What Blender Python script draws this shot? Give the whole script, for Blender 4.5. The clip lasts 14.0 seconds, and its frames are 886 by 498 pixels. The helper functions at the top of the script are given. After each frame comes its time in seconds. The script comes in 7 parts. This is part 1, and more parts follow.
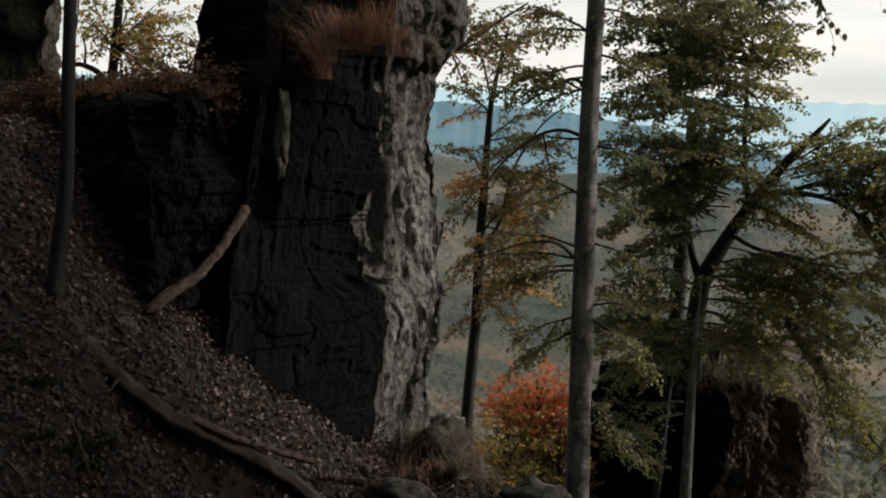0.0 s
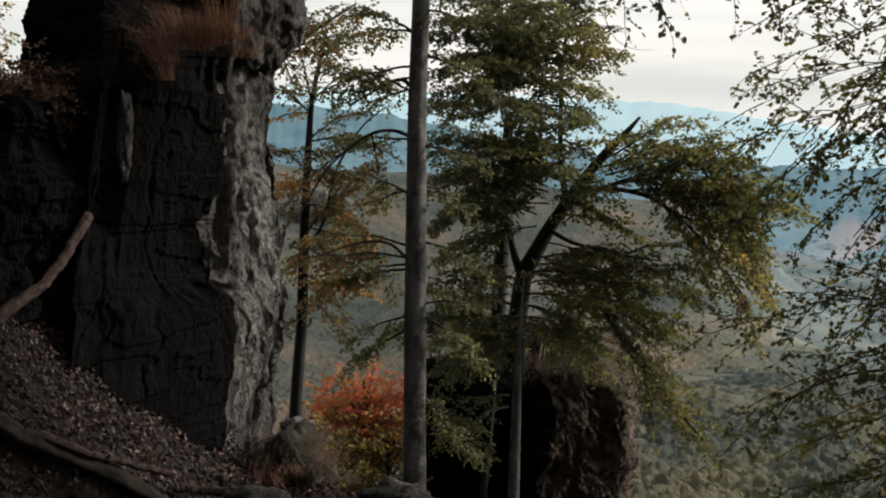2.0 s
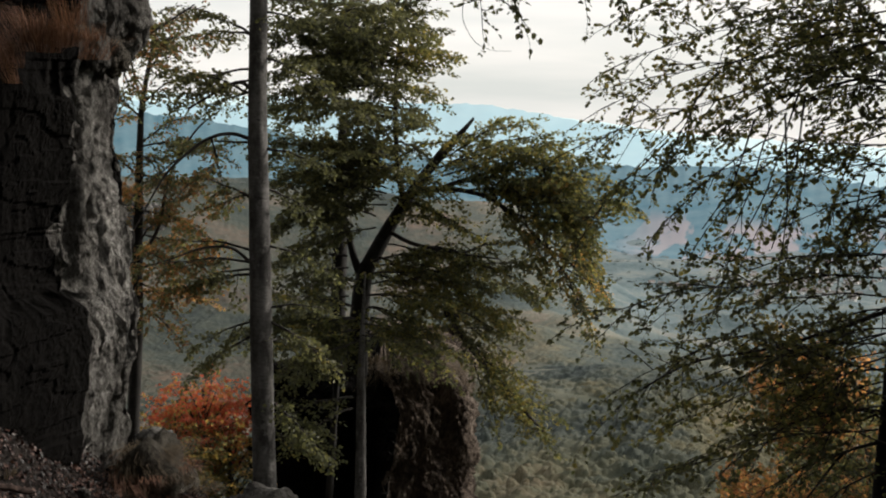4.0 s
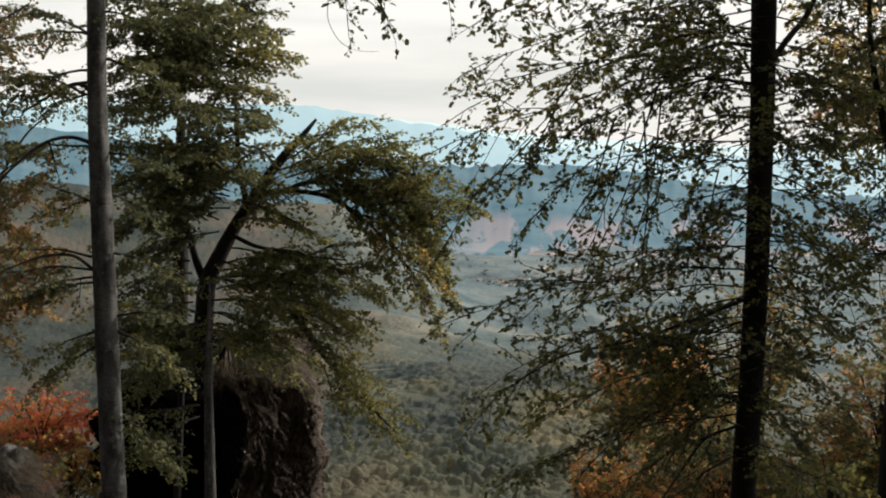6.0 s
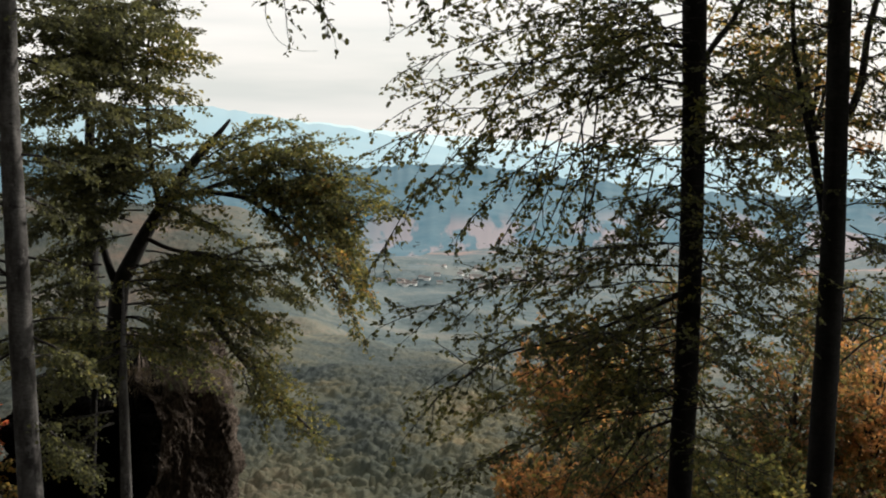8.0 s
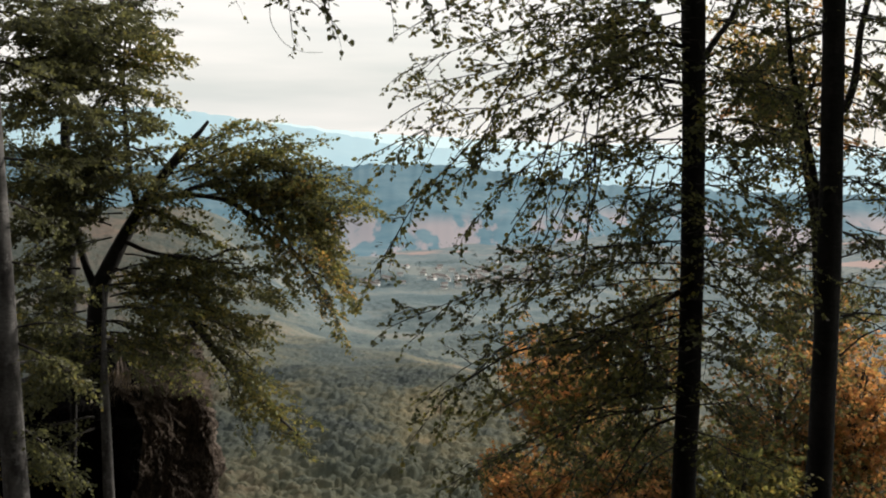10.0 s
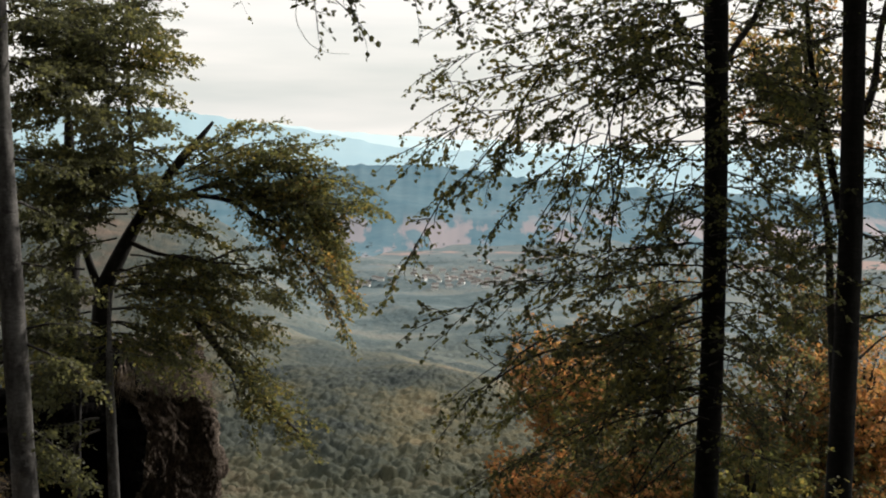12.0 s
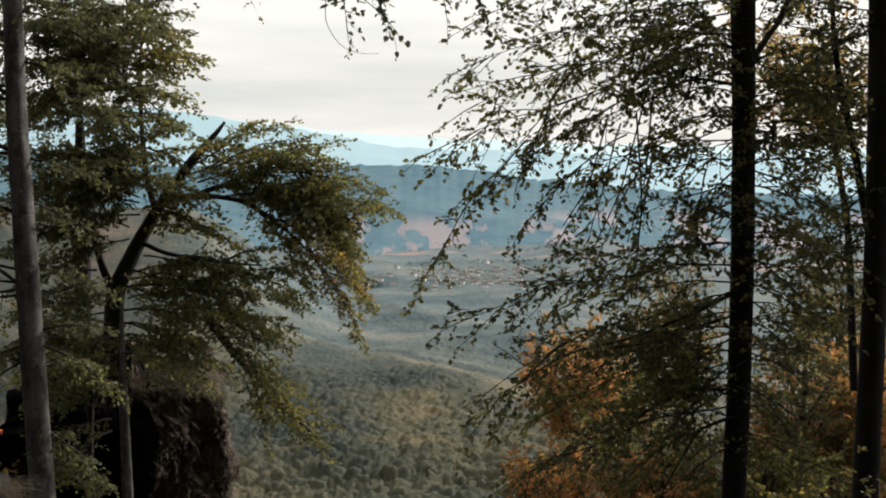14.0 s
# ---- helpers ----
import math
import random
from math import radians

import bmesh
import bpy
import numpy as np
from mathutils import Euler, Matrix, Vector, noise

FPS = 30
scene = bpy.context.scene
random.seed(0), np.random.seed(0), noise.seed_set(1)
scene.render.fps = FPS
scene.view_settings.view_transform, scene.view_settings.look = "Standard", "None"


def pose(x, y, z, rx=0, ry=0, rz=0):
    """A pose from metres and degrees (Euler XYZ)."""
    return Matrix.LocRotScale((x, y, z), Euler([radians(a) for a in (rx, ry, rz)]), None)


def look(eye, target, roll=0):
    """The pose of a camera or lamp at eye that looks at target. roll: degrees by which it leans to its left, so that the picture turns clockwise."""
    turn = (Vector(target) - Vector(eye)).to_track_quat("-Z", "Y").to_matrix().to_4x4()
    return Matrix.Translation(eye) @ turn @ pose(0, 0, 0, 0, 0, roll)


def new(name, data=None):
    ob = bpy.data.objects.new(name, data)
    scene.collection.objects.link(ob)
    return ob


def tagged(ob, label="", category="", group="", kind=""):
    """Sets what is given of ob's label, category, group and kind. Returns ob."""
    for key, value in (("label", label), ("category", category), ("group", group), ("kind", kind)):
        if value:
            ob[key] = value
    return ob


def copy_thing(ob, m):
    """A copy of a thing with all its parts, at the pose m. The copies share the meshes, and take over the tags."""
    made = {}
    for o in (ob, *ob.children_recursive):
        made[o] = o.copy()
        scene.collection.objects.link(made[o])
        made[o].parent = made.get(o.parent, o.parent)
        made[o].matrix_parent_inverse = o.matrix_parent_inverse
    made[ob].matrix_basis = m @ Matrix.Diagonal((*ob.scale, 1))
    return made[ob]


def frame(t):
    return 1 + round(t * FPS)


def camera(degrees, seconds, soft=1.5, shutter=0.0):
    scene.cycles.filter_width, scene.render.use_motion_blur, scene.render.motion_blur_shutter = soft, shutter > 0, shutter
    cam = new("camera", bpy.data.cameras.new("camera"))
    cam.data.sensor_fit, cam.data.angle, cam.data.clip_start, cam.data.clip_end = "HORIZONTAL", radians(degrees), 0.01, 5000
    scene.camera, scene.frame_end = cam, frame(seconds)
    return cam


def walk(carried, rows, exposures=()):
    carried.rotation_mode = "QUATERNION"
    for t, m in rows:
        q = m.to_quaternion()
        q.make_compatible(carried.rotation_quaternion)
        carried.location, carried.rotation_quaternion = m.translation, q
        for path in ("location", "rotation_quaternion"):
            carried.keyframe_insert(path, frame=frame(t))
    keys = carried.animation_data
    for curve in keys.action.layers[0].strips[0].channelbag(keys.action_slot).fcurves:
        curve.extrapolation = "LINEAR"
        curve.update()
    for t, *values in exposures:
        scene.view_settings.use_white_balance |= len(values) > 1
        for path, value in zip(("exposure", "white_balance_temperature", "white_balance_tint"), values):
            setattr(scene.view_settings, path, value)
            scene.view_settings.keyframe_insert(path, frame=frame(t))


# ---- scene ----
cam = camera(41.0, 14.0, soft=2.0)
PATH = [
    (0.0, pose(3.359, 0.716, 5.053, 82.042, -1.797, 34.170)),
    (0.5, pose(3.206, 0.630, 5.052, 82.133, -1.732, 31.772)),
    (1.0, pose(3.062, 0.546, 5.048, 82.210, -1.730, 29.352)),
    (1.5, pose(2.925, 0.463, 5.047, 82.277, -1.721, 26.876)),
    (2.0, pose(2.801, 0.379, 5.054, 82.315, -1.664, 24.508)),
    (2.5, pose(2.687, 0.298, 5.048, 82.398, -1.579, 22.352)),
    (3.0, pose(2.576, 0.230, 5.035, 82.506, -1.500, 20.216)),
    (5.5, pose(1.956, 0.013, 5.009, 82.843, -0.991, 9.223)),
    (6.0, pose(1.830, 0.021, 5.006, 82.880, -0.965, 7.343)),
    (6.5, pose(1.693, 0.018, 5.000, 82.911, -0.977, 5.765)),
    (7.0, pose(1.568, 0.004, 4.997, 82.939, -0.993, 4.431)),
    (7.5, pose(1.440, -0.011, 4.995, 82.956, -0.964, 3.253)),
    (8.0, pose(1.326, -0.024, 4.993, 82.973, -0.920, 2.464)),
    (10.5, pose(0.675, -0.047, 5.003, 82.975, -0.526, 0.368)),
    (11.0, pose(0.581, -0.031, 5.007, 82.998, -0.606, 0.255)),
    (11.5, pose(0.480, -0.017, 5.008, 83.010, -0.653, 0.168)),
    (12.0, pose(0.366, -0.028, 5.006, 83.009, -0.648, 0.126)),
    (12.5, pose(0.258, -0.032, 5.005, 83.011, -0.610, 0.103)),
    (13.0, pose(0.180, -0.027, 4.997, 83.013, -0.607, 0.090)),
    (13.5, pose(0.101, -0.020, 4.995, 83.014, -0.591, 0.083)),
    (14.0, pose(-0.000, 0.000, 5.000, 83.008, -0.520, 0.073)),
]
walk(cam, PATH)

# ---- daylight: a pale overcast sky over the valley, the veiled sun ahead to the right ----
SUN_TURN, SUN_UP = radians(52), radians(25)
world = bpy.data.worlds.new("overcast_sky")
scene.world = world
world.use_nodes = True
wn, wl = world.node_tree.nodes, world.node_tree.links
wn.clear()
w_out = wn.new("ShaderNodeOutputWorld")
w_bg = wn.new("ShaderNodeBackground")
w_bg.inputs["Strength"].default_value = 0.98
w_sky = wn.new("ShaderNodeTexSky")
w_sky.sky_type, w_sky.sun_disc = "NISHITA", False
w_sky.sun_elevation, w_sky.sun_rotation = SUN_UP, SUN_TURN
w_dim = wn.new("ShaderNodeMix")
w_dim.data_type, w_dim.blend_type = "RGBA", "MULTIPLY"
w_dim.inputs["Factor"].default_value = 1.0
wl.new(w_sky.outputs["Color"], w_dim.inputs["A"])
w_dim.inputs["B"].default_value = (0.12, 0.12, 0.12, 1)
w_co = wn.new("ShaderNodeTexCoord")
w_map = wn.new("ShaderNodeMapping")
w_map.inputs["Scale"].default_value = (1.3, 1.3, 11)
wl.new(w_co.outputs["Generated"], w_map.inputs["Vector"])
w_noise = wn.new("ShaderNodeTexNoise")
w_noise.inputs["Scale"].default_value = 1.7
w_noise.inputs["Detail"].default_value = 5
wl.new(w_map.outputs["Vector"], w_noise.inputs["Vector"])
w_ramp = wn.new("ShaderNodeValToRGB")
w_ramp.color_ramp.elements[0].position, w_ramp.color_ramp.elements[0].color = 0.36, (0.775, 0.8, 0.775, 1)
w_ramp.color_ramp.elements[1].position, w_ramp.color_ramp.elements[1].color = 0.60, (1.06, 1.02, 0.975, 1)
wl.new(w_noise.outputs["Fac"], w_ramp.inputs["Fac"])
w_mix = wn.new("ShaderNodeMix")
w_mix.data_type = "RGBA"
w_mix.inputs["Factor"].default_value = 0.9
wl.new(w_dim.outputs["Result"], w_mix.inputs["A"])
wl.new(w_ramp.outputs["Color"], w_mix.inputs["B"])
wl.new(w_mix.outputs["Result"], w_bg.inputs["Color"])
wl.new(w_bg.outputs["Background"], w_out.inputs["Surface"])

sun = new("sun", bpy.data.lights.new("sun", "SUN"))
sun.data.energy, sun.data.angle, sun.data.color = 4.7, radians(12), (1.0, 0.93, 0.84)
sun.matrix_world = look((60 * math.sin(SUN_TURN), 60 * math.cos(SUN_TURN), 60 * math.tan(SUN_UP)), (0, 0, 0))
scene.view_settings.exposure = 0.05


# ---- materials ----
def material(name, rough=0.9):
    m = bpy.data.materials.new(name)
    m.use_nodes = True
    m.node_tree.nodes["Principled BSDF"].inputs["Roughness"].default_value = rough
    m.node_tree.nodes["Principled BSDF"].inputs["Specular IOR Level"].default_value = 0.25
    return m, m.node_tree.nodes, m.node_tree.links, m.node_tree.nodes["Principled BSDF"]


def coords(n, l, scale=(1, 1, 1), world_space=False):
    mp = n.new("ShaderNodeMapping")
    mp.inputs["Scale"].default_value = scale
    if world_space:
        l.new(n.new("ShaderNodeNewGeometry").outputs["Position"], mp.inputs["Vector"])
    else:
        l.new(n.new("ShaderNodeTexCoord").outputs["Object"], mp.inputs["Vector"])
    return mp.outputs["Vector"]


def noise_tex(n, l, vec, scale, detail=6, rough=0.6, out="Fac"):
    t = n.new("ShaderNodeTexNoise")
    t.inputs["Scale"].default_value, t.inputs["Detail"].default_value, t.inputs["Roughness"].default_value = scale, detail, rough
    l.new(vec, t.inputs["Vector"])
    return t.outputs[out]


def ramp(n, l, fac, *stops):
    r = n.new("ShaderNodeValToRGB")
    e = r.color_ramp.elements
    while len(e) < len(stops):
        e.new(0.5)
    for el, (at, col) in zip(e, stops):
        el.position, el.color = at, (*col, 1)
    l.new(fac, r.inputs["Fac"])
    return r.outputs["Color"]


def mix(n, l, fac, a, b, kind="MIX"):
    m = n.new("ShaderNodeMix")
    m.data_type, m.blend_type = "RGBA", kind
    for key, v in (("Factor", fac), ("A", a), ("B", b)):
        if isinstance(v, (int, float)):
            m.inputs[key].default_value = v
        elif isinstance(v, tuple):
            m.inputs[key].default_value = (*v, 1)
        else:
            l.new(v, m.inputs[key])
    return m.outputs["Result"]


def bump(n, l, height, bsdf, strength=0.5, distance=0.05):
    b = n.new("ShaderNodeBump")
    b.inputs["Strength"].default_value, b.inputs["Distance"].default_value = strength, distance
    l.new(height, b.inputs["Height"])
    l.new(b.outputs["Normal"], bsdf.inputs["Normal"])


def math_node(n, l, op, a, b=0.0, clamp=False):
    m = n.new("ShaderNodeMath")
    m.operation, m.use_clamp = op, clamp
    for i, v in enumerate((a, b)):
        if isinstance(v, (int, float)):
            m.inputs[i].default_value = v
        else:
            l.new(v, m.inputs[i])
    return m.outputs[0]


def rock_material(name, dark, mid, pale, streak=0.6, relief=0.16):
    m, n, l, p = material(name, 0.93)
    p.inputs["Specular IOR Level"].default_value = 0.06
    big = noise_tex(n, l, coords(n, l, (1, 1, 0.28)), 0.9, 7, 0.65)
    fine = noise_tex(n, l, coords(n, l, (1, 1, 0.6)), 13, 8, 0.7)
    warp = n.new("ShaderNodeVectorMath")
    warp.operation = "MULTIPLY_ADD"
    l.new(noise_tex(n, l, coords(n, l), 1.4, 4, 0.6, "Color"), warp.inputs[0])
    warp.inputs[1].default_value = (0.3, 0.3, 0.4)
    l.new(coords(n, l, (1, 1, 0.24)), warp.inputs[2])
    run = noise_tex(n, l, warp.outputs["Vector"], 6.5, 9, 0.76)
    c = ramp(n, l, big, (0.33, dark), (0.5, mid), (0.66, pale))
    c = mix(n, l, 0.8, c, ramp(n, l, fine, (0.32, (0.12, 0.11, 0.1)), (0.58, (1.1, 1.1, 1.1))), "MULTIPLY")
    c = mix(n, l, streak, c, ramp(n, l, run, (0.38, (0.12, 0.1, 0.08)), (0.5, (0.75, 0.74, 0.72)), (0.62, (1.35, 1.35, 1.35))), "MULTIPLY")
    moss = noise_tex(n, l, coords(n, l), 2.3, 6, 0.7)
    c = mix(n, l, ramp(n, l, moss, (0.55, (0, 0, 0)), (0.70, (0.6, 0.6, 0.6))), c, tuple(0.4 * x for x in mid))
    l.new(c, p.inputs["Base Color"])
    h = math_node(n, l, "ADD", math_node(n, l, "ADD", big, math_node(n, l, "MULTIPLY", fine, 0.6)), math_node(n, l, "MULTIPLY", run, 1.3))
    bump(n, l, h, p, 1.0, relief)
    return m


def bark_material(name, dark, pale, rings=True):
    m, n, l, p = material(name, 0.85)
    a = noise_tex(n, l, coords(n, l, (1, 1, 0.35)), 3.0, 6, 0.65)
    b = noise_tex(n, l, coords(n, l, (1, 1, 3.0)), 9.0, 5, 0.6)
    c = ramp(n, l, a, (0.35, dark), (0.62, pale))
    c = mix(n, l, 0.6, c, ramp(n, l, b, (0.3, (0.3, 0.28, 0.26)), (0.6, (1, 1, 1))), "MULTIPLY")
    blotch = noise_tex(n, l, coords(n, l, (1, 1, 0.7)), 5.5, 4, 0.7)
    c = mix(n, l, ramp(n, l, blotch, (0.56, (0, 0, 0)), (0.66, (0.55, 0.55, 0.55))), c, tuple(1.5 * q for q in pale))
    scar = noise_tex(n, l, coords(n, l, (1, 1, 2.2)), 2.4, 3, 0.5)
    c = mix(n, l, ramp(n, l, scar, (0.66, (0, 0, 0)), (0.7, (0.85, 0.85, 0.85))), c, dark)
    l.new(c, p.inputs["Base Color"])
    bump(n, l, math_node(n, l, "ADD", a, b), p, 0.6, 0.02)
    return m


def leaf_material(name, *stops, gloss=0.5, through_light=0.55):
    """Thin leaves: colour varies from leaf to leaf and from bough to bough."""
    m, n, l, p = material(name, gloss)
    rnd = n.new("ShaderNodeNewGeometry").outputs["Random Per Island"]
    patch = noise_tex(n, l, coords(n, l), 0.55, 3, 0.6)
    f = math_node(n, l, "ADD", math_node(n, l, "MULTIPLY", rnd, 0.45), math_node(n, l, "MULTIPLY", patch, 0.62))
    c = ramp(n, l, f, *stops)
    l.new(c, p.inputs["Base Color"])
    t = n.new("ShaderNodeBsdfTranslucent")
    l.new(mix(n, l, 1.0, c, (1.95, 1.85, 1.35), "MULTIPLY"), t.inputs["Color"])
    ms = n.new("ShaderNodeMixShader")
    ms.inputs["Fac"].default_value = through_light
    l.new(p.outputs["BSDF"], ms.inputs[1])
    l.new(t.outputs["BSDF"], ms.inputs[2])
    l.new(ms.outputs["Shader"], n["Material Output"].inputs["Surface"])
    return m


def plain_varied(name, a, b, scale=6, rough=0.9):
    m, n, l, p = material(name, rough)
    f = noise_tex(n, l, coords(n, l), scale, 6, 0.65)
    l.new(ramp(n, l, f, (0.35, a), (0.65, b)), p.inputs["Base Color"])
    bump(n, l, f, p, 0.4, 0.03)
    return m


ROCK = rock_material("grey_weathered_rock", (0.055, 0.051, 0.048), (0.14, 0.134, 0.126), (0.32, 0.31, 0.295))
# the same rock blackened: shade of overhung faces put into the colour
ROCK_SHADE = rock_material("shade_blackened_rock", (0.0038, 0.0033, 0.003), (0.0052, 0.0046, 0.0042), (0.0105, 0.0096, 0.0088), 0.4, 0.03)
ROCK_BROWN = rock_material("brown_weathered_rock", (0.038, 0.03, 0.025), (0.12, 0.094, 0.076), (0.3, 0.25, 0.21))
ROCK_WALL = rock_material("dull_cliff_rock", (0.055, 0.049, 0.042), (0.13, 0.118, 0.1), (0.27, 0.25, 0.215))
BARK_PALE = bark_material("beech_bark", (0.02, 0.018, 0.017), (0.12, 0.115, 0.11))
# darker copy of the beech bark, holding the shade of backlit trunks
BARK_DARK = bark_material("shade_dark_beech_bark", (0.008, 0.007, 0.0065), (0.022, 0.02, 0.018))
BARK_LIMB = bark_material("limb_bark", (0.02, 0.017, 0.015), (0.05, 0.044, 0.04))
DEADWOOD = plain_varied("bleached_deadwood", (0.012, 0.0075, 0.006), (0.075, 0.049, 0.04), 11)
ROOTWOOD = plain_varied("mossy_rootwood", (0.009, 0.007, 0.006), (0.042, 0.03, 0.024), 4)
G1, G2, G3 = (0.043, 0.047, 0.03), (0.076, 0.081, 0.044), (0.12, 0.12, 0.054)
Y1, O1, O2, R1 = (0.3, 0.22, 0.07), (0.38, 0.2, 0.08), (0.31, 0.145, 0.065), (0.38, 0.085, 0.052)
LEAF_GREEN = leaf_material("beech_leaves_green", (0.3, G1), (0.56, G2), (0.78, G3), (0.95, Y1))
# olive leaf colour, also the lighter leaf for boughs that catch light
LEAF_OLIVE = leaf_material("beech_leaves_olive_and_lit", (0.25, G1), (0.42, (0.072, 0.082, 0.039)), (0.58, (0.13, 0.132, 0.054)), (0.8, (0.23, 0.185, 0.062)))
LEAF_TURNING = leaf_material("beech_leaves_turning", (0.25, G1), (0.44, G2), (0.58, G3), (0.68, (0.2, 0.105, 0.05)), (0.85, (0.3, 0.15, 0.065)))
LEAF_AUTUMN = leaf_material("leaves_orange", (0.28, G3), (0.42, (0.2, 0.14, 0.062)), (0.54, (0.33, 0.2, 0.09)), (0.66, (0.4, 0.2, 0.09)), (0.85, (0.34, 0.155, 0.08)), through_light=0.6)
LEAF_RED = leaf_material("leaves_red", (0.2, G3), (0.32, Y1), (0.42, O2), (0.54, R1), (0.85, (0.42, 0.12, 0.07)))
LEAF_YELLOW = leaf_material("leaves_yellow", (0.25, G2), (0.45, G3), (0.6, Y1), (0.8, O1))
GRASS_RUST = leaf_material("rusty_grass", (0.25, (0.045, 0.026, 0.019)), (0.5, (0.15, 0.075, 0.05)), (0.8, (0.36, 0.21, 0.15)), gloss=0.8, through_light=0.2)
STALKS = leaf_material("brown_stalks", (0.25, (0.03, 0.024, 0.018)), (0.5, (0.08, 0.062, 0.045)), (0.8, (0.17, 0.13, 0.085)), gloss=0.8, through_light=0.15)
FERN = leaf_material("fern_green", (0.3, (0.008, 0.01, 0.005)), (0.7, (0.022, 0.026, 0.012)), gloss=0.7, through_light=0.2)
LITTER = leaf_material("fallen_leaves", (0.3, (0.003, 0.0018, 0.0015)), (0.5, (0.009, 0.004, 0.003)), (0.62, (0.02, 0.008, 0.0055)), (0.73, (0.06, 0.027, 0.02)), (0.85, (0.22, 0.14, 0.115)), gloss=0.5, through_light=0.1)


# ---- mesh helpers ----
rng = np.random.default_rng(7)
UP = np.array((0.0, 0.0, 1.0))


def np_mesh(name, verts, faces, smooth=True):
    verts, faces = np.asarray(verts, np.float32), np.asarray(faces, np.int32)
    me = bpy.data.meshes.new(name)
    me.vertices.add(len(verts))
    me.vertices.foreach_set("co", verts.ravel())
    me.loops.add(faces.size)
    me.loops.foreach_set("vertex_index", faces.ravel())
    me.polygons.add(len(faces))
    me.polygons.foreach_set("loop_start", np.arange(len(faces), dtype=np.int32) * faces.shape[1])
    me.polygons.foreach_set("use_smooth", np.full(len(faces), smooth))
    me.update(calc_edges=True)
    me.validate()
    return me


def part(name, me, mat, parent=None, label=""):
    if isinstance(me, bmesh.types.BMesh):
        bm, me = me, bpy.data.meshes.new(name)
        bm.to_mesh(me)
        bm.free()
    me.materials.clear()
    me.materials.append(mat)
    ob = new(name, me)
    ob.parent = parent
    return tagged(ob, label) if label else ob


def thing(name, at, label, category, group="", kind=""):
    """An empty at a thing's base; its parts are built in metres of the world and hung under it."""
    ob = new(name)
    ob.location = at
    ob.empty_display_size = 0.2
    return tagged(ob, label, category, group, kind)


def hang_under(ob, parent):
    ob.parent = parent
    ob.matrix_parent_inverse = Matrix.Translation(-Vector(parent.location))
    return ob


def unit(v):
    return v / (np.linalg.norm(v) + 1e-9)


class Wood:
    """Gathers round limbs in one mesh."""

    def __init__(self):
        self.v, self.f, self.n = [], [], 0

    def tube(self, pts, radii, sides=6, lumps=0.0):
        pts, radii = np.asarray(pts, float), np.asarray(radii, float)
        tan = np.gradient(pts, axis=0)
        tan /= np.linalg.norm(tan, axis=1)[:, None] + 1e-9
        ref = np.array((0.31, 0.95, 0.05)) if abs(tan[0][2]) > 0.8 else UP
        a = np.cross(tan, ref)
        a /= np.linalg.norm(a, axis=1)[:, None] + 1e-9
        b = np.cross(tan, a)
        ang = np.linspace(0, 2 * math.pi, sides, endpoint=False)
        rr = radii[:, None] * np.ones(sides)
        if lumps:
            s = np.arange(len(pts))[:, None]
            rr = rr * (1 + lumps * (np.sin(ang * 2 + 0.6 * np.sin(s * 0.13)) * 0.6 + np.sin(ang * 5 + 0.9 * np.sin(s * 0.21 + 1)) * 0.5 + rng.normal(0, 0.2, rr.shape)))
        ring = pts[:, None] + (np.cos(ang)[:, None] * a[:, None] + np.sin(ang)[:, None] * b[:, None]) * rr[..., None]
        k = len(pts)
        i = np.arange(k - 1)[:, None] * sides
        j = np.arange(sides)[None]
        j2 = (j + 1) % sides
        q = np.stack([i + j, i + j2, i + sides + j2, i + sides + j], -1).reshape(-1, 4) + self.n
        self.v.append(ring.reshape(-1, 3))
        self.f.append(q)
        self.n += k * sides

    def mesh(self, name):
        return np_mesh(name, np.concatenate(self.v), np.concatenate(self.f))


class Leaves:
    """Gathers leaves: a place, the way each points, its upper side and its length."""

    def __init__(self):
        self.p, self.d, self.u, self.s = [], [], [], []

    def add(self, p, d, u, s):
        self.p.append(p), self.d.append(d), self.u.append(u), self.s.append(s)

    def mesh(self, name, oval=True, width=0.38):
        p, d, u, s = (np.concatenate(x) for x in (self.p, self.d, self.u, self.s))
        d = d / (np.linalg.norm(d, axis=1)[:, None] + 1e-9)
        side = np.cross(d, u)
        side /= np.linalg.norm(side, axis=1)[:, None] + 1e-9
        nrm = np.cross(side, d)
        s = s[:, None]
        fold = s * 0.10
        w = s * width
        tip = p + d * s - nrm * s * 0.1
        k = len(p)
        if oval:
            l1, r1 = p + d * s * 0.3 + side * w + nrm * fold, p + d * s * 0.3 - side * w + nrm * fold
            l2, r2 = p + d * s * 0.72 + side * w * 0.75 + nrm * fold * 0.6, p + d * s * 0.72 - side * w * 0.75 + nrm * fold * 0.6
            v = np.stack([p, l1, l2, tip, r2, r1], 1).reshape(-1, 3)
            o = np.arange(k)[:, None] * 6
            f = np.concatenate([o + np.array([[0, 1, 2, 3]]), o + np.array([[0, 3, 4, 5]])])
        else:
            l1, r1 = p + d * s * 0.45 + side * w * 1.15 + nrm * fold, p + d * s * 0.45 - side * w * 1.15 + nrm * fold
            v = np.stack([p, l1, tip, r1], 1).reshape(-1, 3)
            o = np.arange(k)[:, None] * 4
            f = np.concatenate([o + np.array([[0, 1, 2]]), o + np.array([[0, 2, 3]])])
        return np_mesh(name, v, f, smooth=False)


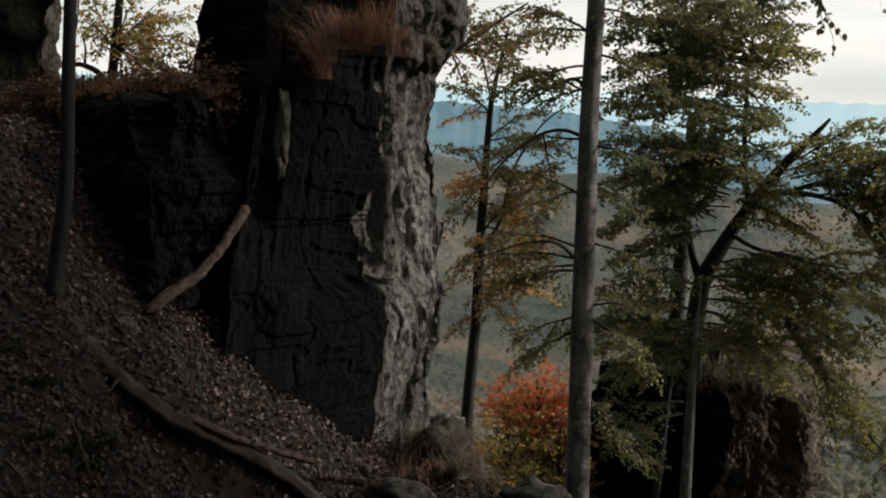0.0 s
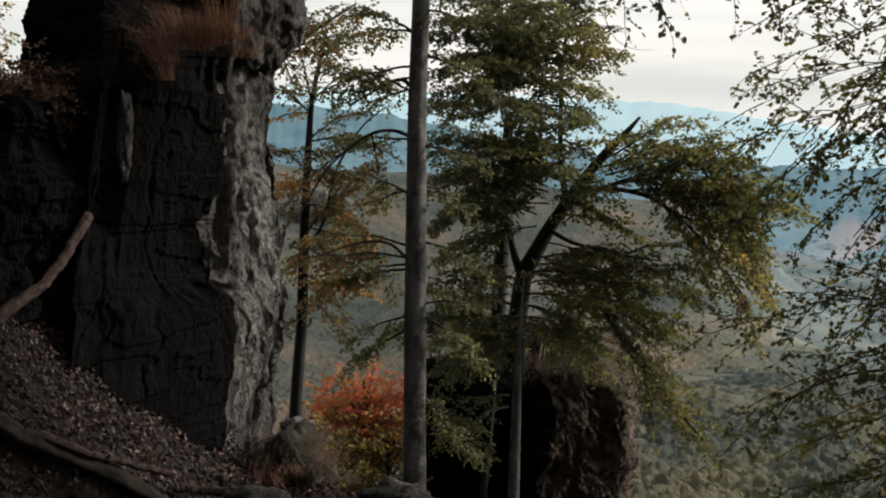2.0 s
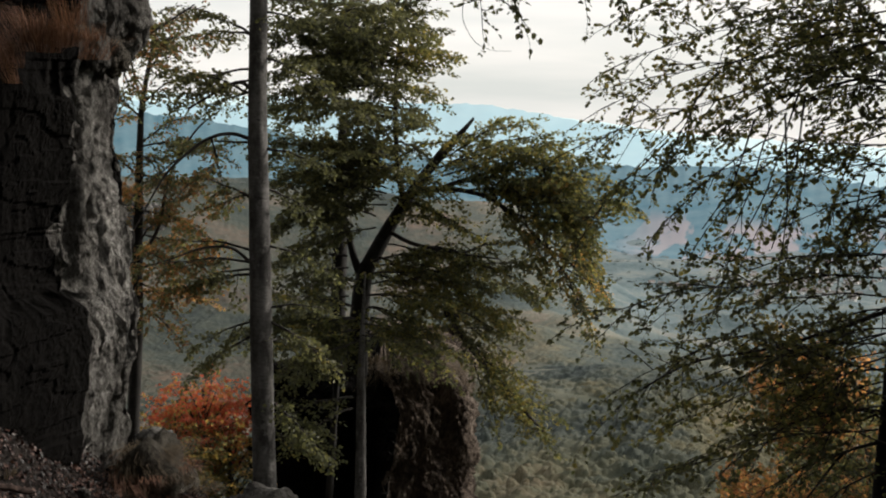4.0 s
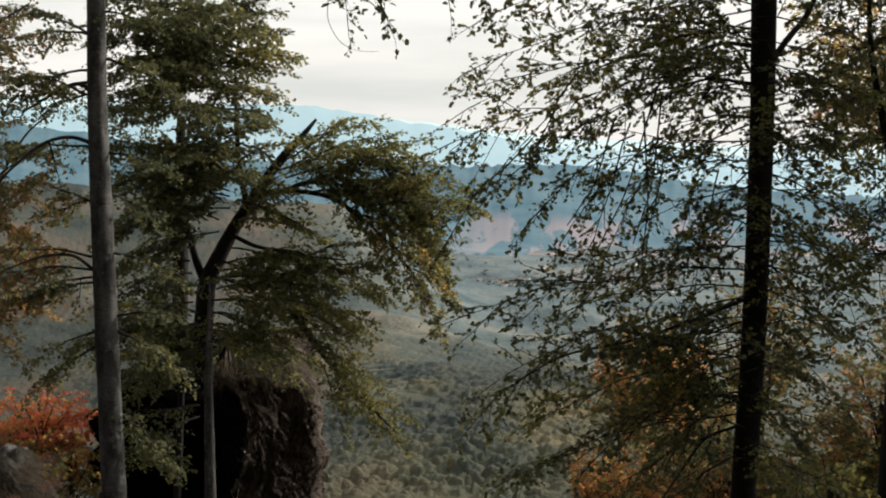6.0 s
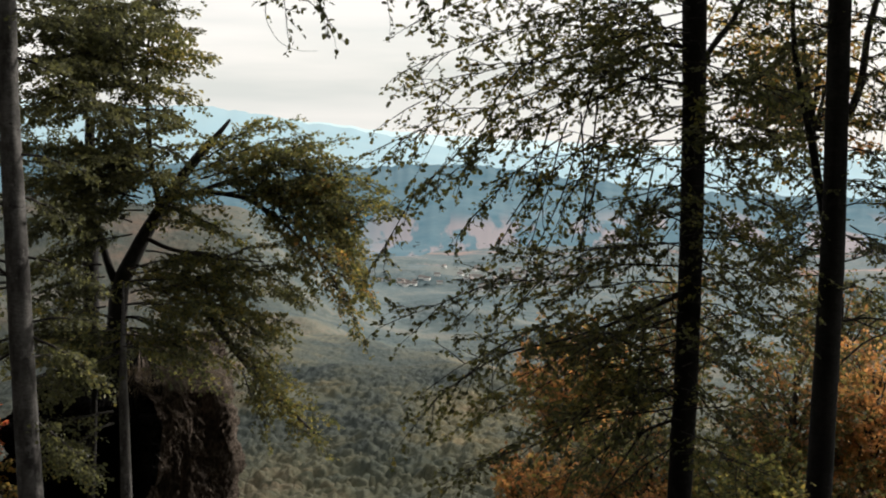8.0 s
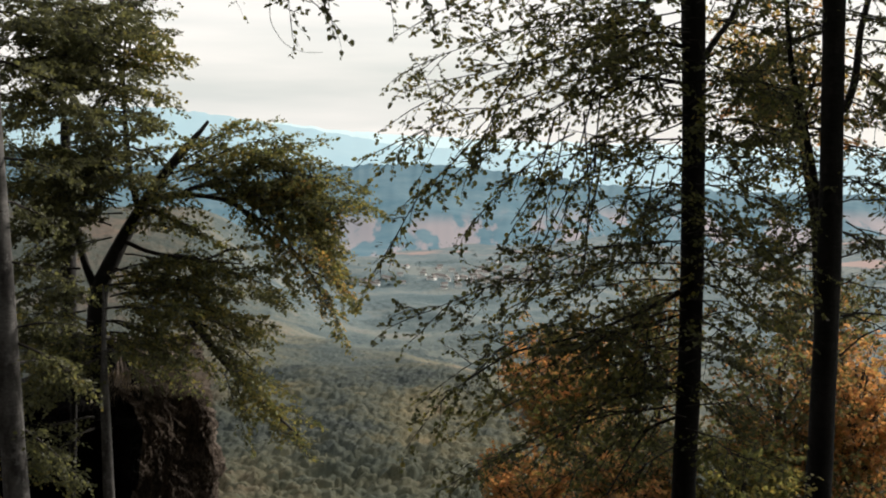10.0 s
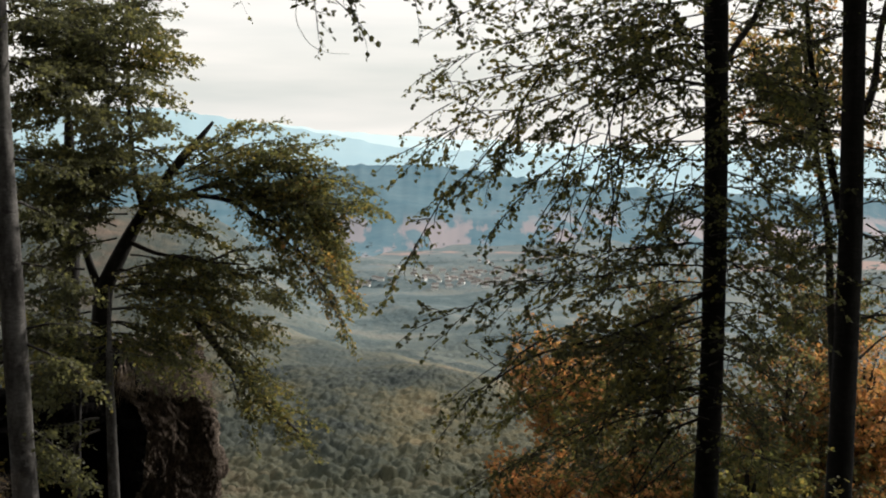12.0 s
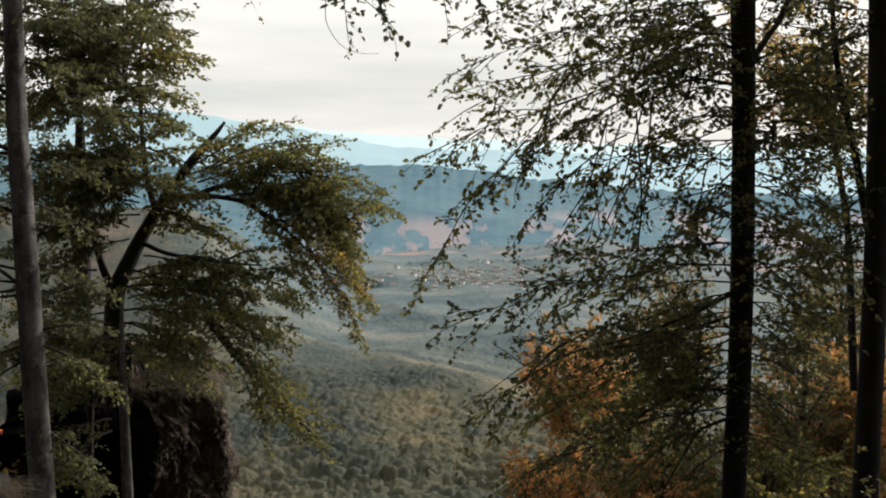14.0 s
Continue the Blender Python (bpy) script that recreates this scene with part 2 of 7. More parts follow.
def curve(a, b, arch, steps, wobble=0.03):
    """A limb's line from a to b, arched up (or sagging, below 0) by a share of its length."""
    a, b = np.asarray(a, float), np.asarray(b, float)
    s = np.linspace(0, 1, steps)[:, None]
    ln = np.linalg.norm(b - a)
    ph = rng.uniform(0, 6.28, 3)
    wob = np.stack([np.sin(s[:, 0] * w + q) for w, q in zip((7.0, 9.0, 11.0), ph)], 1) * wobble * ln * s * (1 - s) * 2
    return a + (b - a) * s + UP * (arch * ln * 4 * s * (1 - s)) + wob


def side_bough(wood, leaves, q, way, ln, size, droop, leafy, flat, r, twigs=True):
    """A side branch with short leafy twigs along it."""
    k = max(4, int(ln / 0.14))
    s = np.linspace(0, 1, k)
    line = q + way * ln * s[:, None] - UP * droop * ln * s[:, None] ** 2 + rng.normal(0, 0.014, (k, 3)) * s[:, None]
    wood.tube(line, r * (1 - s) + 0.003, 4)
    n = max(3, int(ln * leafy / (size * 0.7)))
    at = np.clip(np.linspace(0.1, 1.0, n) + rng.normal(0, 0.03, n), 0.03, 1)
    base = np.stack([np.interp(at, s, line[:, c]) for c in range(3)], 1)
    tan = unit(line[-1] - line[0])
    side = unit(np.cross(tan, UP))
    sg = np.where(rng.random(n) < 0.5, 1, -1)[:, None]
    w2 = tan * rng.uniform(0.3, 1.0, (n, 1)) + side * sg * rng.uniform(0.4, 1.1, (n, 1)) + UP * rng.normal(-0.12, 0.32, (n, 1))
    w2 /= np.linalg.norm(w2, axis=1)[:, None]
    l2 = (0.14 + 0.28 * ln * (1.05 - at)) * rng.uniform(0.5, 1.3, n) + size * 0.6
    m = max(5, int((0.14 + 0.2 * ln) / (size * 0.42)))
    u = np.linspace(0.12, 1, m)
    pos = base[:, None] + w2[:, None] * (l2[:, None] * u)[..., None] - UP * (droop * 0.6 * l2[:, None] * u ** 2)[..., None]
    pos = pos + rng.normal(0, size * 0.2, pos.shape)
    alt = np.where(np.arange(m) % 2, 1, -1)[None, :, None] * np.cross(w2, UP)[:, None]
    d = w2[:, None] + alt * rng.uniform(0.3, 1.1, (n, m, 1)) + rng.normal(0, 0.4, (n, m, 3)) - UP * 0.05
    keep = rng.random((n, m)) < 0.9
    cnt = int(keep.sum())
    leaves.add(pos[keep], d[keep], UP + rng.normal(0, flat, (cnt, 3)), size * rng.uniform(0.55, 1.15, cnt))
    if twigs:
        for i in range(n):
            e = base[i] + w2[i] * l2[i] - UP * droop * 0.6 * l2[i]
            wood.tube([base[i], (base[i] + e) / 2 + UP * droop * 0.1 * l2[i], e], (0.0034, 0.0026, 0.0015), 3)


def bough(wood, twig_wood, leaves, a, b, r=0.04, arch=0.06, gap=0.22, reach=0.36, size=0.075, start=0.22, droop=0.3, leafy=1.0, flat=1.1, lift=0.3, twigs=True):
    """A bough from a to b with side branches in a loose level fan, twigs on these, and leaves along all of them."""
    ln = float(np.linalg.norm(np.asarray(b, float) - np.asarray(a, float)))
    steps = max(6, int(ln / 0.2))
    line = curve(a, b, arch, steps)
    s = np.linspace(0, 1, steps)
    wood.tube(line, r * (1 - s) ** 0.9 + 0.004, 6)
    sgn, at = 1, start
    while at < 0.99:
        i = min(int(at * (steps - 1)), steps - 2)
        q = line[i] + (line[i + 1] - line[i]) * (at * (steps - 1) - i)
        tan = unit(line[i + 1] - line[i])
        side = unit(np.cross(tan, UP) + rng.normal(0, 0.2, 3)) * sgn
        sgn = -sgn
        way = unit(tan * rng.uniform(0.4, 1.2) + side * rng.uniform(0.3, 1.0) + UP * rng.normal(0.02, lift))
        tl = min(ln, 4.6) * reach * (0.4 + 0.6 * (1 - at) ** 0.7) * rng.uniform(0.5, 1.2)
        side_bough(twig_wood, leaves, q, way, tl, size, droop, leafy, flat, r * 0.3 * (1 - at) + 0.004, twigs)
        at += gap / ln * rng.uniform(0.6, 1.4)
    side_bough(twig_wood, leaves, line[-1], unit(line[-1] - line[-2]), 0.12 * min(ln, 4) + 0.2, size, droop, leafy, flat, 0.005, twigs)


def trunk_line(*pts, steps=40):
    """A smooth line through a trunk's few points."""
    pts = np.asarray(pts, float)
    t = np.concatenate([[0], np.cumsum(np.linalg.norm(np.diff(pts, axis=0), axis=1))])
    u = np.linspace(0, t[-1], steps)
    line = np.stack([np.interp(u, t, pts[:, k]) for k in range(3)], 1)
    for _ in range(6):
        line[1:-1] = (line[:-2] + 2 * line[1:-1] + line[2:]) / 4
    return line


# ---- ground: one sheet from the leafy slope down to the valley and up to the far hills ----
def smooth(a, b, x):
    t = np.clip((x - a) / (b - a), 0, 1)
    return t * t * (3 - 2 * t)


def softmax(a, b, k=1.0):
    return 0.5 * (a + b + np.sqrt((a - b) ** 2 + k * k))


def lattice(ix, iy):
    h = (ix * 374761393 + iy * 668265263) & 0xFFFFFFFF
    h = ((h ^ (h >> 13)) * 1274126177) & 0xFFFFFFFF
    return ((h ^ (h >> 16)) & 0xFFFF) / 32767.5 - 1


def vnoise(x, y):
    """Smooth lattice noise of two coordinates, -1 to 1."""
    fx, fy = np.floor(x), np.floor(y)
    ix, iy = fx.astype(np.int64), fy.astype(np.int64)
    u, v = x - fx, y - fy
    u, v = u * u * (3 - 2 * u), v * v * (3 - 2 * v)
    a = lattice(ix, iy) * (1 - u) + lattice(ix + 1, iy) * u
    b = lattice(ix, iy + 1) * (1 - u) + lattice(ix + 1, iy + 1) * u
    return a * (1 - v) + b * v


def ridged(x, y, octaves=4):
    """Sharp-crested hills, about 0 to 1."""
    z, amp, total = 0.0, 1.0, 0.0
    for k in range(octaves):
        z = z + amp * (1 - np.abs(vnoise(x + 17.3 * k, y - 9.1 * k))) ** 1.5
        total, amp, x, y = total + amp, amp * 0.48, x * 2.1, y * 2.1
    return z / total


def at_bearing(turn, r):
    return -math.sin(math.radians(turn)) * r, math.cos(math.radians(turn)) * r


# spurs that run down into the valley: bearing and distance of both ends, height at each, width
SPURS = ((9.0, 980, -2.5, 660, 32, 8, 75), (11.5, 830, 1.5, 530, 20, 5, 55), (10.5, 1230, 3.0, 1060, 20, 6, 70), (3.0, 1360, -7.0, 1060, 20, 7, 80),
         (19.0, 760, 9.0, 500, 24, 4, 60), (-1.0, 640, -9.0, 480, 12, 3, 50), (24.0, 1000, 15.0, 760, 34, 10, 75), (13.0, 1600, 4.0, 1420, 18, 6, 100))


def spur_height(x, y):
    z = np.zeros_like(x)
    for b0, r0, b1, r1, h0, h1, wide in SPURS:
        (ax, ay), (bx, by) = at_bearing(b0, r0), at_bearing(b1, r1)
        ln = math.hypot(bx - ax, by - ay)
        t = ((x - ax) * (bx - ax) + (y - ay) * (by - ay)) / ln ** 2
        off = ((x - ax) * (by - ay) - (y - ay) * (bx - ax)) / ln + 22 * vnoise(x / 90 + r0, y / 90)
        end = smooth(1.25, 0.8, t) * smooth(-0.5, 0.1, t)
        z = z + (h0 + (h1 - h0) * np.clip(t, 0, 1)) * end / (1 + (np.abs(off) / wide) ** 1.7)
    return z


TRENCH = (-6.89, 9.03, -5.70, 10.93)
TRENCH_SIDE = 1.0


def ground_height(x, y):
    """Height of the ground sheet at x, y (arrays)."""
    x, y = np.asarray(x, float), np.asarray(y, float)
    r, turn = np.hypot(x, y), np.degrees(np.arctan2(-x, y))
    slope = 0.61 - 1.25 * (x + 6.16) - 0.35 * (y - 11)
    low = -6.5 - 0.35 * np.maximum(y - 10, 0) - 0.02 * np.maximum(x, 0)
    away, across = -0.558 * (x - 3.36) + 0.83 * (y - 0.71), 0.83 * (x - 3.36) + 0.558 * (y - 0.71)
    slope = slope - smooth(-2.6, -1.0, across) * np.maximum(away - 16.2, 0) * 3.0
    shelf = -0.45 - 3.0 * np.maximum(away - 16.6 + 1.5 * smooth(0.3, 1.0, across), 0) - 2.0 * np.maximum(across - 1.8, 0) - 1.5 * np.maximum(13.4 - away, 0) * smooth(-2, 1, across)
    low = np.maximum(low, shelf)
    z = softmax(slope, low, 0.8)
    # unseen steep rise behind the eye, added to block light from the sky
    top = 4.6 + 3.2 * np.maximum(-4 - y - 0.25 * np.abs(x), 0)
    top = np.minimum(top, 75)
    cliff = np.minimum(3.2 * np.maximum(-4 - y - 0.25 * np.abs(x), 0), 75)
    z = np.where(y < -4, np.maximum(z, -6 + cliff), z)
    z = -softmax(-z, -top, 1.0)
    far = np.interp(r, (0, 26, 60, 150, 400, 930, 1500, 1900, 2500, 3000, 4900), (-10, -14, -32, -66, -126, -208, -262, -292, -296, -300, -320))
    far = far + smooth(8, 60, turn) * smooth(250, 900, r) * (40 + 150 * smooth(700, 2200, r))
    far = far + 125 * smooth(4, 13, turn) * smooth(75, 50, turn) * np.exp(-((r - 1500) / 360) ** 2)
    far = far + smooth(-10, -30, turn) * smooth(150, 500, r) * 20
    front = smooth(20, 45, r) * smooth(-2, 14, y + 0.3 * np.abs(x))
    z = z * (1 - front) + np.minimum(z, far) * front
    land = smooth(230, 420, r) * (1 - 0.75 * smooth(1400, 1800, r)) * smooth(2500, 2200, r)
    wx, wy = x + 45 * vnoise(x / 170, y / 170), y + 45 * vnoise(x / 170 + 31, y / 170)
    far = far + land * (spur_height(x, y) - 7 + 15 * (ridged(wx / 210 + 0.5, wy / 330, 4) - 0.55))
    z = np.where((r > 80) & (y > -30), far * smooth(-30, 10, y) + z * (1 - smooth(-30, 10, y)), z)
    amp = smooth(3, 40, r) * 0.4 + smooth(60, 300, r) * 4 + smooth(600, 1800, r) * 5
    n1 = np.sin(x * 0.021 + 1.3 * np.sin(y * 0.013)) * np.cos(y * 0.017 + np.sin(x * 0.011))
    n2 = np.sin(x * 0.006 + y * 0.004 + 2) * np.cos(y * 0.005 - x * 0.003)
    z = z + amp * (0.5 * n1 + 0.9 * n2 * smooth(100, 400, r))
    # ridge added out of view on the left, to cut the skylight there
    z = z + smooth(62, 88, turn) * smooth(14, 70, r) * 70
    ax, ay, bx, by = TRENCH
    ln = math.hypot(bx - ax, by - ay)
    along = ((x - ax) * (bx - ax) + (y - ay) * (by - ay)) / ln
    beside = ((x - ax) * (by - ay) - (y - ay) * (bx - ax)) / ln * TRENCH_SIDE
    z = z - 0.5 * smooth(0.0, 0.12, beside) * smooth(0.95, 0.3, beside) * smooth(0.0, 0.5, along) * smooth(ln + 0.3, ln - 0.6, along)
    near = smooth(40, 8, r)
    z = z + near * (0.09 * np.sin(x * 2.3 + np.sin(y * 1.7)) * np.cos(y * 1.9 + 0.6 * np.sin(x * 3)) + 0.04 * np.sin(x * 5.1 + y * 4.3))
    return z


def build_ground():
    front = np.linspace(-40, 60, 330)
    back = np.linspace(60, 320, 60)[1:-1]
    ang = np.radians(np.concatenate([front, back]))
    rad = np.concatenate([[0.01], np.concatenate([np.geomspace(0.8, 8, 40)[:-1], np.geomspace(8, 18, 100)[:-1], np.geomspace(18, 330, 60)[:-1], np.geomspace(330, 2400, 250)[:-1], np.geomspace(2400, 4850, 16)])])
    A, R = np.meshgrid(ang, rad)
    x, y = -np.sin(A) * R, np.cos(A) * R
    z = ground_height(x, y)
    v = np.stack([x, y, z], -1).reshape(-1, 3)
    k = len(ang)
    i, j = np.arange(len(rad) - 1)[:, None] * k, np.arange(k)[None]
    j2 = (j + 1) % k
    f = np.stack([i + j, i + k + j, i + k + j2, i + j2], -1).reshape(-1, 4)
    return np_mesh("ground", v, f[:, ::-1])


def ground_material():
    m, n, l, p = material("leafy_ground_and_valley_land", 0.95)
    pos = coords(n, l, (1, 1, 1), True)
    sep = n.new("ShaderNodeSeparateXYZ")
    l.new(pos, sep.inputs[0])
    dist = n.new("ShaderNodeVectorMath")
    dist.operation = "LENGTH"
    l.new(pos, dist.inputs[0])
    dist = dist.outputs["Value"]
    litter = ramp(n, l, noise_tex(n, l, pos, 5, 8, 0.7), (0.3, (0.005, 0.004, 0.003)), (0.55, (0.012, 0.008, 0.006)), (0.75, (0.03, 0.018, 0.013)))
    woods = ramp(n, l, noise_tex(n, l, pos, 0.012, 10, 0.72), (0.3, (0.03, 0.037, 0.028)), (0.46, (0.06, 0.064, 0.043)), (0.58, (0.105, 0.1, 0.062)), (0.7, (0.14, 0.11, 0.075)))
    # woods with haze mixed into the colour: bluer and paler
    hazed_woods = ramp(n, l, noise_tex(n, l, pos, 0.03, 10, 0.8), (0.34, (0.085, 0.122, 0.137)), (0.5, (0.12, 0.158, 0.168)), (0.66, (0.175, 0.195, 0.19)))
    fields = ramp(n, l, noise_tex(n, l, coords(n, l, (1, 2.2, 1), True), 0.0045, 5, 0.6), (0.56, (0, 0, 0)), (0.62, (1, 1, 1)))
    far_land = mix(n, l, fields, hazed_woods, (0.31, 0.225, 0.205))

    def zone(a, b):
        mr = n.new("ShaderNodeMapRange")
        mr.interpolation_type = "SMOOTHSTEP"
        mr.inputs["From Min"].default_value, mr.inputs["From Max"].default_value = a, b
        l.new(dist, mr.inputs["Value"])
        return mr.outputs["Result"]
    turn = math_node(n, l, "ARCTAN2", math_node(n, l, "MULTIPLY", sep.outputs["X"], -1.0), sep.outputs["Y"])
    hillside = ramp(n, l, noise_tex(n, l, pos, 0.012, 10, 0.72), (0.3, (0.035, 0.037, 0.03)), (0.48, (0.06, 0.057, 0.046)), (0.6, (0.1, 0.084, 0.066)), (0.72, (0.13, 0.1, 0.08)))
    left = n.new("ShaderNodeMapRange")
    left.interpolation_type = "SMOOTHSTEP"
    left.inputs["From Min"].default_value, left.inputs["From Max"].default_value = 0.13, 0.3
    l.new(turn, left.inputs["Value"])
    woods = mix(n, l, left.outputs["Result"], woods, hillside)
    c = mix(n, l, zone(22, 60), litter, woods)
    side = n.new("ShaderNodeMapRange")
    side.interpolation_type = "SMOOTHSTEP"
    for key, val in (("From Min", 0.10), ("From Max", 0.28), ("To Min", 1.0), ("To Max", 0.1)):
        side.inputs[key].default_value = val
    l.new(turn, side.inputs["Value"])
    # painted haze grows with distance, less on the nearer left hillside
    c = mix(n, l, math_node(n, l, "MULTIPLY", zone(450, 1500), side.outputs["Result"]), c, hazed_woods)
    ahead = n.new("ShaderNodeMapRange")
    ahead.interpolation_type = "SMOOTHSTEP"
    for key, val in (("From Min", 0.06), ("From Max", 0.13), ("To Min", 1.0), ("To Max", 0.12)):
        ahead.inputs[key].default_value = val
    l.new(turn, ahead.inputs["Value"])
    c = mix(n, l, math_node(n, l, "MULTIPLY", zone(2150, 2260), ahead.outputs["Result"]), c, far_land)
    l.new(c, p.inputs["Base Color"])
    bump(n, l, noise_tex(n, l, pos, 6, 8, 0.7), p, 0.6, 0.06)
    return m


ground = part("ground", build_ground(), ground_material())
tagged(ground, "steep leaf-strewn slope falling to a wide wooded valley with fields", "ground", kind="structure")


# ---- distance: hills and mountains beyond the valley ----
def ridge(name, label, dist, top, mat, lo=-42, hi=62, base=-330, depth=700, seed=0.0, carve=46, cols=900, rows=60, rise=1.1):
    """A far ridge with spurs and gullies: top(turn) gives the height of its crest by bearing."""
    ang = np.linspace(lo, hi, cols)
    A, S = np.meshgrid(ang, np.linspace(0, 1, rows))
    rr = dist - depth * (1 - S)
    along = A + 1.6 * vnoise(A / 6 + seed, S * 1.4) + 4.0 * (1 - S) * np.sin(A * 0.22 + seed)
    gully = ridged(along / 9.5 + seed, S * 1.3 + seed, 2) - 0.62
    z = base + (top(ang)[None] - base) * S ** rise + carve * gully * np.sin(np.pi * S ** 0.8) ** 0.8 + 2.5 * vnoise(A * 5, S * 3) * S ** 8
    v = np.stack([-np.sin(np.radians(A)) * rr, np.cos(np.radians(A)) * rr, z], -1).reshape(-1, 3)
    i, j = np.arange(rows - 1)[:, None] * cols, np.arange(cols - 1)[None]
    f = np.stack([i + j, i + cols + j, i + cols + j + 1, i + j + 1], -1).reshape(-1, 4)
    ob = part(name, np_mesh(name, v, f[:, ::-1]), mat)
    return tagged(ob, label, "backdrop", kind="structure")


# distance haze painted as a bluish base colour plus even emission
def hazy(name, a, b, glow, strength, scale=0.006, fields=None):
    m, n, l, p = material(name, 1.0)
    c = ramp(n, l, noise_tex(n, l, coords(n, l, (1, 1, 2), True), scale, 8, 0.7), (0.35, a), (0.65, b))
    if fields:
        # ploughed land on the lower slopes
        pos = coords(n, l, (1, 1, 1), True)
        sep = n.new("ShaderNodeSeparateXYZ")
        l.new(pos, sep.inputs[0])
        low = n.new("ShaderNodeMapRange")
        low.interpolation_type = "SMOOTHSTEP"
        for key, val in (("From Min", -274.0), ("From Max", -246.0), ("To Min", 1.0), ("To Max", 0.0)):
            low.inputs[key].default_value = val
        l.new(sep.outputs["Z"], low.inputs["Value"])
        patch = ramp(n, l, noise_tex(n, l, coords(n, l, (1.0, 0.26, 0), True), 0.0095, 5, 0.55), (0.5, (0, 0, 0)), (0.54, (1, 1, 1)))
        turn = math_node(n, l, "ARCTAN2", math_node(n, l, "MULTIPLY", sep.outputs["X"], -1.0), sep.outputs["Y"])
        ahead = n.new("ShaderNodeMapRange")
        ahead.interpolation_type = "SMOOTHSTEP"
        for key, val in (("From Min", 0.07), ("From Max", 0.14), ("To Min", 1.0), ("To Max", 0.0)):
            ahead.inputs[key].default_value = val
        l.new(turn, ahead.inputs["Value"])
        low = math_node(n, l, "MULTIPLY", low.outputs["Result"], ahead.outputs["Result"])
        c = mix(n, l, math_node(n, l, "MULTIPLY", low, patch), c, fields)
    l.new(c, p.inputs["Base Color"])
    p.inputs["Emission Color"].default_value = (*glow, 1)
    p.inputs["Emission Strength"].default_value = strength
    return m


def crest(*knots):
    """A crest line by bearing, smooth between a few (bearing, height) knots."""
    at, h = zip(*sorted(knots))

    def line(a):
        z = sum(np.interp(a + d, at, h) for d in (-1.2, -0.6, 0, 0.6, 1.2)) / 5
        return z + 2.2 * np.sin(a * 1.9) + 1.6 * np.sin(a * 4.7 + 1) + 0.9 * np.sin(a * 11.3)
    return line


ridge("backdrop_hills", "wooded hills across the valley, tinted blue-green for haze", 3300,
      crest((70, -60), (40, -45), (33, -45), (28, -62), (22, -115), (17, -165), (10, -170), (6, -176), (3.3, -163), (0, -167), (-3.5, -195), (-10, -225), (-50, -230)), hazy("hazed_hill_woods", (0.04, 0.075, 0.085), (0.1, 0.13, 0.13), (0.07, 0.19, 0.275), 0.5, 0.009, (0.25, 0.18, 0.16)), base=-312, depth=1150, rise=1.7)
ridge("backdrop_mountains", "mountains with pale blue haze painted into their colour", 4300,
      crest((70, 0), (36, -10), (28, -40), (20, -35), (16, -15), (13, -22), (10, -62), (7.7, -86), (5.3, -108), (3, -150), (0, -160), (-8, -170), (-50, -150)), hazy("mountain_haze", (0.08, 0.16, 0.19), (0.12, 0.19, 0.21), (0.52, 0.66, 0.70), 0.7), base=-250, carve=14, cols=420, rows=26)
ridge("backdrop_far_range", "faintest range at the skyline, paled by painted haze", 4800,
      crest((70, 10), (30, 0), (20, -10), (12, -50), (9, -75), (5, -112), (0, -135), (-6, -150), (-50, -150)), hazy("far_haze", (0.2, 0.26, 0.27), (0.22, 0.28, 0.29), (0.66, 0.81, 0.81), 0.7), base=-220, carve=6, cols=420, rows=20)


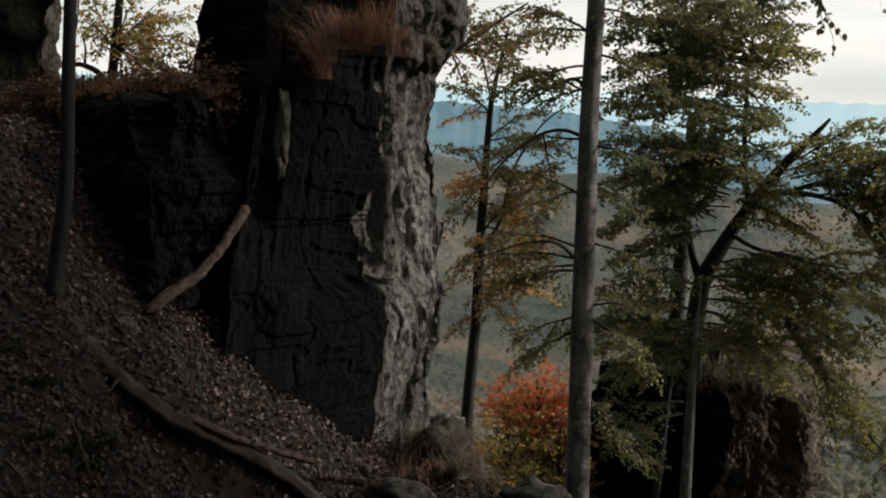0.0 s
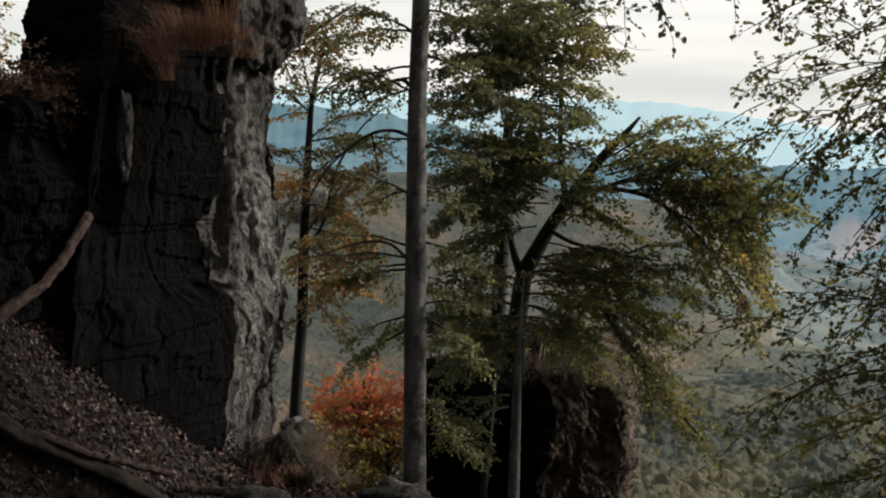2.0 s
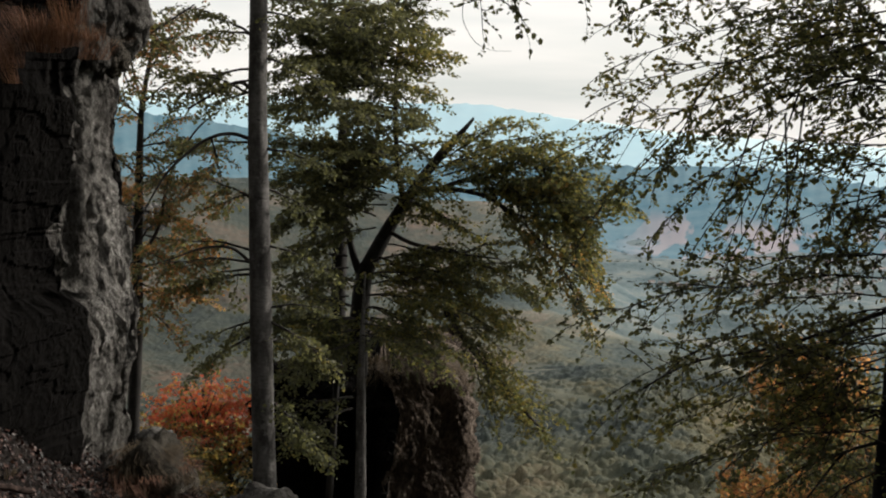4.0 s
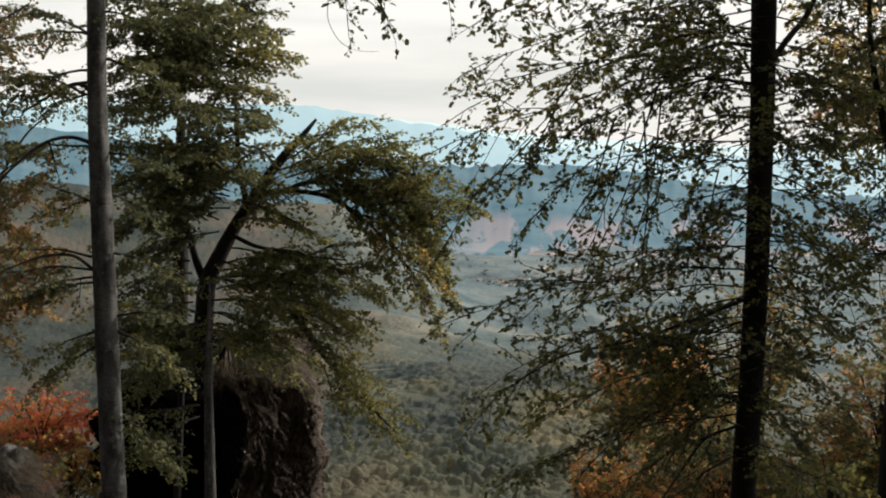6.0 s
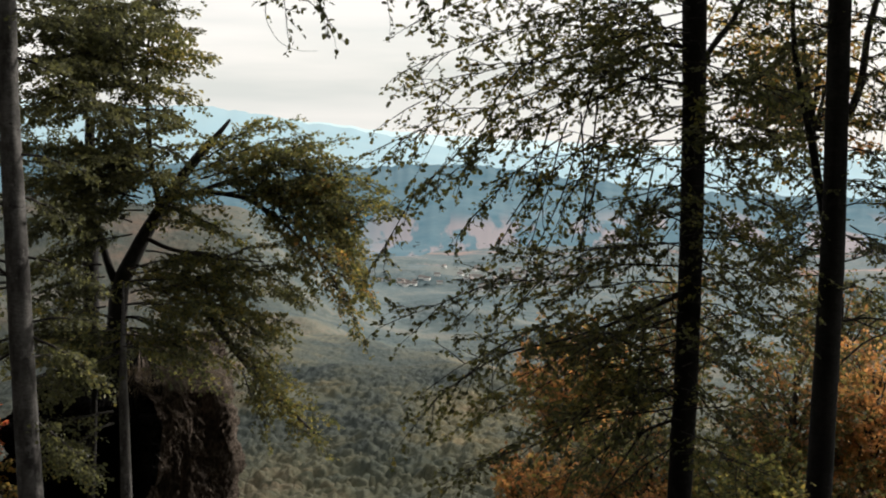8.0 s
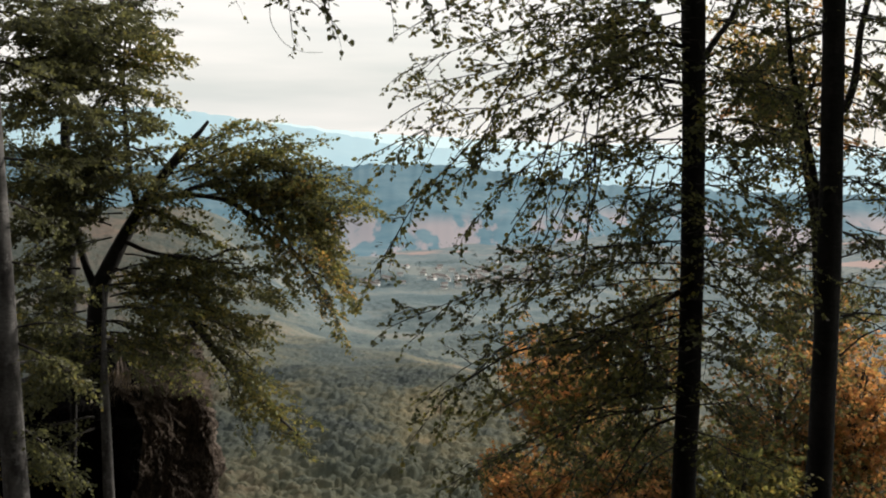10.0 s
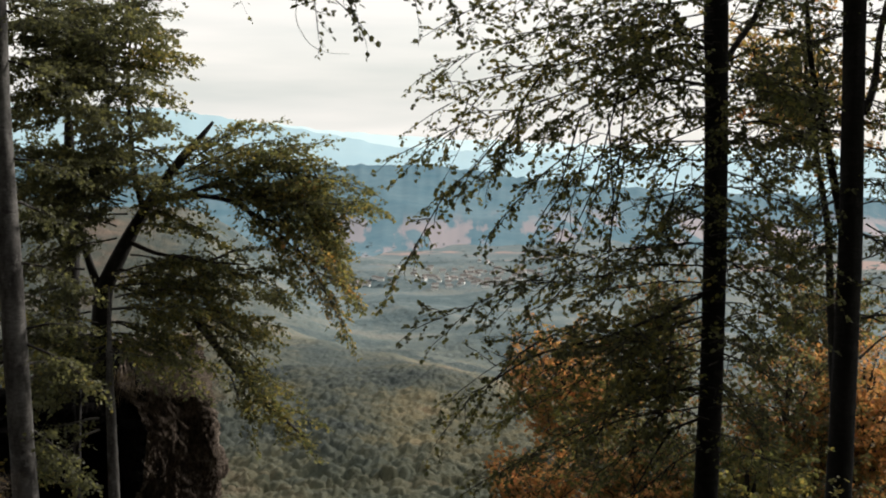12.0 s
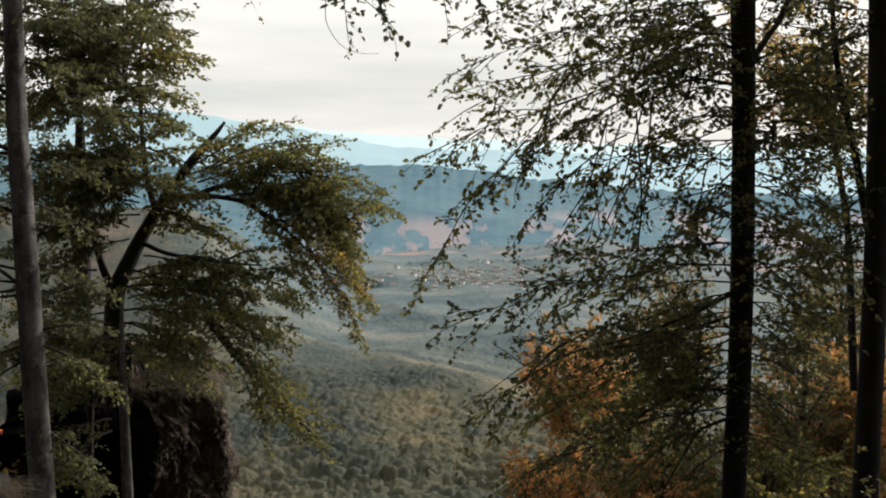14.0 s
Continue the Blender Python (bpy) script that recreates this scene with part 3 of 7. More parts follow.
# ---- rocks ----
def rock_column(name, corners, z0, z1, mat, label, lean=(0, 0), profile=None, rough=0.35, seed=1.0, nu=150, nv=120, flute=0.22, swell=3.0, tilt=(0, 0)):
    """A rock tower on a four-sided plan with rounded corners, fluted and broken by noise."""
    c = np.asarray(corners, float)
    per = np.linalg.norm(np.roll(c, -1, 0) - c, axis=1)
    cum = np.concatenate([[0], np.cumsum(per)])
    u = np.linspace(0, cum[-1], nu, endpoint=False)
    cc = np.vstack([c, c[:1]])
    plan = np.stack([np.interp(u, cum, cc[:, k]) for k in range(2)], 1)
    for _ in range(3):
        plan = (np.roll(plan, 1, 0) + 2 * plan + np.roll(plan, -1, 0)) / 4
    mid = plan.mean(0)
    tan = np.roll(plan, -1, 0) - np.roll(plan, 1, 0)
    nrm = np.stack([tan[:, 1], -tan[:, 0]], 1)
    nrm /= np.linalg.norm(nrm, axis=1)[:, None]
    if ((plan - mid) * nrm).sum() < 0:
        nrm = -nrm
    zs = np.linspace(z0, z1, nv)
    v = []
    for k, z in enumerate(zs):
        s = k / (nv - 1)
        sc = profile(s) if profile else 1.0
        pts = mid + (plan - mid) * sc + np.asarray(lean) * s
        d = []
        for q in pts:
            p = Vector((q[0], q[1], z))
            slab = noise.fractal(Vector((q[0] * 0.8, q[1] * 0.8, z * 0.22)) + Vector((seed, 0, 0)), 0.8, 2.2, 4)
            crag = noise.fractal(p * 1.3 + Vector((0, seed, 0)), 0.8, 2.1, 5)
            vert = noise.noise(Vector((q[0] * 2.6, q[1] * 2.6, z * 0.3 + seed)))
            ledge = abs(noise.noise(Vector((q[0] * 0.5, q[1] * 0.5, z * 2.4 + seed))))
            grit = noise.fractal(p * 5.0, 0.9, 2.0, 3)
            run = noise.fractal(Vector((q[0] * 5.5, q[1] * 5.5, z * 0.35 + seed)), 0.9, 2.0, 2)
            crack = max(0.0, 1 - abs(noise.noise(Vector((q[0] * 1.7 + 3, q[1] * 1.7, z * 0.22 + seed * 2)) + Vector((0.25 * crag, 0.25 * crag, 0)))) / 0.07)
            d.append(-0.35 * flute * crack + rough * (0.9 * slab + 0.5 * crag + 0.16 * grit) + flute * (abs(vert) - 0.3 + 0.28 * run + 0.3 * noise.noise(Vector((q[0] * 13, q[1] * 13, z * 0.5 + seed)))) - 0.42 * rough * ledge)
        v.append(np.column_stack([pts + nrm * np.array(d)[:, None], np.full(nu, z) + 0.05 * np.array(d) + s * ((pts - mid) @ np.asarray(tilt, float))]))
    # rounded top
    for sc in (0.8, 0.5, 0.15):
        last = v[nv - 1]
        m3 = last.mean(0)
        top = m3 + (last - m3) * sc
        top[:, 2] = last[:, 2] + (1 - sc) * 0.5 * swell * 0.4 + 0.03 * np.sin(np.arange(nu) * 0.35)
        v.append(top)
    rws = len(v)
    v = np.concatenate(v)
    i, j = np.arange(rws - 1)[:, None] * nu, np.arange(nu)[None]
    j2 = (j + 1) % nu
    f = np.stack([i + j, i + j2, i + nu + j2, i + nu + j], -1).reshape(-1, 4)
    return tagged(part(name, np_mesh(name, v, f), mat), label, "rock")


def crag(name, label, corners, cols, z0, z1, rows, looks, seed, grooves=(), lit_rim=None, swell=0.6, round_top=0.0):
    """A rock whose corners each follow a line of (z, x, y); looks gives for each side from corner to corner
    the part it belongs to and the depth of its furrows and of its slabs."""
    zs = np.linspace(z0, z1, rows)
    n = len(corners)
    side = np.concatenate([np.full(c, k) for k, c in enumerate(cols)])
    frac = np.concatenate([np.arange(c) / c for c in cols])
    turn = np.arange(len(side)) * 0.06

    def edge(k, z):
        c = corners[k % n]
        return np.stack([np.interp(z, [q[0] for q in c], [q[a] for q in c]) for a in (1, 2)], -1)
    plan = []
    for k, f, t in zip(side, frac, turn):
        z = zs + 0.2 * vnoise(zs * 0.5 + seed, zs * 0 + 0.5 * t) + 0.1 * vnoise(zs * 2.1, zs * 0 + 3.1 * t)
        plan.append(edge(k, z) * (1 - f) + edge(k + 1, z) * f)
    plan = np.stack(plan, 1)
    plan[:, :] = (np.roll(plan, 1, 1) + 2 * plan + np.roll(plan, -1, 1)) / 4
    tan = np.roll(plan, -5, 1) - np.roll(plan, 5, 1)
    nrm = np.stack([tan[..., 1], -tan[..., 0]], -1)
    nrm /= np.linalg.norm(nrm, axis=-1)[..., None] + 1e-9
    mid = plan.mean(1)[:, None]
    if ((plan - mid) * nrm).sum() < 0:
        nrm = -nrm
    ref = plan[rows // 2]
    u = np.concatenate([[0], np.cumsum(np.linalg.norm(np.diff(ref, axis=0), axis=1))])
    U, Z = np.meshgrid(u, zs)
    U2 = U + 0.2 * vnoise(U * 1.1 + seed, Z * 1.6) + 0.1 * vnoise(U * 3, Z * 3.4 + seed) + 0.04 * vnoise(U * 9, Z * 9)
    furrow = -1.0 * np.abs(vnoise(U2 * 2.1 + seed, Z * 0.3)) ** 0.7 - 0.55 * np.abs(vnoise(U2 * 5.7, Z * 0.9 + seed)) ** 0.7 - 0.35 * np.abs(vnoise(U2 * 14 + seed, Z * 2.4)) + 0.55 * vnoise(U * 2.2 + 7, Z * 1.7 + seed) + 0.3 * vnoise(U * 5.3, Z * 4.6 + seed) + 0.2 * vnoise(U * 11, Z * 10)
    crack = np.clip(1 - np.abs(vnoise(U2 * 1.25 + 3 * seed, Z * 0.14)) / 0.07, 0, 1)
    block = np.floor(2.4 * vnoise(U2 * 1.5 + seed, Z * 0.75 + 0.3 * U2)) / 2.4
    grit = vnoise(U * 19, Z * 15) * 0.5 + vnoise(U * 41, Z * 33) * 0.4
    slab = np.floor(3 * (vnoise(U2 * 0.5 + seed, Z * 2.1 + 0.3 * U2) + 0.4 * vnoise(U2 * 1.3, Z * 4.6))) / 3
    deep = np.array([looks[k][1] for k in side])[None]
    flat = np.array([looks[k][2] for k in side])[None]
    d = deep * (0.8 * furrow - 1.1 * crack + 0.22 * block + 0.16 * grit) + flat * (slab + 0.12 * grit + 0.5 * vnoise(U * 0.9, Z * 0.6 + seed))
    for k, at, wide, cut_in, lo, hi in grooves:
        ug = np.interp(at, frac[side == k], u[side == k])
        gap = np.abs(U - ug + 0.25 * wide * vnoise(Z * 1.3, Z * 0 + at * 9)) / wide
        d = d - cut_in * smooth(1, 0.35, gap) * smooth(lo - 0.25, lo + 0.1, Z) * smooth(hi + 0.25, hi - 0.1, Z)
    top_in = round_top * np.clip((Z - (z1 - 1.6)) / 1.6, 0, 1) ** 2.2
    v = np.concatenate([plan + nrm * (d - top_in)[..., None], Z[..., None] + 0.04 * d[..., None]], -1)
    caps = []
    for sc in (0.8, 0.5, 0.15):
        m3 = v[-1].mean(0)
        ring = m3 + (v[-1] - m3) * sc
        ring[:, 2] = v[-1][:, 2] + (1 - sc) * swell + 0.04 * np.sin(np.arange(len(u)) * 0.7)
        caps.append(ring)
    v = np.concatenate([v, np.array(caps)])
    nu = len(u)
    i, j = np.arange(len(v) - 1)[:, None] * nu, np.arange(nu)[None]
    j2 = (j + 1) % nu
    f = np.stack([i + j, i + j2, i + nu + j2, i + nu + j], -1).reshape(-1, 4)
    v = v.reshape(-1, 3)
    root = thing(name, (*plan[0].mean(0), z0), label, "rock")
    fj, fz = f[:, 0] % nu, v[f[:, 0], 2]
    jag = 0.16 * vnoise(u[fj] * 3, fz * 2.2 + seed) + 0.1 * vnoise(u[fj] * 9, fz * 6)
    shift = np.zeros(len(f))
    # pale flank colour pulled past the edge, standing for its lit rim
    if lit_rim:
        shift = lit_rim[0] * smooth(lit_rim[1] - 0.1, lit_rim[1] + 0.1, fz) * smooth(lit_rim[2] + 0.4, lit_rim[2], fz)
    owner = side[np.argmin(np.abs(u[None, ::3] - (u[fj] + jag + shift)[:, None]), 1) * 3] if lit_rim else side[fj]
    for key in dict.fromkeys(q[0] for q in looks):
        mine = np.isin(owner, [k for k, q in enumerate(looks) if q[0] == key])
        pname, pmat, plab = key
        used, idx = np.unique(f[mine], return_inverse=True)
        hang_under(part(pname, np_mesh(pname, v[used], idx.reshape(-1, 4), False), pmat, None, plab), root)
    return root


# the face gets the painted shade, the flank plain grey rock
DARK_FACE, PALE_FLANK = ("dark_face", ROCK_SHADE, "overhung rock face with its shade put into the colour"), ("pale_flank", ROCK, "pale grey furrowed rock flank")
FACE_EDGE = ((-2.5, -6.3, 13.25), (-0.1, -6.27, 13.34), (0.43, -6.2, 13.44), (0.88, -6.15, 13.53), (1.64, -6.18, 13.63), (2.1, -6.25, 13.62), (2.28, -6.6, 13.52), (3.52, -6.6, 13.72), (4.13, -6.57, 13.83), (4.95, -6.54, 13.96), (5.25, -6.75, 14.2), (6.2, -6.8, 14.5), (9, -6.9, 14.7))
FLANK_EDGE = ((-2.5, -6.8, 15.7), (-0.1, -6.83, 15.83), (1.48, -6.83, 16.06), (2.53, -7.03, 16.13), (3.49, -7.14, 16.22), (4.27, -7.37, 16.24), (5.35, -7.36, 16.4), (5.75, -7, 16.6), (7, -6.95, 16.75), (9, -7.2, 16.8))
FRONT_EDGE = ((-2.5, -6.6, 10.5), (1.2, -6.85, 10.95), (2.3, -7.1, 11.4), (3.6, -7.4, 12.0), (5.1, -7.4, 12.3), (5.4, -7.75, 12.8), (9.0, -7.8, 12.9))
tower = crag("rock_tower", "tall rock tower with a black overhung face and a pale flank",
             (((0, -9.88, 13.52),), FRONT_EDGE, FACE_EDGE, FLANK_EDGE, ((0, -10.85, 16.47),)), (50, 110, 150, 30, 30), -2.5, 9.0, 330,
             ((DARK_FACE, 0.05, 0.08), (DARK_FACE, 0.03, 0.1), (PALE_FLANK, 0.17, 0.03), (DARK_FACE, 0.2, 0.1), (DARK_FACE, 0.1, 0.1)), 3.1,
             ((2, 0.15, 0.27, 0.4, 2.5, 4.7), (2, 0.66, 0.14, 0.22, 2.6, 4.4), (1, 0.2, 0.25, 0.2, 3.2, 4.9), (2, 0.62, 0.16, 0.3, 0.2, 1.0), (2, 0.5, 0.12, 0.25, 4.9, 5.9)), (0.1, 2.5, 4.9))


# bank in the tower face's colour, so its shade is painted too
crag("rock_bank", "low rock bank coloured dark for its shade, topped with dry grass", (((0, -10.45, 10.95),), ((0, -8.45, 10.36),), ((0, -7.27, 10.32),), ((0, -7.33, 12.08),), ((0, -9.48, 14.37),), ((0, -12.67, 12.59),)), (50, 60, 80, 20, 30, 20), 0.0, 4.75, 120,
     tuple((("bank_face" if k % 2 else "bank_side", ROCK_SHADE, ""), 0.12, 0.2) for k in range(6)), 8.4, swell=0.08, round_top=0.5)
rock_column("rock_wall", ((-19.4, 9.5), (-13.3, 13.6), (-17.4, 16.9), (-24.4, 13.4)), 2.0, 14.0, ROCK_WALL,
            "dull grey cliff wall in the forest", seed=5.2, rough=0.5, nu=200, nv=130)
# darkness of the hollow is painted on, besides the carved recess
HOLLOW, COLUMNS = ("hollow_face", ROCK_SHADE, "hollow rock face with its shade painted black"), ("furrowed_flank", ROCK_BROWN, "brown furrowed rock flank")
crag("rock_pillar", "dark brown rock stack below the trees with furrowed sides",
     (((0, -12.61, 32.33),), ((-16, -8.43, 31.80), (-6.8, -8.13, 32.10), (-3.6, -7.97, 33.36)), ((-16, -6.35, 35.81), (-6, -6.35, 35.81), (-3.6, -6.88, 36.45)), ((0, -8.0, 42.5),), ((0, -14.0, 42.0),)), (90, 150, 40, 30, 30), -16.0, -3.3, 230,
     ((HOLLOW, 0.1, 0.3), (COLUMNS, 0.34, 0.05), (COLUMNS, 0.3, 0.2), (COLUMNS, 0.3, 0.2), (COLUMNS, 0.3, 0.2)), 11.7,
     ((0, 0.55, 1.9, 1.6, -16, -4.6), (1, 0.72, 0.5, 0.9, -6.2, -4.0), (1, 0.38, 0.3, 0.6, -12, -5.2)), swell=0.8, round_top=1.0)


# ---- trees ----
def tree(name, label, trunk, radii, bark, category="tree", sides=16, lumps=0.05, group=""):
    line = trunk_line(*trunk, steps=60)
    root = thing(name, tuple(line[0]), label, category, group)
    w = Wood()
    w.tube(line, np.interp(np.linspace(0, 1, len(line)), np.linspace(0, 1, len(radii)), radii), sides, lumps)
    hang_under(part("trunk", w.mesh("trunk"), bark), root)
    return root, line


def limb(root, pts, r0, r1, bark=None):
    """A bare limb through a few points."""
    w = Wood()
    w.tube(trunk_line(*pts, steps=26), np.linspace(r0, r1, 26), 9, 0.06)
    return hang_under(part("limb", w.mesh("limb"), bark or BARK_LIMB), root)


def leafy_bough(root, leaf_mat, a, b, r=0.04, oval=True, bark=None, **how):
    """One bough with its foliage as a piece of its own."""
    w, tw, lv = Wood(), Wood(), Leaves()
    bough(w, tw, lv, a, b, r, **how)
    ob = hang_under(part("bough", w.mesh("bough"), bark or BARK_LIMB), root)
    tagged(part("spray", tw.mesh("spray"), bark or BARK_LIMB, ob), kind="stuff")
    fo = part("foliage", lv.mesh("foliage", oval), leaf_mat, ob)
    return tagged(fo, kind="stuff")


def high_crown(root, line, lo, hi, count, spread, leaf_mat, size=0.16, rise=0.25, **how):
    """Boughs all round the upper trunk."""
    for i in range(count):
        f = lo + (hi - lo) * (i + 0.5) / count
        q = line[int(f * (len(line) - 1))]
        t = i * 2.399 + 0.4
        ln = spread * (1.1 - 0.6 * i / count) * rng.uniform(0.75, 1.15)
        e = q + np.array((math.cos(t) * ln, math.sin(t) * ln, ln * rise))
        leafy_bough(root, leaf_mat, q, e, 0.05, False, size=size, gap=0.45, twigs=False, **how)


def shrub(name, label, base, centre, size, leaf_mat, boughs=16, leaf=0.11, bark=None, category="tree", seed=0, group="", leafy=1.0):
    """A small broadleaf tree: a trunk, and boughs that end all over an uneven crown."""
    base, centre, size = (np.asarray(v, float) for v in (base, centre, size))
    root, line = tree(name, label, (base, base * 0.5 + centre * 0.5 + (0.1, 0.05, 0), centre + UP * size[2] * 0.5), (0.11, 0.08, 0.03), bark or BARK_LIMB, category, 9, 0.06, group)
    for i in range(boughs):
        h = 1 - 2 * (i + 0.5) / boughs
        t = i * 2.399 + seed
        rr = math.sqrt(max(0.0, 1 - h * h))
        e = centre + size * np.array((rr * math.cos(t), rr * math.sin(t), h)) * rng.uniform(0.75, 1.1)
        q = line[int(np.clip(0.35 + 0.3 * (h + 1) * 0.8, 0, 0.97) * (len(line) - 1))]
        leafy_bough(root, leaf_mat, q, e, 0.03, False, bark, size=leaf, gap=0.2, reach=0.5, lift=0.5, start=0.3, twigs=False, leafy=leafy)
    return root


# slender pale beech with its boughs to one side
root, line = tree("beech_tree", "tall slender pale grey beech with bare lower trunk", ((-7.83, 22.95, -7.27), (-8.09, 23.35, -3.72), (-8.30, 23.65, -1.05), (-8.73, 24.29, 4.67), (-8.83, 24.59, 7.03), (-9.19, 25.32, 13.25)), (0.27, 0.25, 0.235, 0.2, 0.18, 0.10), BARK_PALE)
FAR = dict(size=0.1, gap=0.15, reach=0.42, oval=False, twigs=False)
for a, b, mat in (((-8.83, 24.30, 4.97), (-10.35, 23.49, 5.48), LEAF_GREEN), ((-8.85, 24.34, 5.29), (-10.61, 24.37, 4.74), LEAF_GREEN),
                  ((-8.67, 24.05, 2.80), (-10.31, 24.12, 2.19), LEAF_TURNING), ((-8.48, 23.74, 0.06), (-9.65, 23.45, -0.51), LEAF_GREEN), ((-8.46, 23.70, -0.25), (-9.95, 23.76, -1.32), LEAF_GREEN),
                  ((-8.57, 23.88, 1.31), (-10.64, 22.79, 1.23), LEAF_TURNING), ((-8.27, 23.82, 0.07), (-6.82, 23.90, -0.82), LEAF_GREEN), ((-8.15, 23.62, -1.67), (-7.11, 24.05, -2.82), LEAF_GREEN),
                  ((-8.29, 23.84, 0.32), (-7.14, 23.95, 0.40), LEAF_GREEN), ((-8.92, 24.45, 6.28), (-10.16, 23.75, 6.84), LEAF_GREEN), ((-8.83, 24.31, 5.04), (-10.00, 24.57, 4.63), LEAF_GREEN), ((-8.67, 24.04, 2.67), (-9.66, 23.42, 3.16), LEAF_TURNING),
                  ((-8.59, 23.91, 1.56), (-10.88, 23.84, 1.66), LEAF_TURNING), ((-8.56, 23.87, 1.18), (-10.21, 23.42, 0.73), LEAF_GREEN), ((-8.74, 24.58, 6.78), (-7.69, 24.61, 6.54), LEAF_GREEN), ((-8.47, 24.14, 2.93), (-7.79, 25.07, 2.39), LEAF_GREEN), ((-8.24, 23.76, -0.43), (-7.58, 24.73, -0.55), LEAF_GREEN), ((-8.92, 24.45, 6.28), (-10.36, 24.68, 6.28), LEAF_GREEN), ((-8.87, 24.36, 5.53), (-10.89, 24.08, 4.99), LEAF_GREEN), ((-8.75, 24.18, 3.92), (-10.54, 24.25, 3.72), LEAF_GREEN), ((-8.55, 23.85, 1.06), (-10.55, 23.26, 0.47), LEAF_TURNING), ((-8.67, 24.47, 5.79), (-7.24, 24.59, 5.20), LEAF_GREEN), ((-8.53, 24.24, 3.80), (-7.24, 24.35, 3.48), LEAF_GREEN), ((-8.38, 24.00, 1.69), (-7.08, 24.09, 1.26), LEAF_GREEN)):
    leafy_bough(root, mat, a, b, 0.03, arch=0.05, leafy=1.5, **FAR)
limb(root, ((-8.80, 24.17, 3.98), (-9.17, 24.06, 4.18), (-9.70, 23.74, 4.02), (-10.37, 23.18, 3.27), (-10.93, 22.80, 2.02)), 0.045, 0.015)
limb(root, ((-8.61, 23.86, 1.24), (-9.05, 23.75, 1.67), (-9.65, 23.42, 1.64), (-10.24, 22.96, 1.36), (-10.75, 22.75, 1.22)), 0.04, 0.012)
limb(root, ((-8.83, 24.31, 5.04), (-9.07, 24.25, 5.28), (-9.37, 24.02, 5.14), (-10.00, 23.50, 4.63)), 0.05, 0.02)
leafy_bough(root, LEAF_TURNING, (-10.09, 23.43, 3.58), (-10.81, 22.96, 2.88), 0.02, **FAR)
leafy_bough(root, LEAF_TURNING, (-9.54, 23.69, 4.03), (-9.41, 24.01, 2.89), 0.02, **FAR)
high_crown(root, line, 0.72, 0.99, 18, 5.0, LEAF_GREEN, size=0.22, leafy=0.9)

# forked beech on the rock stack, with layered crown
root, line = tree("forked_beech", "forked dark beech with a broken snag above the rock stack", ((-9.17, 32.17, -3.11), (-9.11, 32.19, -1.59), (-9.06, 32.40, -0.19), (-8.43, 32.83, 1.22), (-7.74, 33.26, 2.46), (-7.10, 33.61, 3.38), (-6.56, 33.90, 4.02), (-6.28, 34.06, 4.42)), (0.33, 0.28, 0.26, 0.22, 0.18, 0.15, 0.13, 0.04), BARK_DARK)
limb(root, ((-8.09, 33.16, 1.95), (-8.36, 33.38, 2.68), (-8.51, 33.57, 3.66), (-8.64, 33.82, 5.81), (-8.52, 34.12, 7.64)), 0.1, 0.02, BARK_DARK)
limb(root, ((-9.07, 32.37, -0.36), (-9.41, 32.46, 0.36), (-9.62, 32.59, 1.08), (-10.04, 32.69, 2.13), (-10.48, 32.75, 2.94)), 0.13, 0.04, BARK_DARK)
limb(root, ((-7.95, 33.13, 2.13), (-6.87, 32.93, 2.45), (-5.51, 32.86, 2.28), (-4.34, 32.85, 1.47), (-3.50, 32.82, 0.58)), 0.09, 0.03)
limb(root, ((-8.50, 32.79, 1.13), (-7.67, 32.41, 0.82), (-6.15, 32.39, 0.60), (-4.97, 32.28, 0.54)), 0.07, 0.02)
limb(root, ((-6.41, 32.07, -1.00), (-5.78, 31.67, -1.67), (-5.16, 31.58, -2.39), (-4.14, 31.49, -3.38), (-3.42, 31.55, -4.10)), 0.12, 0.03)
CRN = dict(size=0.12, gap=0.15, reach=0.4, lift=0.16, start=0.12, flat=0.8, droop=0.12, oval=False, twigs=False)
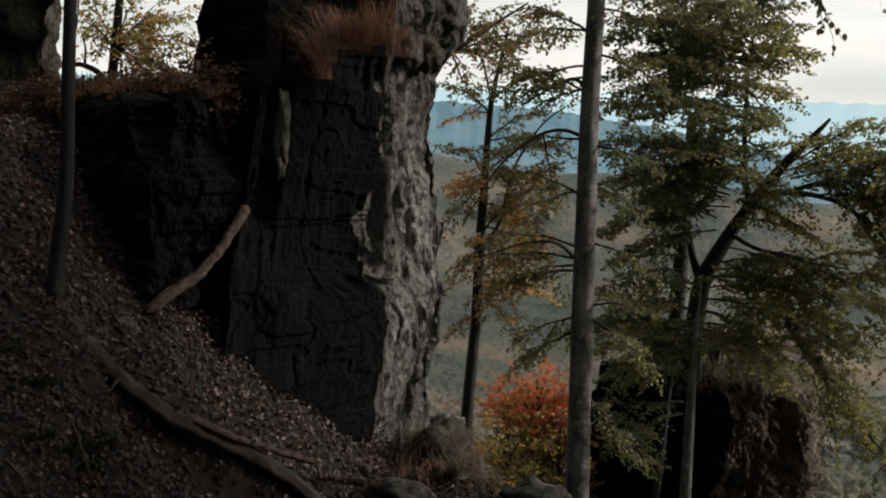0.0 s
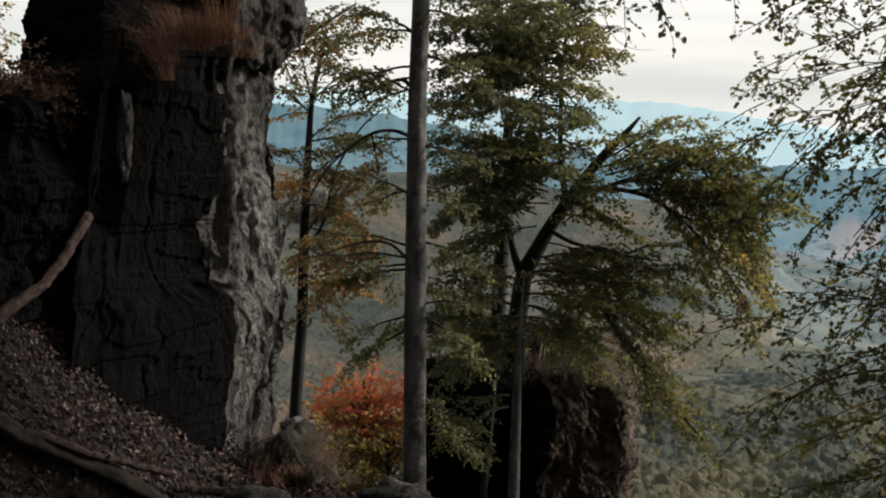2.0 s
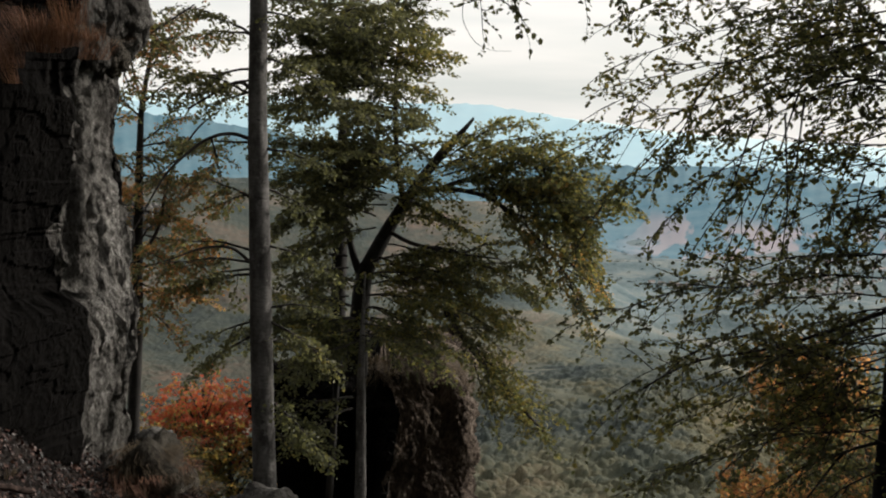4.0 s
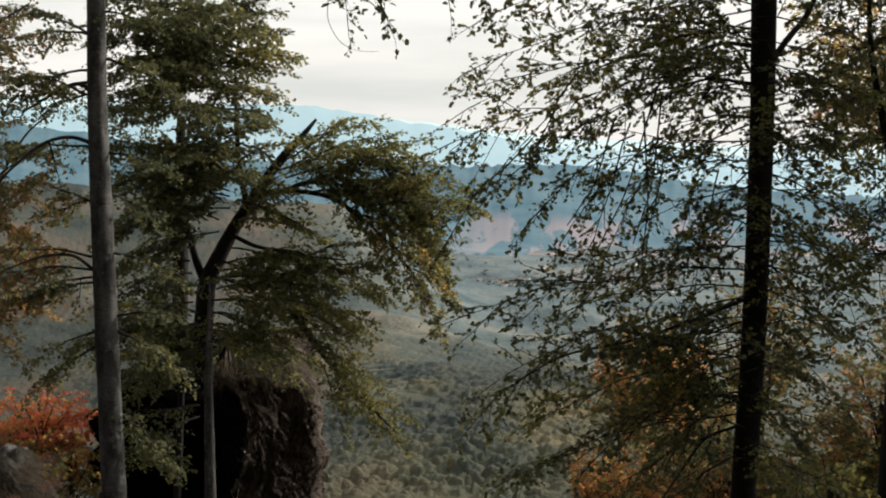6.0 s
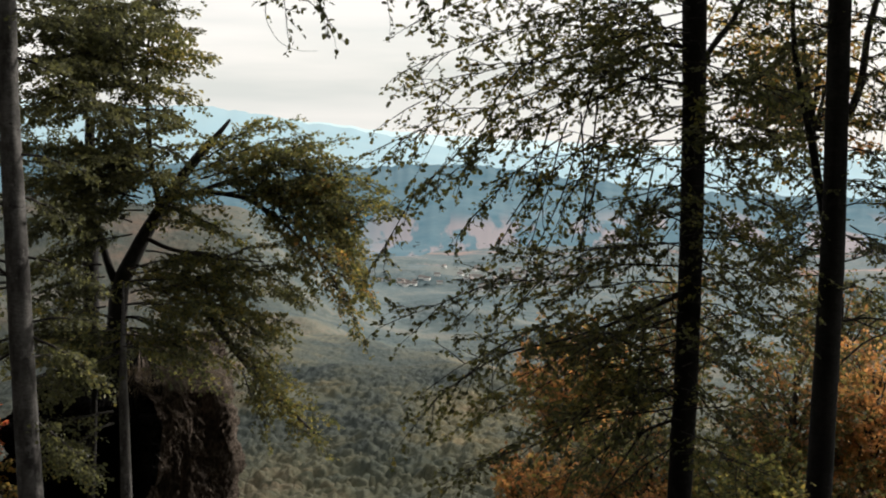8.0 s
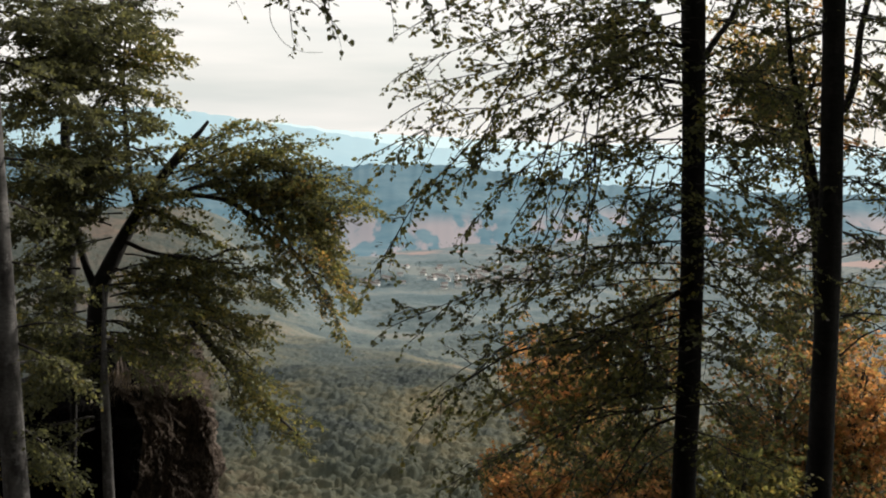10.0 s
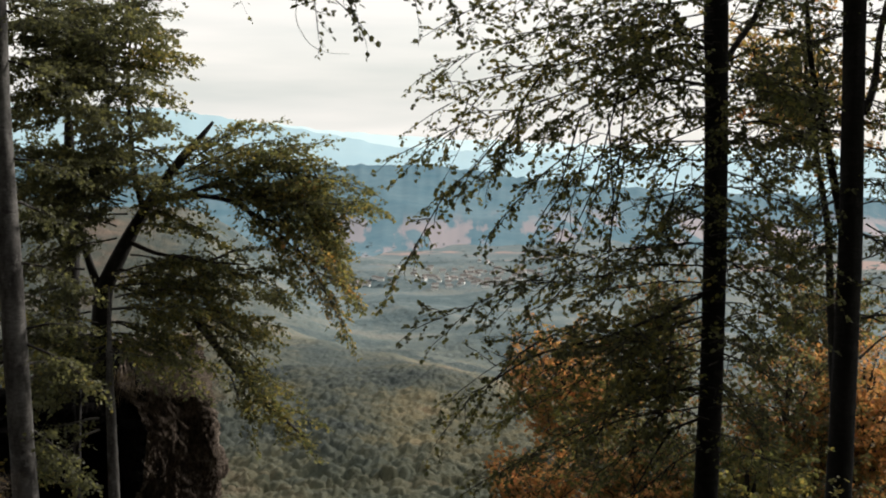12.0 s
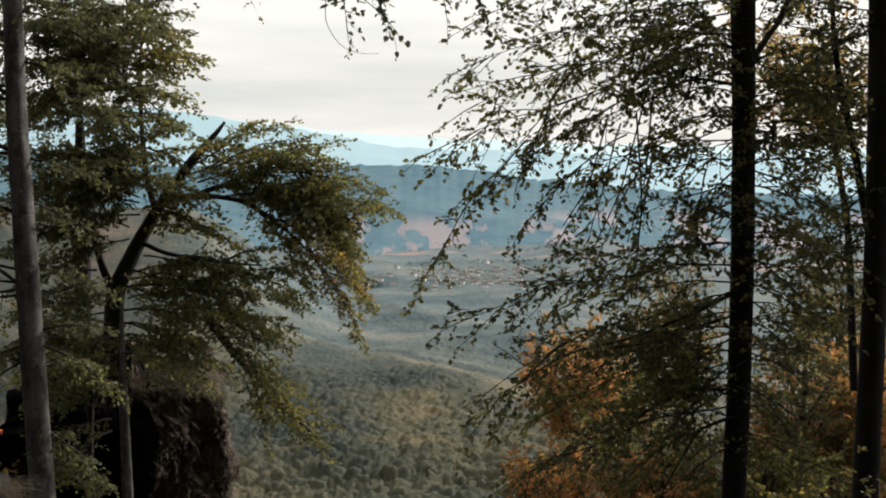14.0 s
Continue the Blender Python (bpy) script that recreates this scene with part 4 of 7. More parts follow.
for a, b, dens in (((-8.56, 34.06, 7.30), (-7.36, 33.83, 6.32), 1), ((-8.59, 33.98, 6.81), (-7.41, 34.32, 6.18), 1), ((-8.67, 33.86, 6.14), (-11.61, 31.83, 6.99), 1), ((-8.63, 33.80, 5.65), (-11.88, 32.68, 6.05), 1), ((-8.61, 33.77, 5.31), (-11.47, 31.60, 4.98), 1),
                   ((-8.71, 33.94, 6.80), (-11.12, 33.17, 7.56), 1), ((-8.62, 34.11, 7.80), (-10.56, 33.51, 8.57), 1), ((-8.53, 34.14, 7.80), (-7.81, 33.25, 7.25), 1), ((-8.65, 33.84, 5.98), (-7.39, 32.62, 5.48), 1), ((-8.67, 33.72, 5.15), (-7.78, 32.89, 4.60), 1),
                   ((-8.56, 33.69, 4.65), (-10.66, 31.81, 4.35), 0.9), ((-8.67, 33.81, 5.81), (-9.14, 30.92, 5.57), 1), ((-8.66, 33.91, 6.47), (-8.63, 31.26, 6.66), 1),
                   ((-8.46, 33.52, 3.16), (-6.82, 32.59, 3.75), 1), ((-8.33, 33.47, 2.50), (-6.96, 31.59, 2.37), 1), ((-8.47, 33.54, 3.33), (-8.89, 31.29, 3.71), 1), ((-8.45, 33.50, 3.00), (-8.70, 31.35, 2.14), 1), ((-7.95, 33.14, 2.21), (-6.75, 33.04, 2.93), 1), ((-8.50, 33.60, 3.83), (-7.45, 32.97, 4.28), 0.9), ((-4.40, 33.50, 3.18), (-2.85, 33.10, 0.91), 1), ((-4.07, 33.49, 3.04), (-2.44, 32.87, -0.30), 1), ((-3.71, 33.45, 2.58), (-2.65, 33.51, 0.23), 1), ((-5.10, 33.15, 2.52), (-3.78, 32.69, 0.41), 0.7), ((-8.73, 33.97, 7.13), (-11.71, 32.43, 7.67), 1), ((-8.65, 33.84, 5.98), (-10.80, 30.85, 5.53), 1), ((-8.65, 33.77, 5.48), (-11.32, 33.80, 4.91), 1), ((-8.57, 33.96, 6.64), (-7.33, 32.82, 6.75), 1), ((-8.69, 33.97, 6.97), (-9.32, 32.18, 7.33), 1), ((-8.64, 33.75, 5.31), (-8.66, 31.51, 4.65), 1), ((-8.60, 34.07, 7.47), (-8.63, 32.54, 8.14), 1), ((-8.68, 33.88, 6.31), (-11.31, 34.58, 6.65), 1),
                   ((-8.51, 33.61, 3.99), (-9.38, 31.67, 3.84), 0.9), ((-8.51, 33.45, 2.83), (-9.69, 30.82, 2.44), 1), ((-9.66, 32.59, 1.16), (-9.71, 30.92, 1.64), 0.9), ((-7.81, 33.22, 2.38), (-6.26, 32.02, 2.06), 0.9), ((-6.87, 32.93, 2.45), (-4.39, 32.80, 2.74), 1), ((-5.66, 32.80, 2.28), (-3.69, 33.48, 1.94), 0.9), ((-8.22, 32.95, 1.55), (-5.82, 33.64, 0.97), 0.7),
                   ((-8.51, 33.45, 2.83), (-11.52, 31.39, 3.61), 1), ((-8.51, 33.45, 2.83), (-11.44, 31.26, 2.48), 1), ((-8.51, 33.45, 2.83), (-11.21, 31.19, 1.36), 1), ((-9.66, 32.59, 1.16), (-10.56, 31.34, 0.73), 0.9),
                   ((-8.51, 33.45, 2.83), (-9.76, 30.93, 3.37), 1), ((-8.50, 33.55, 3.49), (-8.48, 31.12, 2.95), 1), ((-8.51, 33.57, 3.66), (-7.09, 31.89, 3.29), 0.8), ((-7.81, 33.22, 2.38), (-7.36, 31.36, 1.74), 0.8),
                   ((-7.53, 33.39, 2.88), (-4.72, 33.98, 4.36), 0.9), ((-7.53, 33.38, 2.80), (-4.05, 34.11, 3.57), 1), ((-6.87, 32.93, 2.45), (-3.48, 33.73, 3.21), 1), ((-5.66, 32.80, 2.28), (-2.47, 33.36, 1.78), 0.9), ((-4.83, 32.82, 1.76), (-2.48, 33.24, 0.92), 1),
                   ((-3.99, 32.81, 1.02), (-2.32, 33.12, -0.33), 0.8), ((-7.67, 32.41, 0.82), (-4.18, 32.46, -0.22), 0.8), ((-6.15, 32.39, 0.60), (-4.27, 32.60, 1.03), 0.5), ((-8.89, 32.50, 0.06), (-6.28, 31.75, 0.19), 0.9), ((-8.91, 32.54, 0.38), (-5.76, 32.36, -0.66), 1),
                   ((-8.83, 32.41, -0.76), (-4.69, 32.12, -1.33), 1), ((-8.96, 32.31, -1.09), (-6.74, 31.32, -1.70), 0.8), ((-8.78, 32.33, -1.42), (-5.95, 32.07, -2.25), 0.8),
                   ((-6.41, 32.07, -1.00), (-4.23, 31.70, -2.48), 0.7), ((-5.78, 31.67, -1.67), (-3.49, 31.52, -4.10), 0.8), ((-5.16, 31.58, -2.39), (-4.79, 31.69, -4.15), 0.6),
                   ((-9.25, 32.16, -1.43), (-10.58, 29.91, -1.81), 0.9), ((-9.23, 32.12, -1.76), (-10.24, 29.94, -2.42), 0.9), ((-9.31, 32.39, -1.14), (-11.07, 30.95, -0.73), 0.7), ((-8.24, 32.99, 1.88), (-6.12, 32.19, 1.42), 0.8), ((-9.24, 32.14, -1.59), (-11.16, 30.80, -1.54), 1), ((-8.54, 33.65, 4.32), (-12.50, 33.31, 4.54), 1), ((-8.67, 33.86, 6.14), (-11.36, 31.32, 6.48), 1), ((-8.70, 33.92, 6.64), (-10.30, 31.23, 6.95), 1), ((-8.66, 34.00, 7.14), (-7.37, 33.44, 7.43), 1), ((-8.64, 33.82, 5.81), (-7.20, 33.87, 6.24), 1.1), ((-8.61, 33.77, 5.31), (-7.67, 33.86, 5.09), 1.1), ((-8.62, 33.85, 5.98), (-7.10, 33.31, 5.82), 1.2), ((-8.68, 33.95, 6.80), (-7.69, 34.88, 7.03), 1.2), ((-8.61, 33.77, 5.31), (-7.11, 33.17, 4.86), 1.1), ((-8.63, 34.06, 7.47), (-7.66, 34.05, 7.96), 1.2), ((-8.56, 33.69, 4.65), (-7.91, 34.44, 4.50), 1.1), ((-8.65, 33.89, 6.31), (-7.42, 32.62, 6.27), 1.2), ((-8.59, 34.05, 7.30), (-10.41, 35.08, 7.88), 1), ((-8.76, 32.29, -1.74), (-9.38, 32.14, -2.79), 0.8), ((-8.77, 32.30, -1.66), (-7.92, 32.47, -2.70), 0.8), ((-8.76, 32.29, -1.74), (-7.34, 32.86, -2.89), 0.8), ((-7.79, 32.00, -1.76), (-6.60, 33.30, -3.25), 0.8), ((-9.06, 32.16, -1.91), (-10.06, 31.63, -3.09), 0.8), ((-7.80, 32.02, -1.60), (-7.07, 33.03, -2.39), 0.8), ((-7.48, 32.64, -1.85), (-6.27, 33.99, -3.02), 0.8), ((-9.22, 32.17, -1.43), (-9.84, 29.78, -1.55), 1), ((-9.18, 32.12, -1.92), (-10.73, 30.71, -3.30), 1), ((-9.09, 32.22, -1.42), (-7.27, 30.91, -1.68), 1), ((-9.20, 32.09, -2.08), (-9.41, 29.60, -2.42), 1), ((-8.96, 31.32, -3.57), (-10.05, 29.19, -3.67), 0.35), ((-8.94, 31.28, -3.89), (-9.93, 29.34, -4.49), 0.3), ((-9.01, 32.39, -0.44), (-9.80, 30.41, -0.22), 1), ((-8.88, 32.48, -0.11), (-7.12, 31.35, -0.46), 1), ((-9.60, 32.49, 0.34), (-10.98, 31.12, 0.24), 1)):
    # right-hand boughs mostly get the lighter leaf, painting the sunlit side
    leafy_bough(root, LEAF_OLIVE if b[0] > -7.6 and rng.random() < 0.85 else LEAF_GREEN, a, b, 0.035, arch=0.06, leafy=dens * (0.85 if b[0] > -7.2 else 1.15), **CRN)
for a, b in (((-9.62, 31.99, 7.30), (-8.07, 31.15, 7.39)),
             ((-9.57, 31.92, 6.66), (-7.30, 31.84, 6.75)),
             ((-9.36, 31.89, 5.88), (-7.03, 33.59, 6.21)),
             ((-9.17, 31.88, 5.25), (-7.18, 32.71, 5.15)),
             ((-8.83, 31.93, 4.63), (-6.85, 31.23, 4.31)),
             ((-9.61, 31.97, 7.14), (-11.32, 30.78, 6.59)),
             ((-9.54, 31.87, 6.19), (-11.44, 30.71, 5.49)),
             ((-9.32, 31.82, 5.25), (-10.85, 29.85, 4.57)),
             ((-10.09, 31.85, 7.60), (-11.48, 31.82, 7.92)),
             ((-9.30, 32.08, 6.99), (-9.49, 30.48, 6.13)),
             ((-9.08, 32.03, 6.05), (-10.28, 30.85, 5.06)),
             ((-8.22, 31.86, 2.43), (-11.17, 30.62, 3.30)),
             ((-8.20, 31.85, 2.28), (-11.14, 30.23, 2.37)),
             ((-8.18, 31.81, 1.96), (-11.09, 30.57, 1.24)),
             ((-8.43, 31.62, 1.32), (-10.91, 30.98, 0.40)),
             ((-8.25, 31.92, 2.91), (-10.49, 32.28, 3.60)),
             ((-8.25, 31.92, 2.91), (-6.52, 31.69, 2.54)),
             ((-7.90, 31.95, 2.13), (-6.27, 32.73, 1.36)),
             ((-8.51, 31.74, 2.43), (-9.85, 31.64, 2.84)),
             ((-8.45, 31.65, 1.64), (-9.51, 30.42, 1.99)),
             ((-8.20, 31.98, 3.23), (-8.66, 30.20, 4.19)),
             ((-6.82, 32.58, 3.42), (-5.68, 34.38, 4.23)),
             ((-6.64, 32.60, 3.11), (-4.19, 32.90, 4.00)),
             ((-6.77, 32.50, 2.79), (-3.28, 33.22, 3.40)),
             ((-6.74, 32.47, 2.48), (-2.91, 35.01, 2.53)),
             ((-6.58, 32.51, 2.32), (-1.84, 34.44, 1.99)),
             ((-5.57, 32.95, 2.51), (-3.83, 32.98, -0.08)),
             ((-4.13, 33.61, 3.03), (-2.33, 34.45, -0.49)),
             ((-4.84, 33.27, 2.69), (-3.25, 32.05, 1.18)),
             ((-3.39, 33.92, 3.05), (-2.53, 34.33, 0.66)),
             ((-5.33, 33.16, 3.31), (-3.21, 33.51, 3.87)),
             ((-4.57, 33.43, 3.02), (-1.83, 33.02, 2.56)),
             ((-8.50, 31.45, 0.37), (-5.93, 32.80, 0.57)),
             ((-8.48, 31.41, 0.05), (-4.52, 34.03, -0.62)),
             ((-8.58, 31.28, -0.58), (-4.62, 31.73, -0.92)),
             ((-8.45, 31.38, -0.26), (-6.58, 32.32, -0.23)),
             ((-8.41, 31.31, -0.89), (-6.81, 31.06, -1.34)),
             ((-8.10, 31.69, 0.86), (-5.80, 33.03, 0.07)),
             ((-6.86, 32.08, 0.10), (-4.46, 33.54, 0.27)),
             ((-9.08, 31.19, 0.19), (-10.55, 29.46, -0.18)),
             ((-9.02, 31.10, -0.60), (-11.33, 30.83, -1.43)),
             ((-8.82, 31.09, -1.22), (-11.84, 30.05, -1.75)),
             ((-8.49, 31.16, -1.69), (-10.62, 30.50, -2.61)),
             ((-8.63, 31.08, -1.85), (-10.22, 31.16, -2.03)),
             ((-10.64, 29.89, -4.44), (-9.27, 29.94, -4.92)),
             ((-10.83, 29.88, -3.97), (-9.82, 30.80, -4.40))):
    # lighter leaf again on the sunny right of the crown
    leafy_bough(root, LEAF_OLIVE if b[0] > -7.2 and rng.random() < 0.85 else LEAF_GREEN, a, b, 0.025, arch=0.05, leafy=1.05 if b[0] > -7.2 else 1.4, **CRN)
for a, b in (((-8.89, 31.94, 6.36), (-9.30, 29.92, 7.15)),
             ((-8.69, 31.93, 5.74), (-8.42, 30.20, 6.58)),
             ((-8.50, 31.92, 5.11), (-7.39, 30.50, 5.72)),
             ((-8.60, 31.78, 4.48), (-8.84, 29.77, 4.78)),
             ((-8.33, 31.80, 3.86), (-7.00, 30.44, 4.24)),
             ((-8.37, 31.72, 3.39), (-8.60, 29.68, 3.45)),
             ((-8.19, 31.73, 2.92), (-7.18, 30.19, 3.05)),
             ((-8.77, 32.03, 6.68), (-7.49, 30.65, 7.05)),
             ((-8.60, 31.92, 5.42), (-9.47, 29.66, 5.81)),
             ((-8.43, 31.81, 4.17), (-8.26, 29.96, 4.50))):
    leafy_bough(root, LEAF_GREEN, a, b, 0.025, arch=0.05, leafy=1.3, **CRN)
# hanging yellow-green tips of the outer boughs
for k, (a, b) in enumerate((((-5.25, 32.93, 2.66), (-3.40, 32.56, 1.30)),
             ((-4.46, 32.85, 2.04), (-3.07, 32.37, -0.25)),
             ((-3.42, 32.66, 0.49), (-2.44, 32.27, -1.10)),
             ((-3.17, 32.61, 0.03), (-2.20, 32.22, -1.48)),
             ((-3.83, 32.85, 2.05), (-2.43, 32.67, 2.16)),
             ((-3.51, 32.80, 1.59), (-2.77, 32.47, 0.53)),
             ((-4.78, 32.99, 3.13), (-3.82, 32.86, 3.78)),
             ((-5.10, 32.97, 2.97), (-3.65, 32.73, 2.69)))):
    leafy_bough(root, LEAF_YELLOW if k in (1, 3, 5) else LEAF_OLIVE, a, b, 0.02, arch=0.08, leafy=1.0, **{**CRN, "reach": 0.25, "droop": 0.3})
# sprays on the drooping limb and the low layered boughs
for a, b in (((-6.14, 30.92, -0.93), (-5.04, 30.55, -1.99)),
             ((-5.82, 30.98, -1.38), (-4.74, 31.90, -2.39)),
             ((-5.50, 31.05, -1.83), (-4.21, 30.74, -2.85)),
             ((-5.32, 31.06, -2.28), (-4.92, 31.26, -3.70)),
             ((-4.86, 31.18, -2.72), (-3.63, 31.89, -4.00)),
             ((-4.70, 31.20, -3.02), (-3.06, 31.25, -3.53)),
             ((-4.23, 31.31, -3.62), (-3.16, 31.19, -4.38)),
             ((-5.97, 30.94, -1.23), (-4.70, 30.88, -1.24)),
             ((-5.19, 31.13, -2.12), (-3.65, 30.59, -2.60)),
             ((-6.16, 30.95, -0.63), (-4.45, 31.16, -1.42)),
             ((-8.41, 29.98, -1.00), (-9.51, 28.68, -1.12)),
             ((-8.39, 29.95, -1.30), (-10.04, 28.42, -1.66)),
             ((-8.29, 29.94, -1.60), (-9.67, 28.35, -2.22)),
             ((-8.50, 29.99, -0.69), (-9.82, 28.58, -0.29)),
             ((-8.26, 30.03, -1.14), (-7.18, 30.71, -1.47)),
             ((-8.23, 29.99, -1.45), (-6.51, 30.17, -1.77)),
             ((-10.19, 28.86, -3.80), (-8.59, 28.63, -4.30)),
             ((-10.24, 28.79, -4.10), (-9.06, 29.02, -4.79)),
             ((-10.35, 28.83, -3.49), (-9.29, 29.10, -3.81))):
    leafy_bough(root, LEAF_OLIVE if rng.random() < 0.4 else LEAF_GREEN, a, b, 0.018, arch=0.03, leafy=1.0, **CRN)
for a, b in (((-5.01, 32.88, 1.91), (-3.49, 33.11, 2.61)), ((-3.26, 33.10, 1.20), (-2.30, 33.23, 1.96)), ((-3.18, 32.89, 0.27), (-2.13, 32.87, -0.35))):
    leafy_bough(root, LEAF_YELLOW, a, b, 0.025, **CRN)
high_crown(root, np.array([(-8.52, 34.12, 7.64), (-8.57, 34.27, 8.80), (-8.62, 34.41, 9.96), (-8.64, 34.57, 11.11)]), 0.0, 0.99, 9, 4.0, LEAF_GREEN, leafy=0.5)

root, line = tree("thin_beech", "thin pale beech standing before the rock stack", ((-8.04, 29.34, -9.38), (-8.13, 29.78, -5.98), (-8.32, 30.23, -2.28), (-8.49, 30.93, 0.13)), (0.18, 0.16, 0.12, 0.02), BARK_PALE)
root, line = tree("thin_beech", "thin shaded beech against the dark rock", ((-9.62, 31.19, -10.46), (-9.77, 31.65, -6.82), (-9.75, 32.07, -3.83), (-9.78, 32.29, -2.18)), (0.14, 0.12, 0.1, 0.08), BARK_DARK)
root, line = tree("rear_beech", "dark straight beech behind the forked tree", ((-10.45, 34.01, -3.46), (-10.51, 34.16, -2.24), (-10.60, 34.57, 0.91), (-10.72, 35.02, 4.41)), (0.24, 0.23, 0.22, 0.12), BARK_DARK)
for b in ((-11.81, 33.31, 2.68), (-12.03, 35.23, 1.67), (-9.55, 36.27, 2.64), (-11.97, 33.37, -0.29), (-11.64, 34.63, 4.04), (-12.48, 34.34, 4.19)):
    leafy_bough(root, LEAF_GREEN, (-10.61, 34.67, 1.61), b, 0.04, **CRN)

# autumn tree by the tower
root, line = tree("turning_tree", "slender tree turning orange beyond the rock tower", ((-14.67, 29.01, -7.85), (-14.90, 29.41, -4.54), (-14.96, 29.84, -1.73), (-15.11, 30.13, 0.59), (-15.27, 30.69, 4.57), (-15.06, 31.20, 6.73)), (0.2, 0.18, 0.16, 0.14, 0.09, 0.04), BARK_DARK)
for i, (a, b) in enumerate((((-15.20, 30.88, 5.40), (-13.78, 30.92, 7.19)), ((-15.24, 30.66, 4.24), (-15.84, 29.17, 5.02)), ((-15.27, 30.69, 4.57), (-13.86, 30.57, 5.42)), ((-15.26, 30.50, 3.41), (-12.82, 30.89, 3.20)), ((-15.25, 30.49, 3.24), (-13.55, 29.03, 2.27)), ((-15.18, 30.42, 2.58), (-15.65, 29.00, 3.26)),
                            ((-15.20, 30.33, 2.08), (-15.42, 28.78, 1.01)), ((-15.11, 30.13, 0.59), (-13.17, 30.57, 2.71)), ((-15.07, 30.10, 0.26), (-15.12, 28.71, -0.59)), ((-15.07, 29.99, -0.40), (-13.58, 29.65, -1.18)), ((-15.01, 29.92, -1.06), (-13.34, 29.65, -2.13)), ((-14.94, 29.86, -1.72), (-14.97, 28.57, -2.04)), ((-15.11, 30.13, 0.59), (-13.32, 28.82, 0.09)), ((-15.25, 30.71, 4.57), (-15.32, 29.77, 6.49)), ((-15.16, 30.96, 5.73), (-14.63, 31.47, 6.58)), ((-15.26, 30.50, 3.41), (-14.25, 31.33, 4.27)), ((-15.18, 30.42, 2.58), (-13.75, 31.31, 2.14)), ((-15.14, 30.28, 1.59), (-13.27, 30.23, 1.09)), ((-15.14, 30.17, 0.92), (-13.54, 31.11, 0.15)), ((-15.20, 30.33, 2.08), (-14.72, 28.24, 2.23)), ((-15.04, 29.96, -0.73), (-13.42, 31.00, -1.00)), ((-15.24, 30.66, 4.24), (-16.16, 30.00, 4.03)))):
    leafy_bough(root, LEAF_AUTUMN if i > 18 else LEAF_TURNING, a, b, 0.03, arch=0.08, leafy=1.4, **{**CRN, "size": 0.1})
limb(root, ((-15.07, 30.10, 0.26), (-14.40, 30.07, 1.00), (-14.04, 29.98, 2.67), (-13.45, 30.62, 4.07), (-12.96, 31.02, 4.49)), 0.06, 0.02)
# bough that reaches over from behind the tower
root, line = tree("leaning_limb_tree", "dark leaning limb with turning leaves behind the tower", ((-10.83, 20.02, 2.96), (-10.63, 20.45, 4.67), (-10.25, 20.86, 5.60), (-9.73, 21.29, 6.07), (-8.99, 21.89, 6.73)), (0.08, 0.065, 0.05, 0.035, 0.015), BARK_LIMB)
for b in ((-9.97, 21.20, 6.52), (-9.33, 20.89, 5.72), (-9.56, 22.08, 6.46), (-9.84, 21.08, 5.27), (-9.21, 21.56, 5.64), (-9.32, 21.03, 6.50), (-10.17, 21.41, 4.93), (-9.13, 22.31, 6.13)):
    leafy_bough(root, LEAF_TURNING, (-10.16, 20.93, 5.66), b, 0.02, **FAR)

# red and orange shrubs below the tower
shrub("red_maple", "bright red-orange young maple below the tower", (-14.00, 31.85, -9.70), (-14.23, 32.38, -4.51), (1.45, 1.4, 0.95), LEAF_RED, 24, 0.12, seed=1)
shrub("yellow_shrub", "yellow-green autumn shrub below the tower", (-14.15, 30.68, -10.00), (-14.26, 30.67, -5.93), (1.6, 1.6, 1.5), LEAF_YELLOW, 28, 0.12, seed=2)
shrub("yellow_shrub", "yellow-green autumn shrub beside the pale beech", (-12.87, 31.56, -10.12), (-13.08, 31.81, -6.19), (1.3, 1.4, 1.5), LEAF_YELLOW, 26, 0.12, seed=3)

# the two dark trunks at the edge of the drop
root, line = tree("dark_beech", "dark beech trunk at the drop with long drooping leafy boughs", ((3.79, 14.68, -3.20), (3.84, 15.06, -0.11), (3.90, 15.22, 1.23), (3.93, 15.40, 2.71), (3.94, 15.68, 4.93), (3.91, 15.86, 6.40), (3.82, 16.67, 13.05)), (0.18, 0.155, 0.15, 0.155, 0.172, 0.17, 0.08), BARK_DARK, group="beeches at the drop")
limb(root, ((3.97, 15.74, 5.48), (4.22, 15.89, 5.86), (4.47, 16.13, 6.13), (4.72, 16.29, 6.67)), 0.045, 0.03)
limb(root, ((3.78, 15.78, 5.77), (3.41, 15.68, 5.82), (3.00, 15.46, 5.66), (2.68, 15.22, 5.34), (2.42, 15.09, 5.06)), 0.03, 0.014)
limb(root, ((3.75, 15.74, 5.48), (3.61, 15.77, 5.70), (3.52, 15.78, 5.77)), 0.024, 0.015)
limb(root, ((3.78, 15.72, 5.29), (3.28, 15.53, 5.36), (2.70, 15.11, 5.20)), 0.026, 0.012)
limb(root, ((3.81, 15.39, 2.56), (3.13, 14.95, 2.33), (2.37, 14.62, 2.09), (1.50, 14.40, 1.95), (0.94, 14.26, 1.58)), 0.032, 0.01)
limb(root, ((3.83, 15.23, 1.31), (3.18, 15.04, 1.35), (2.56, 14.80, 1.10), (2.18, 14.55, 0.65)), 0.026, 0.01)
limb(root, ((3.78, 15.19, 0.94), (3.33, 14.97, 0.84), (3.04, 14.73, 0.46), (2.76, 14.48, 0.09)), 0.024, 0.01)
NEAR = dict(size=0.07, gap=0.19, reach=0.44, lift=0.55, start=0.14, droop=0.12, flat=1.0)
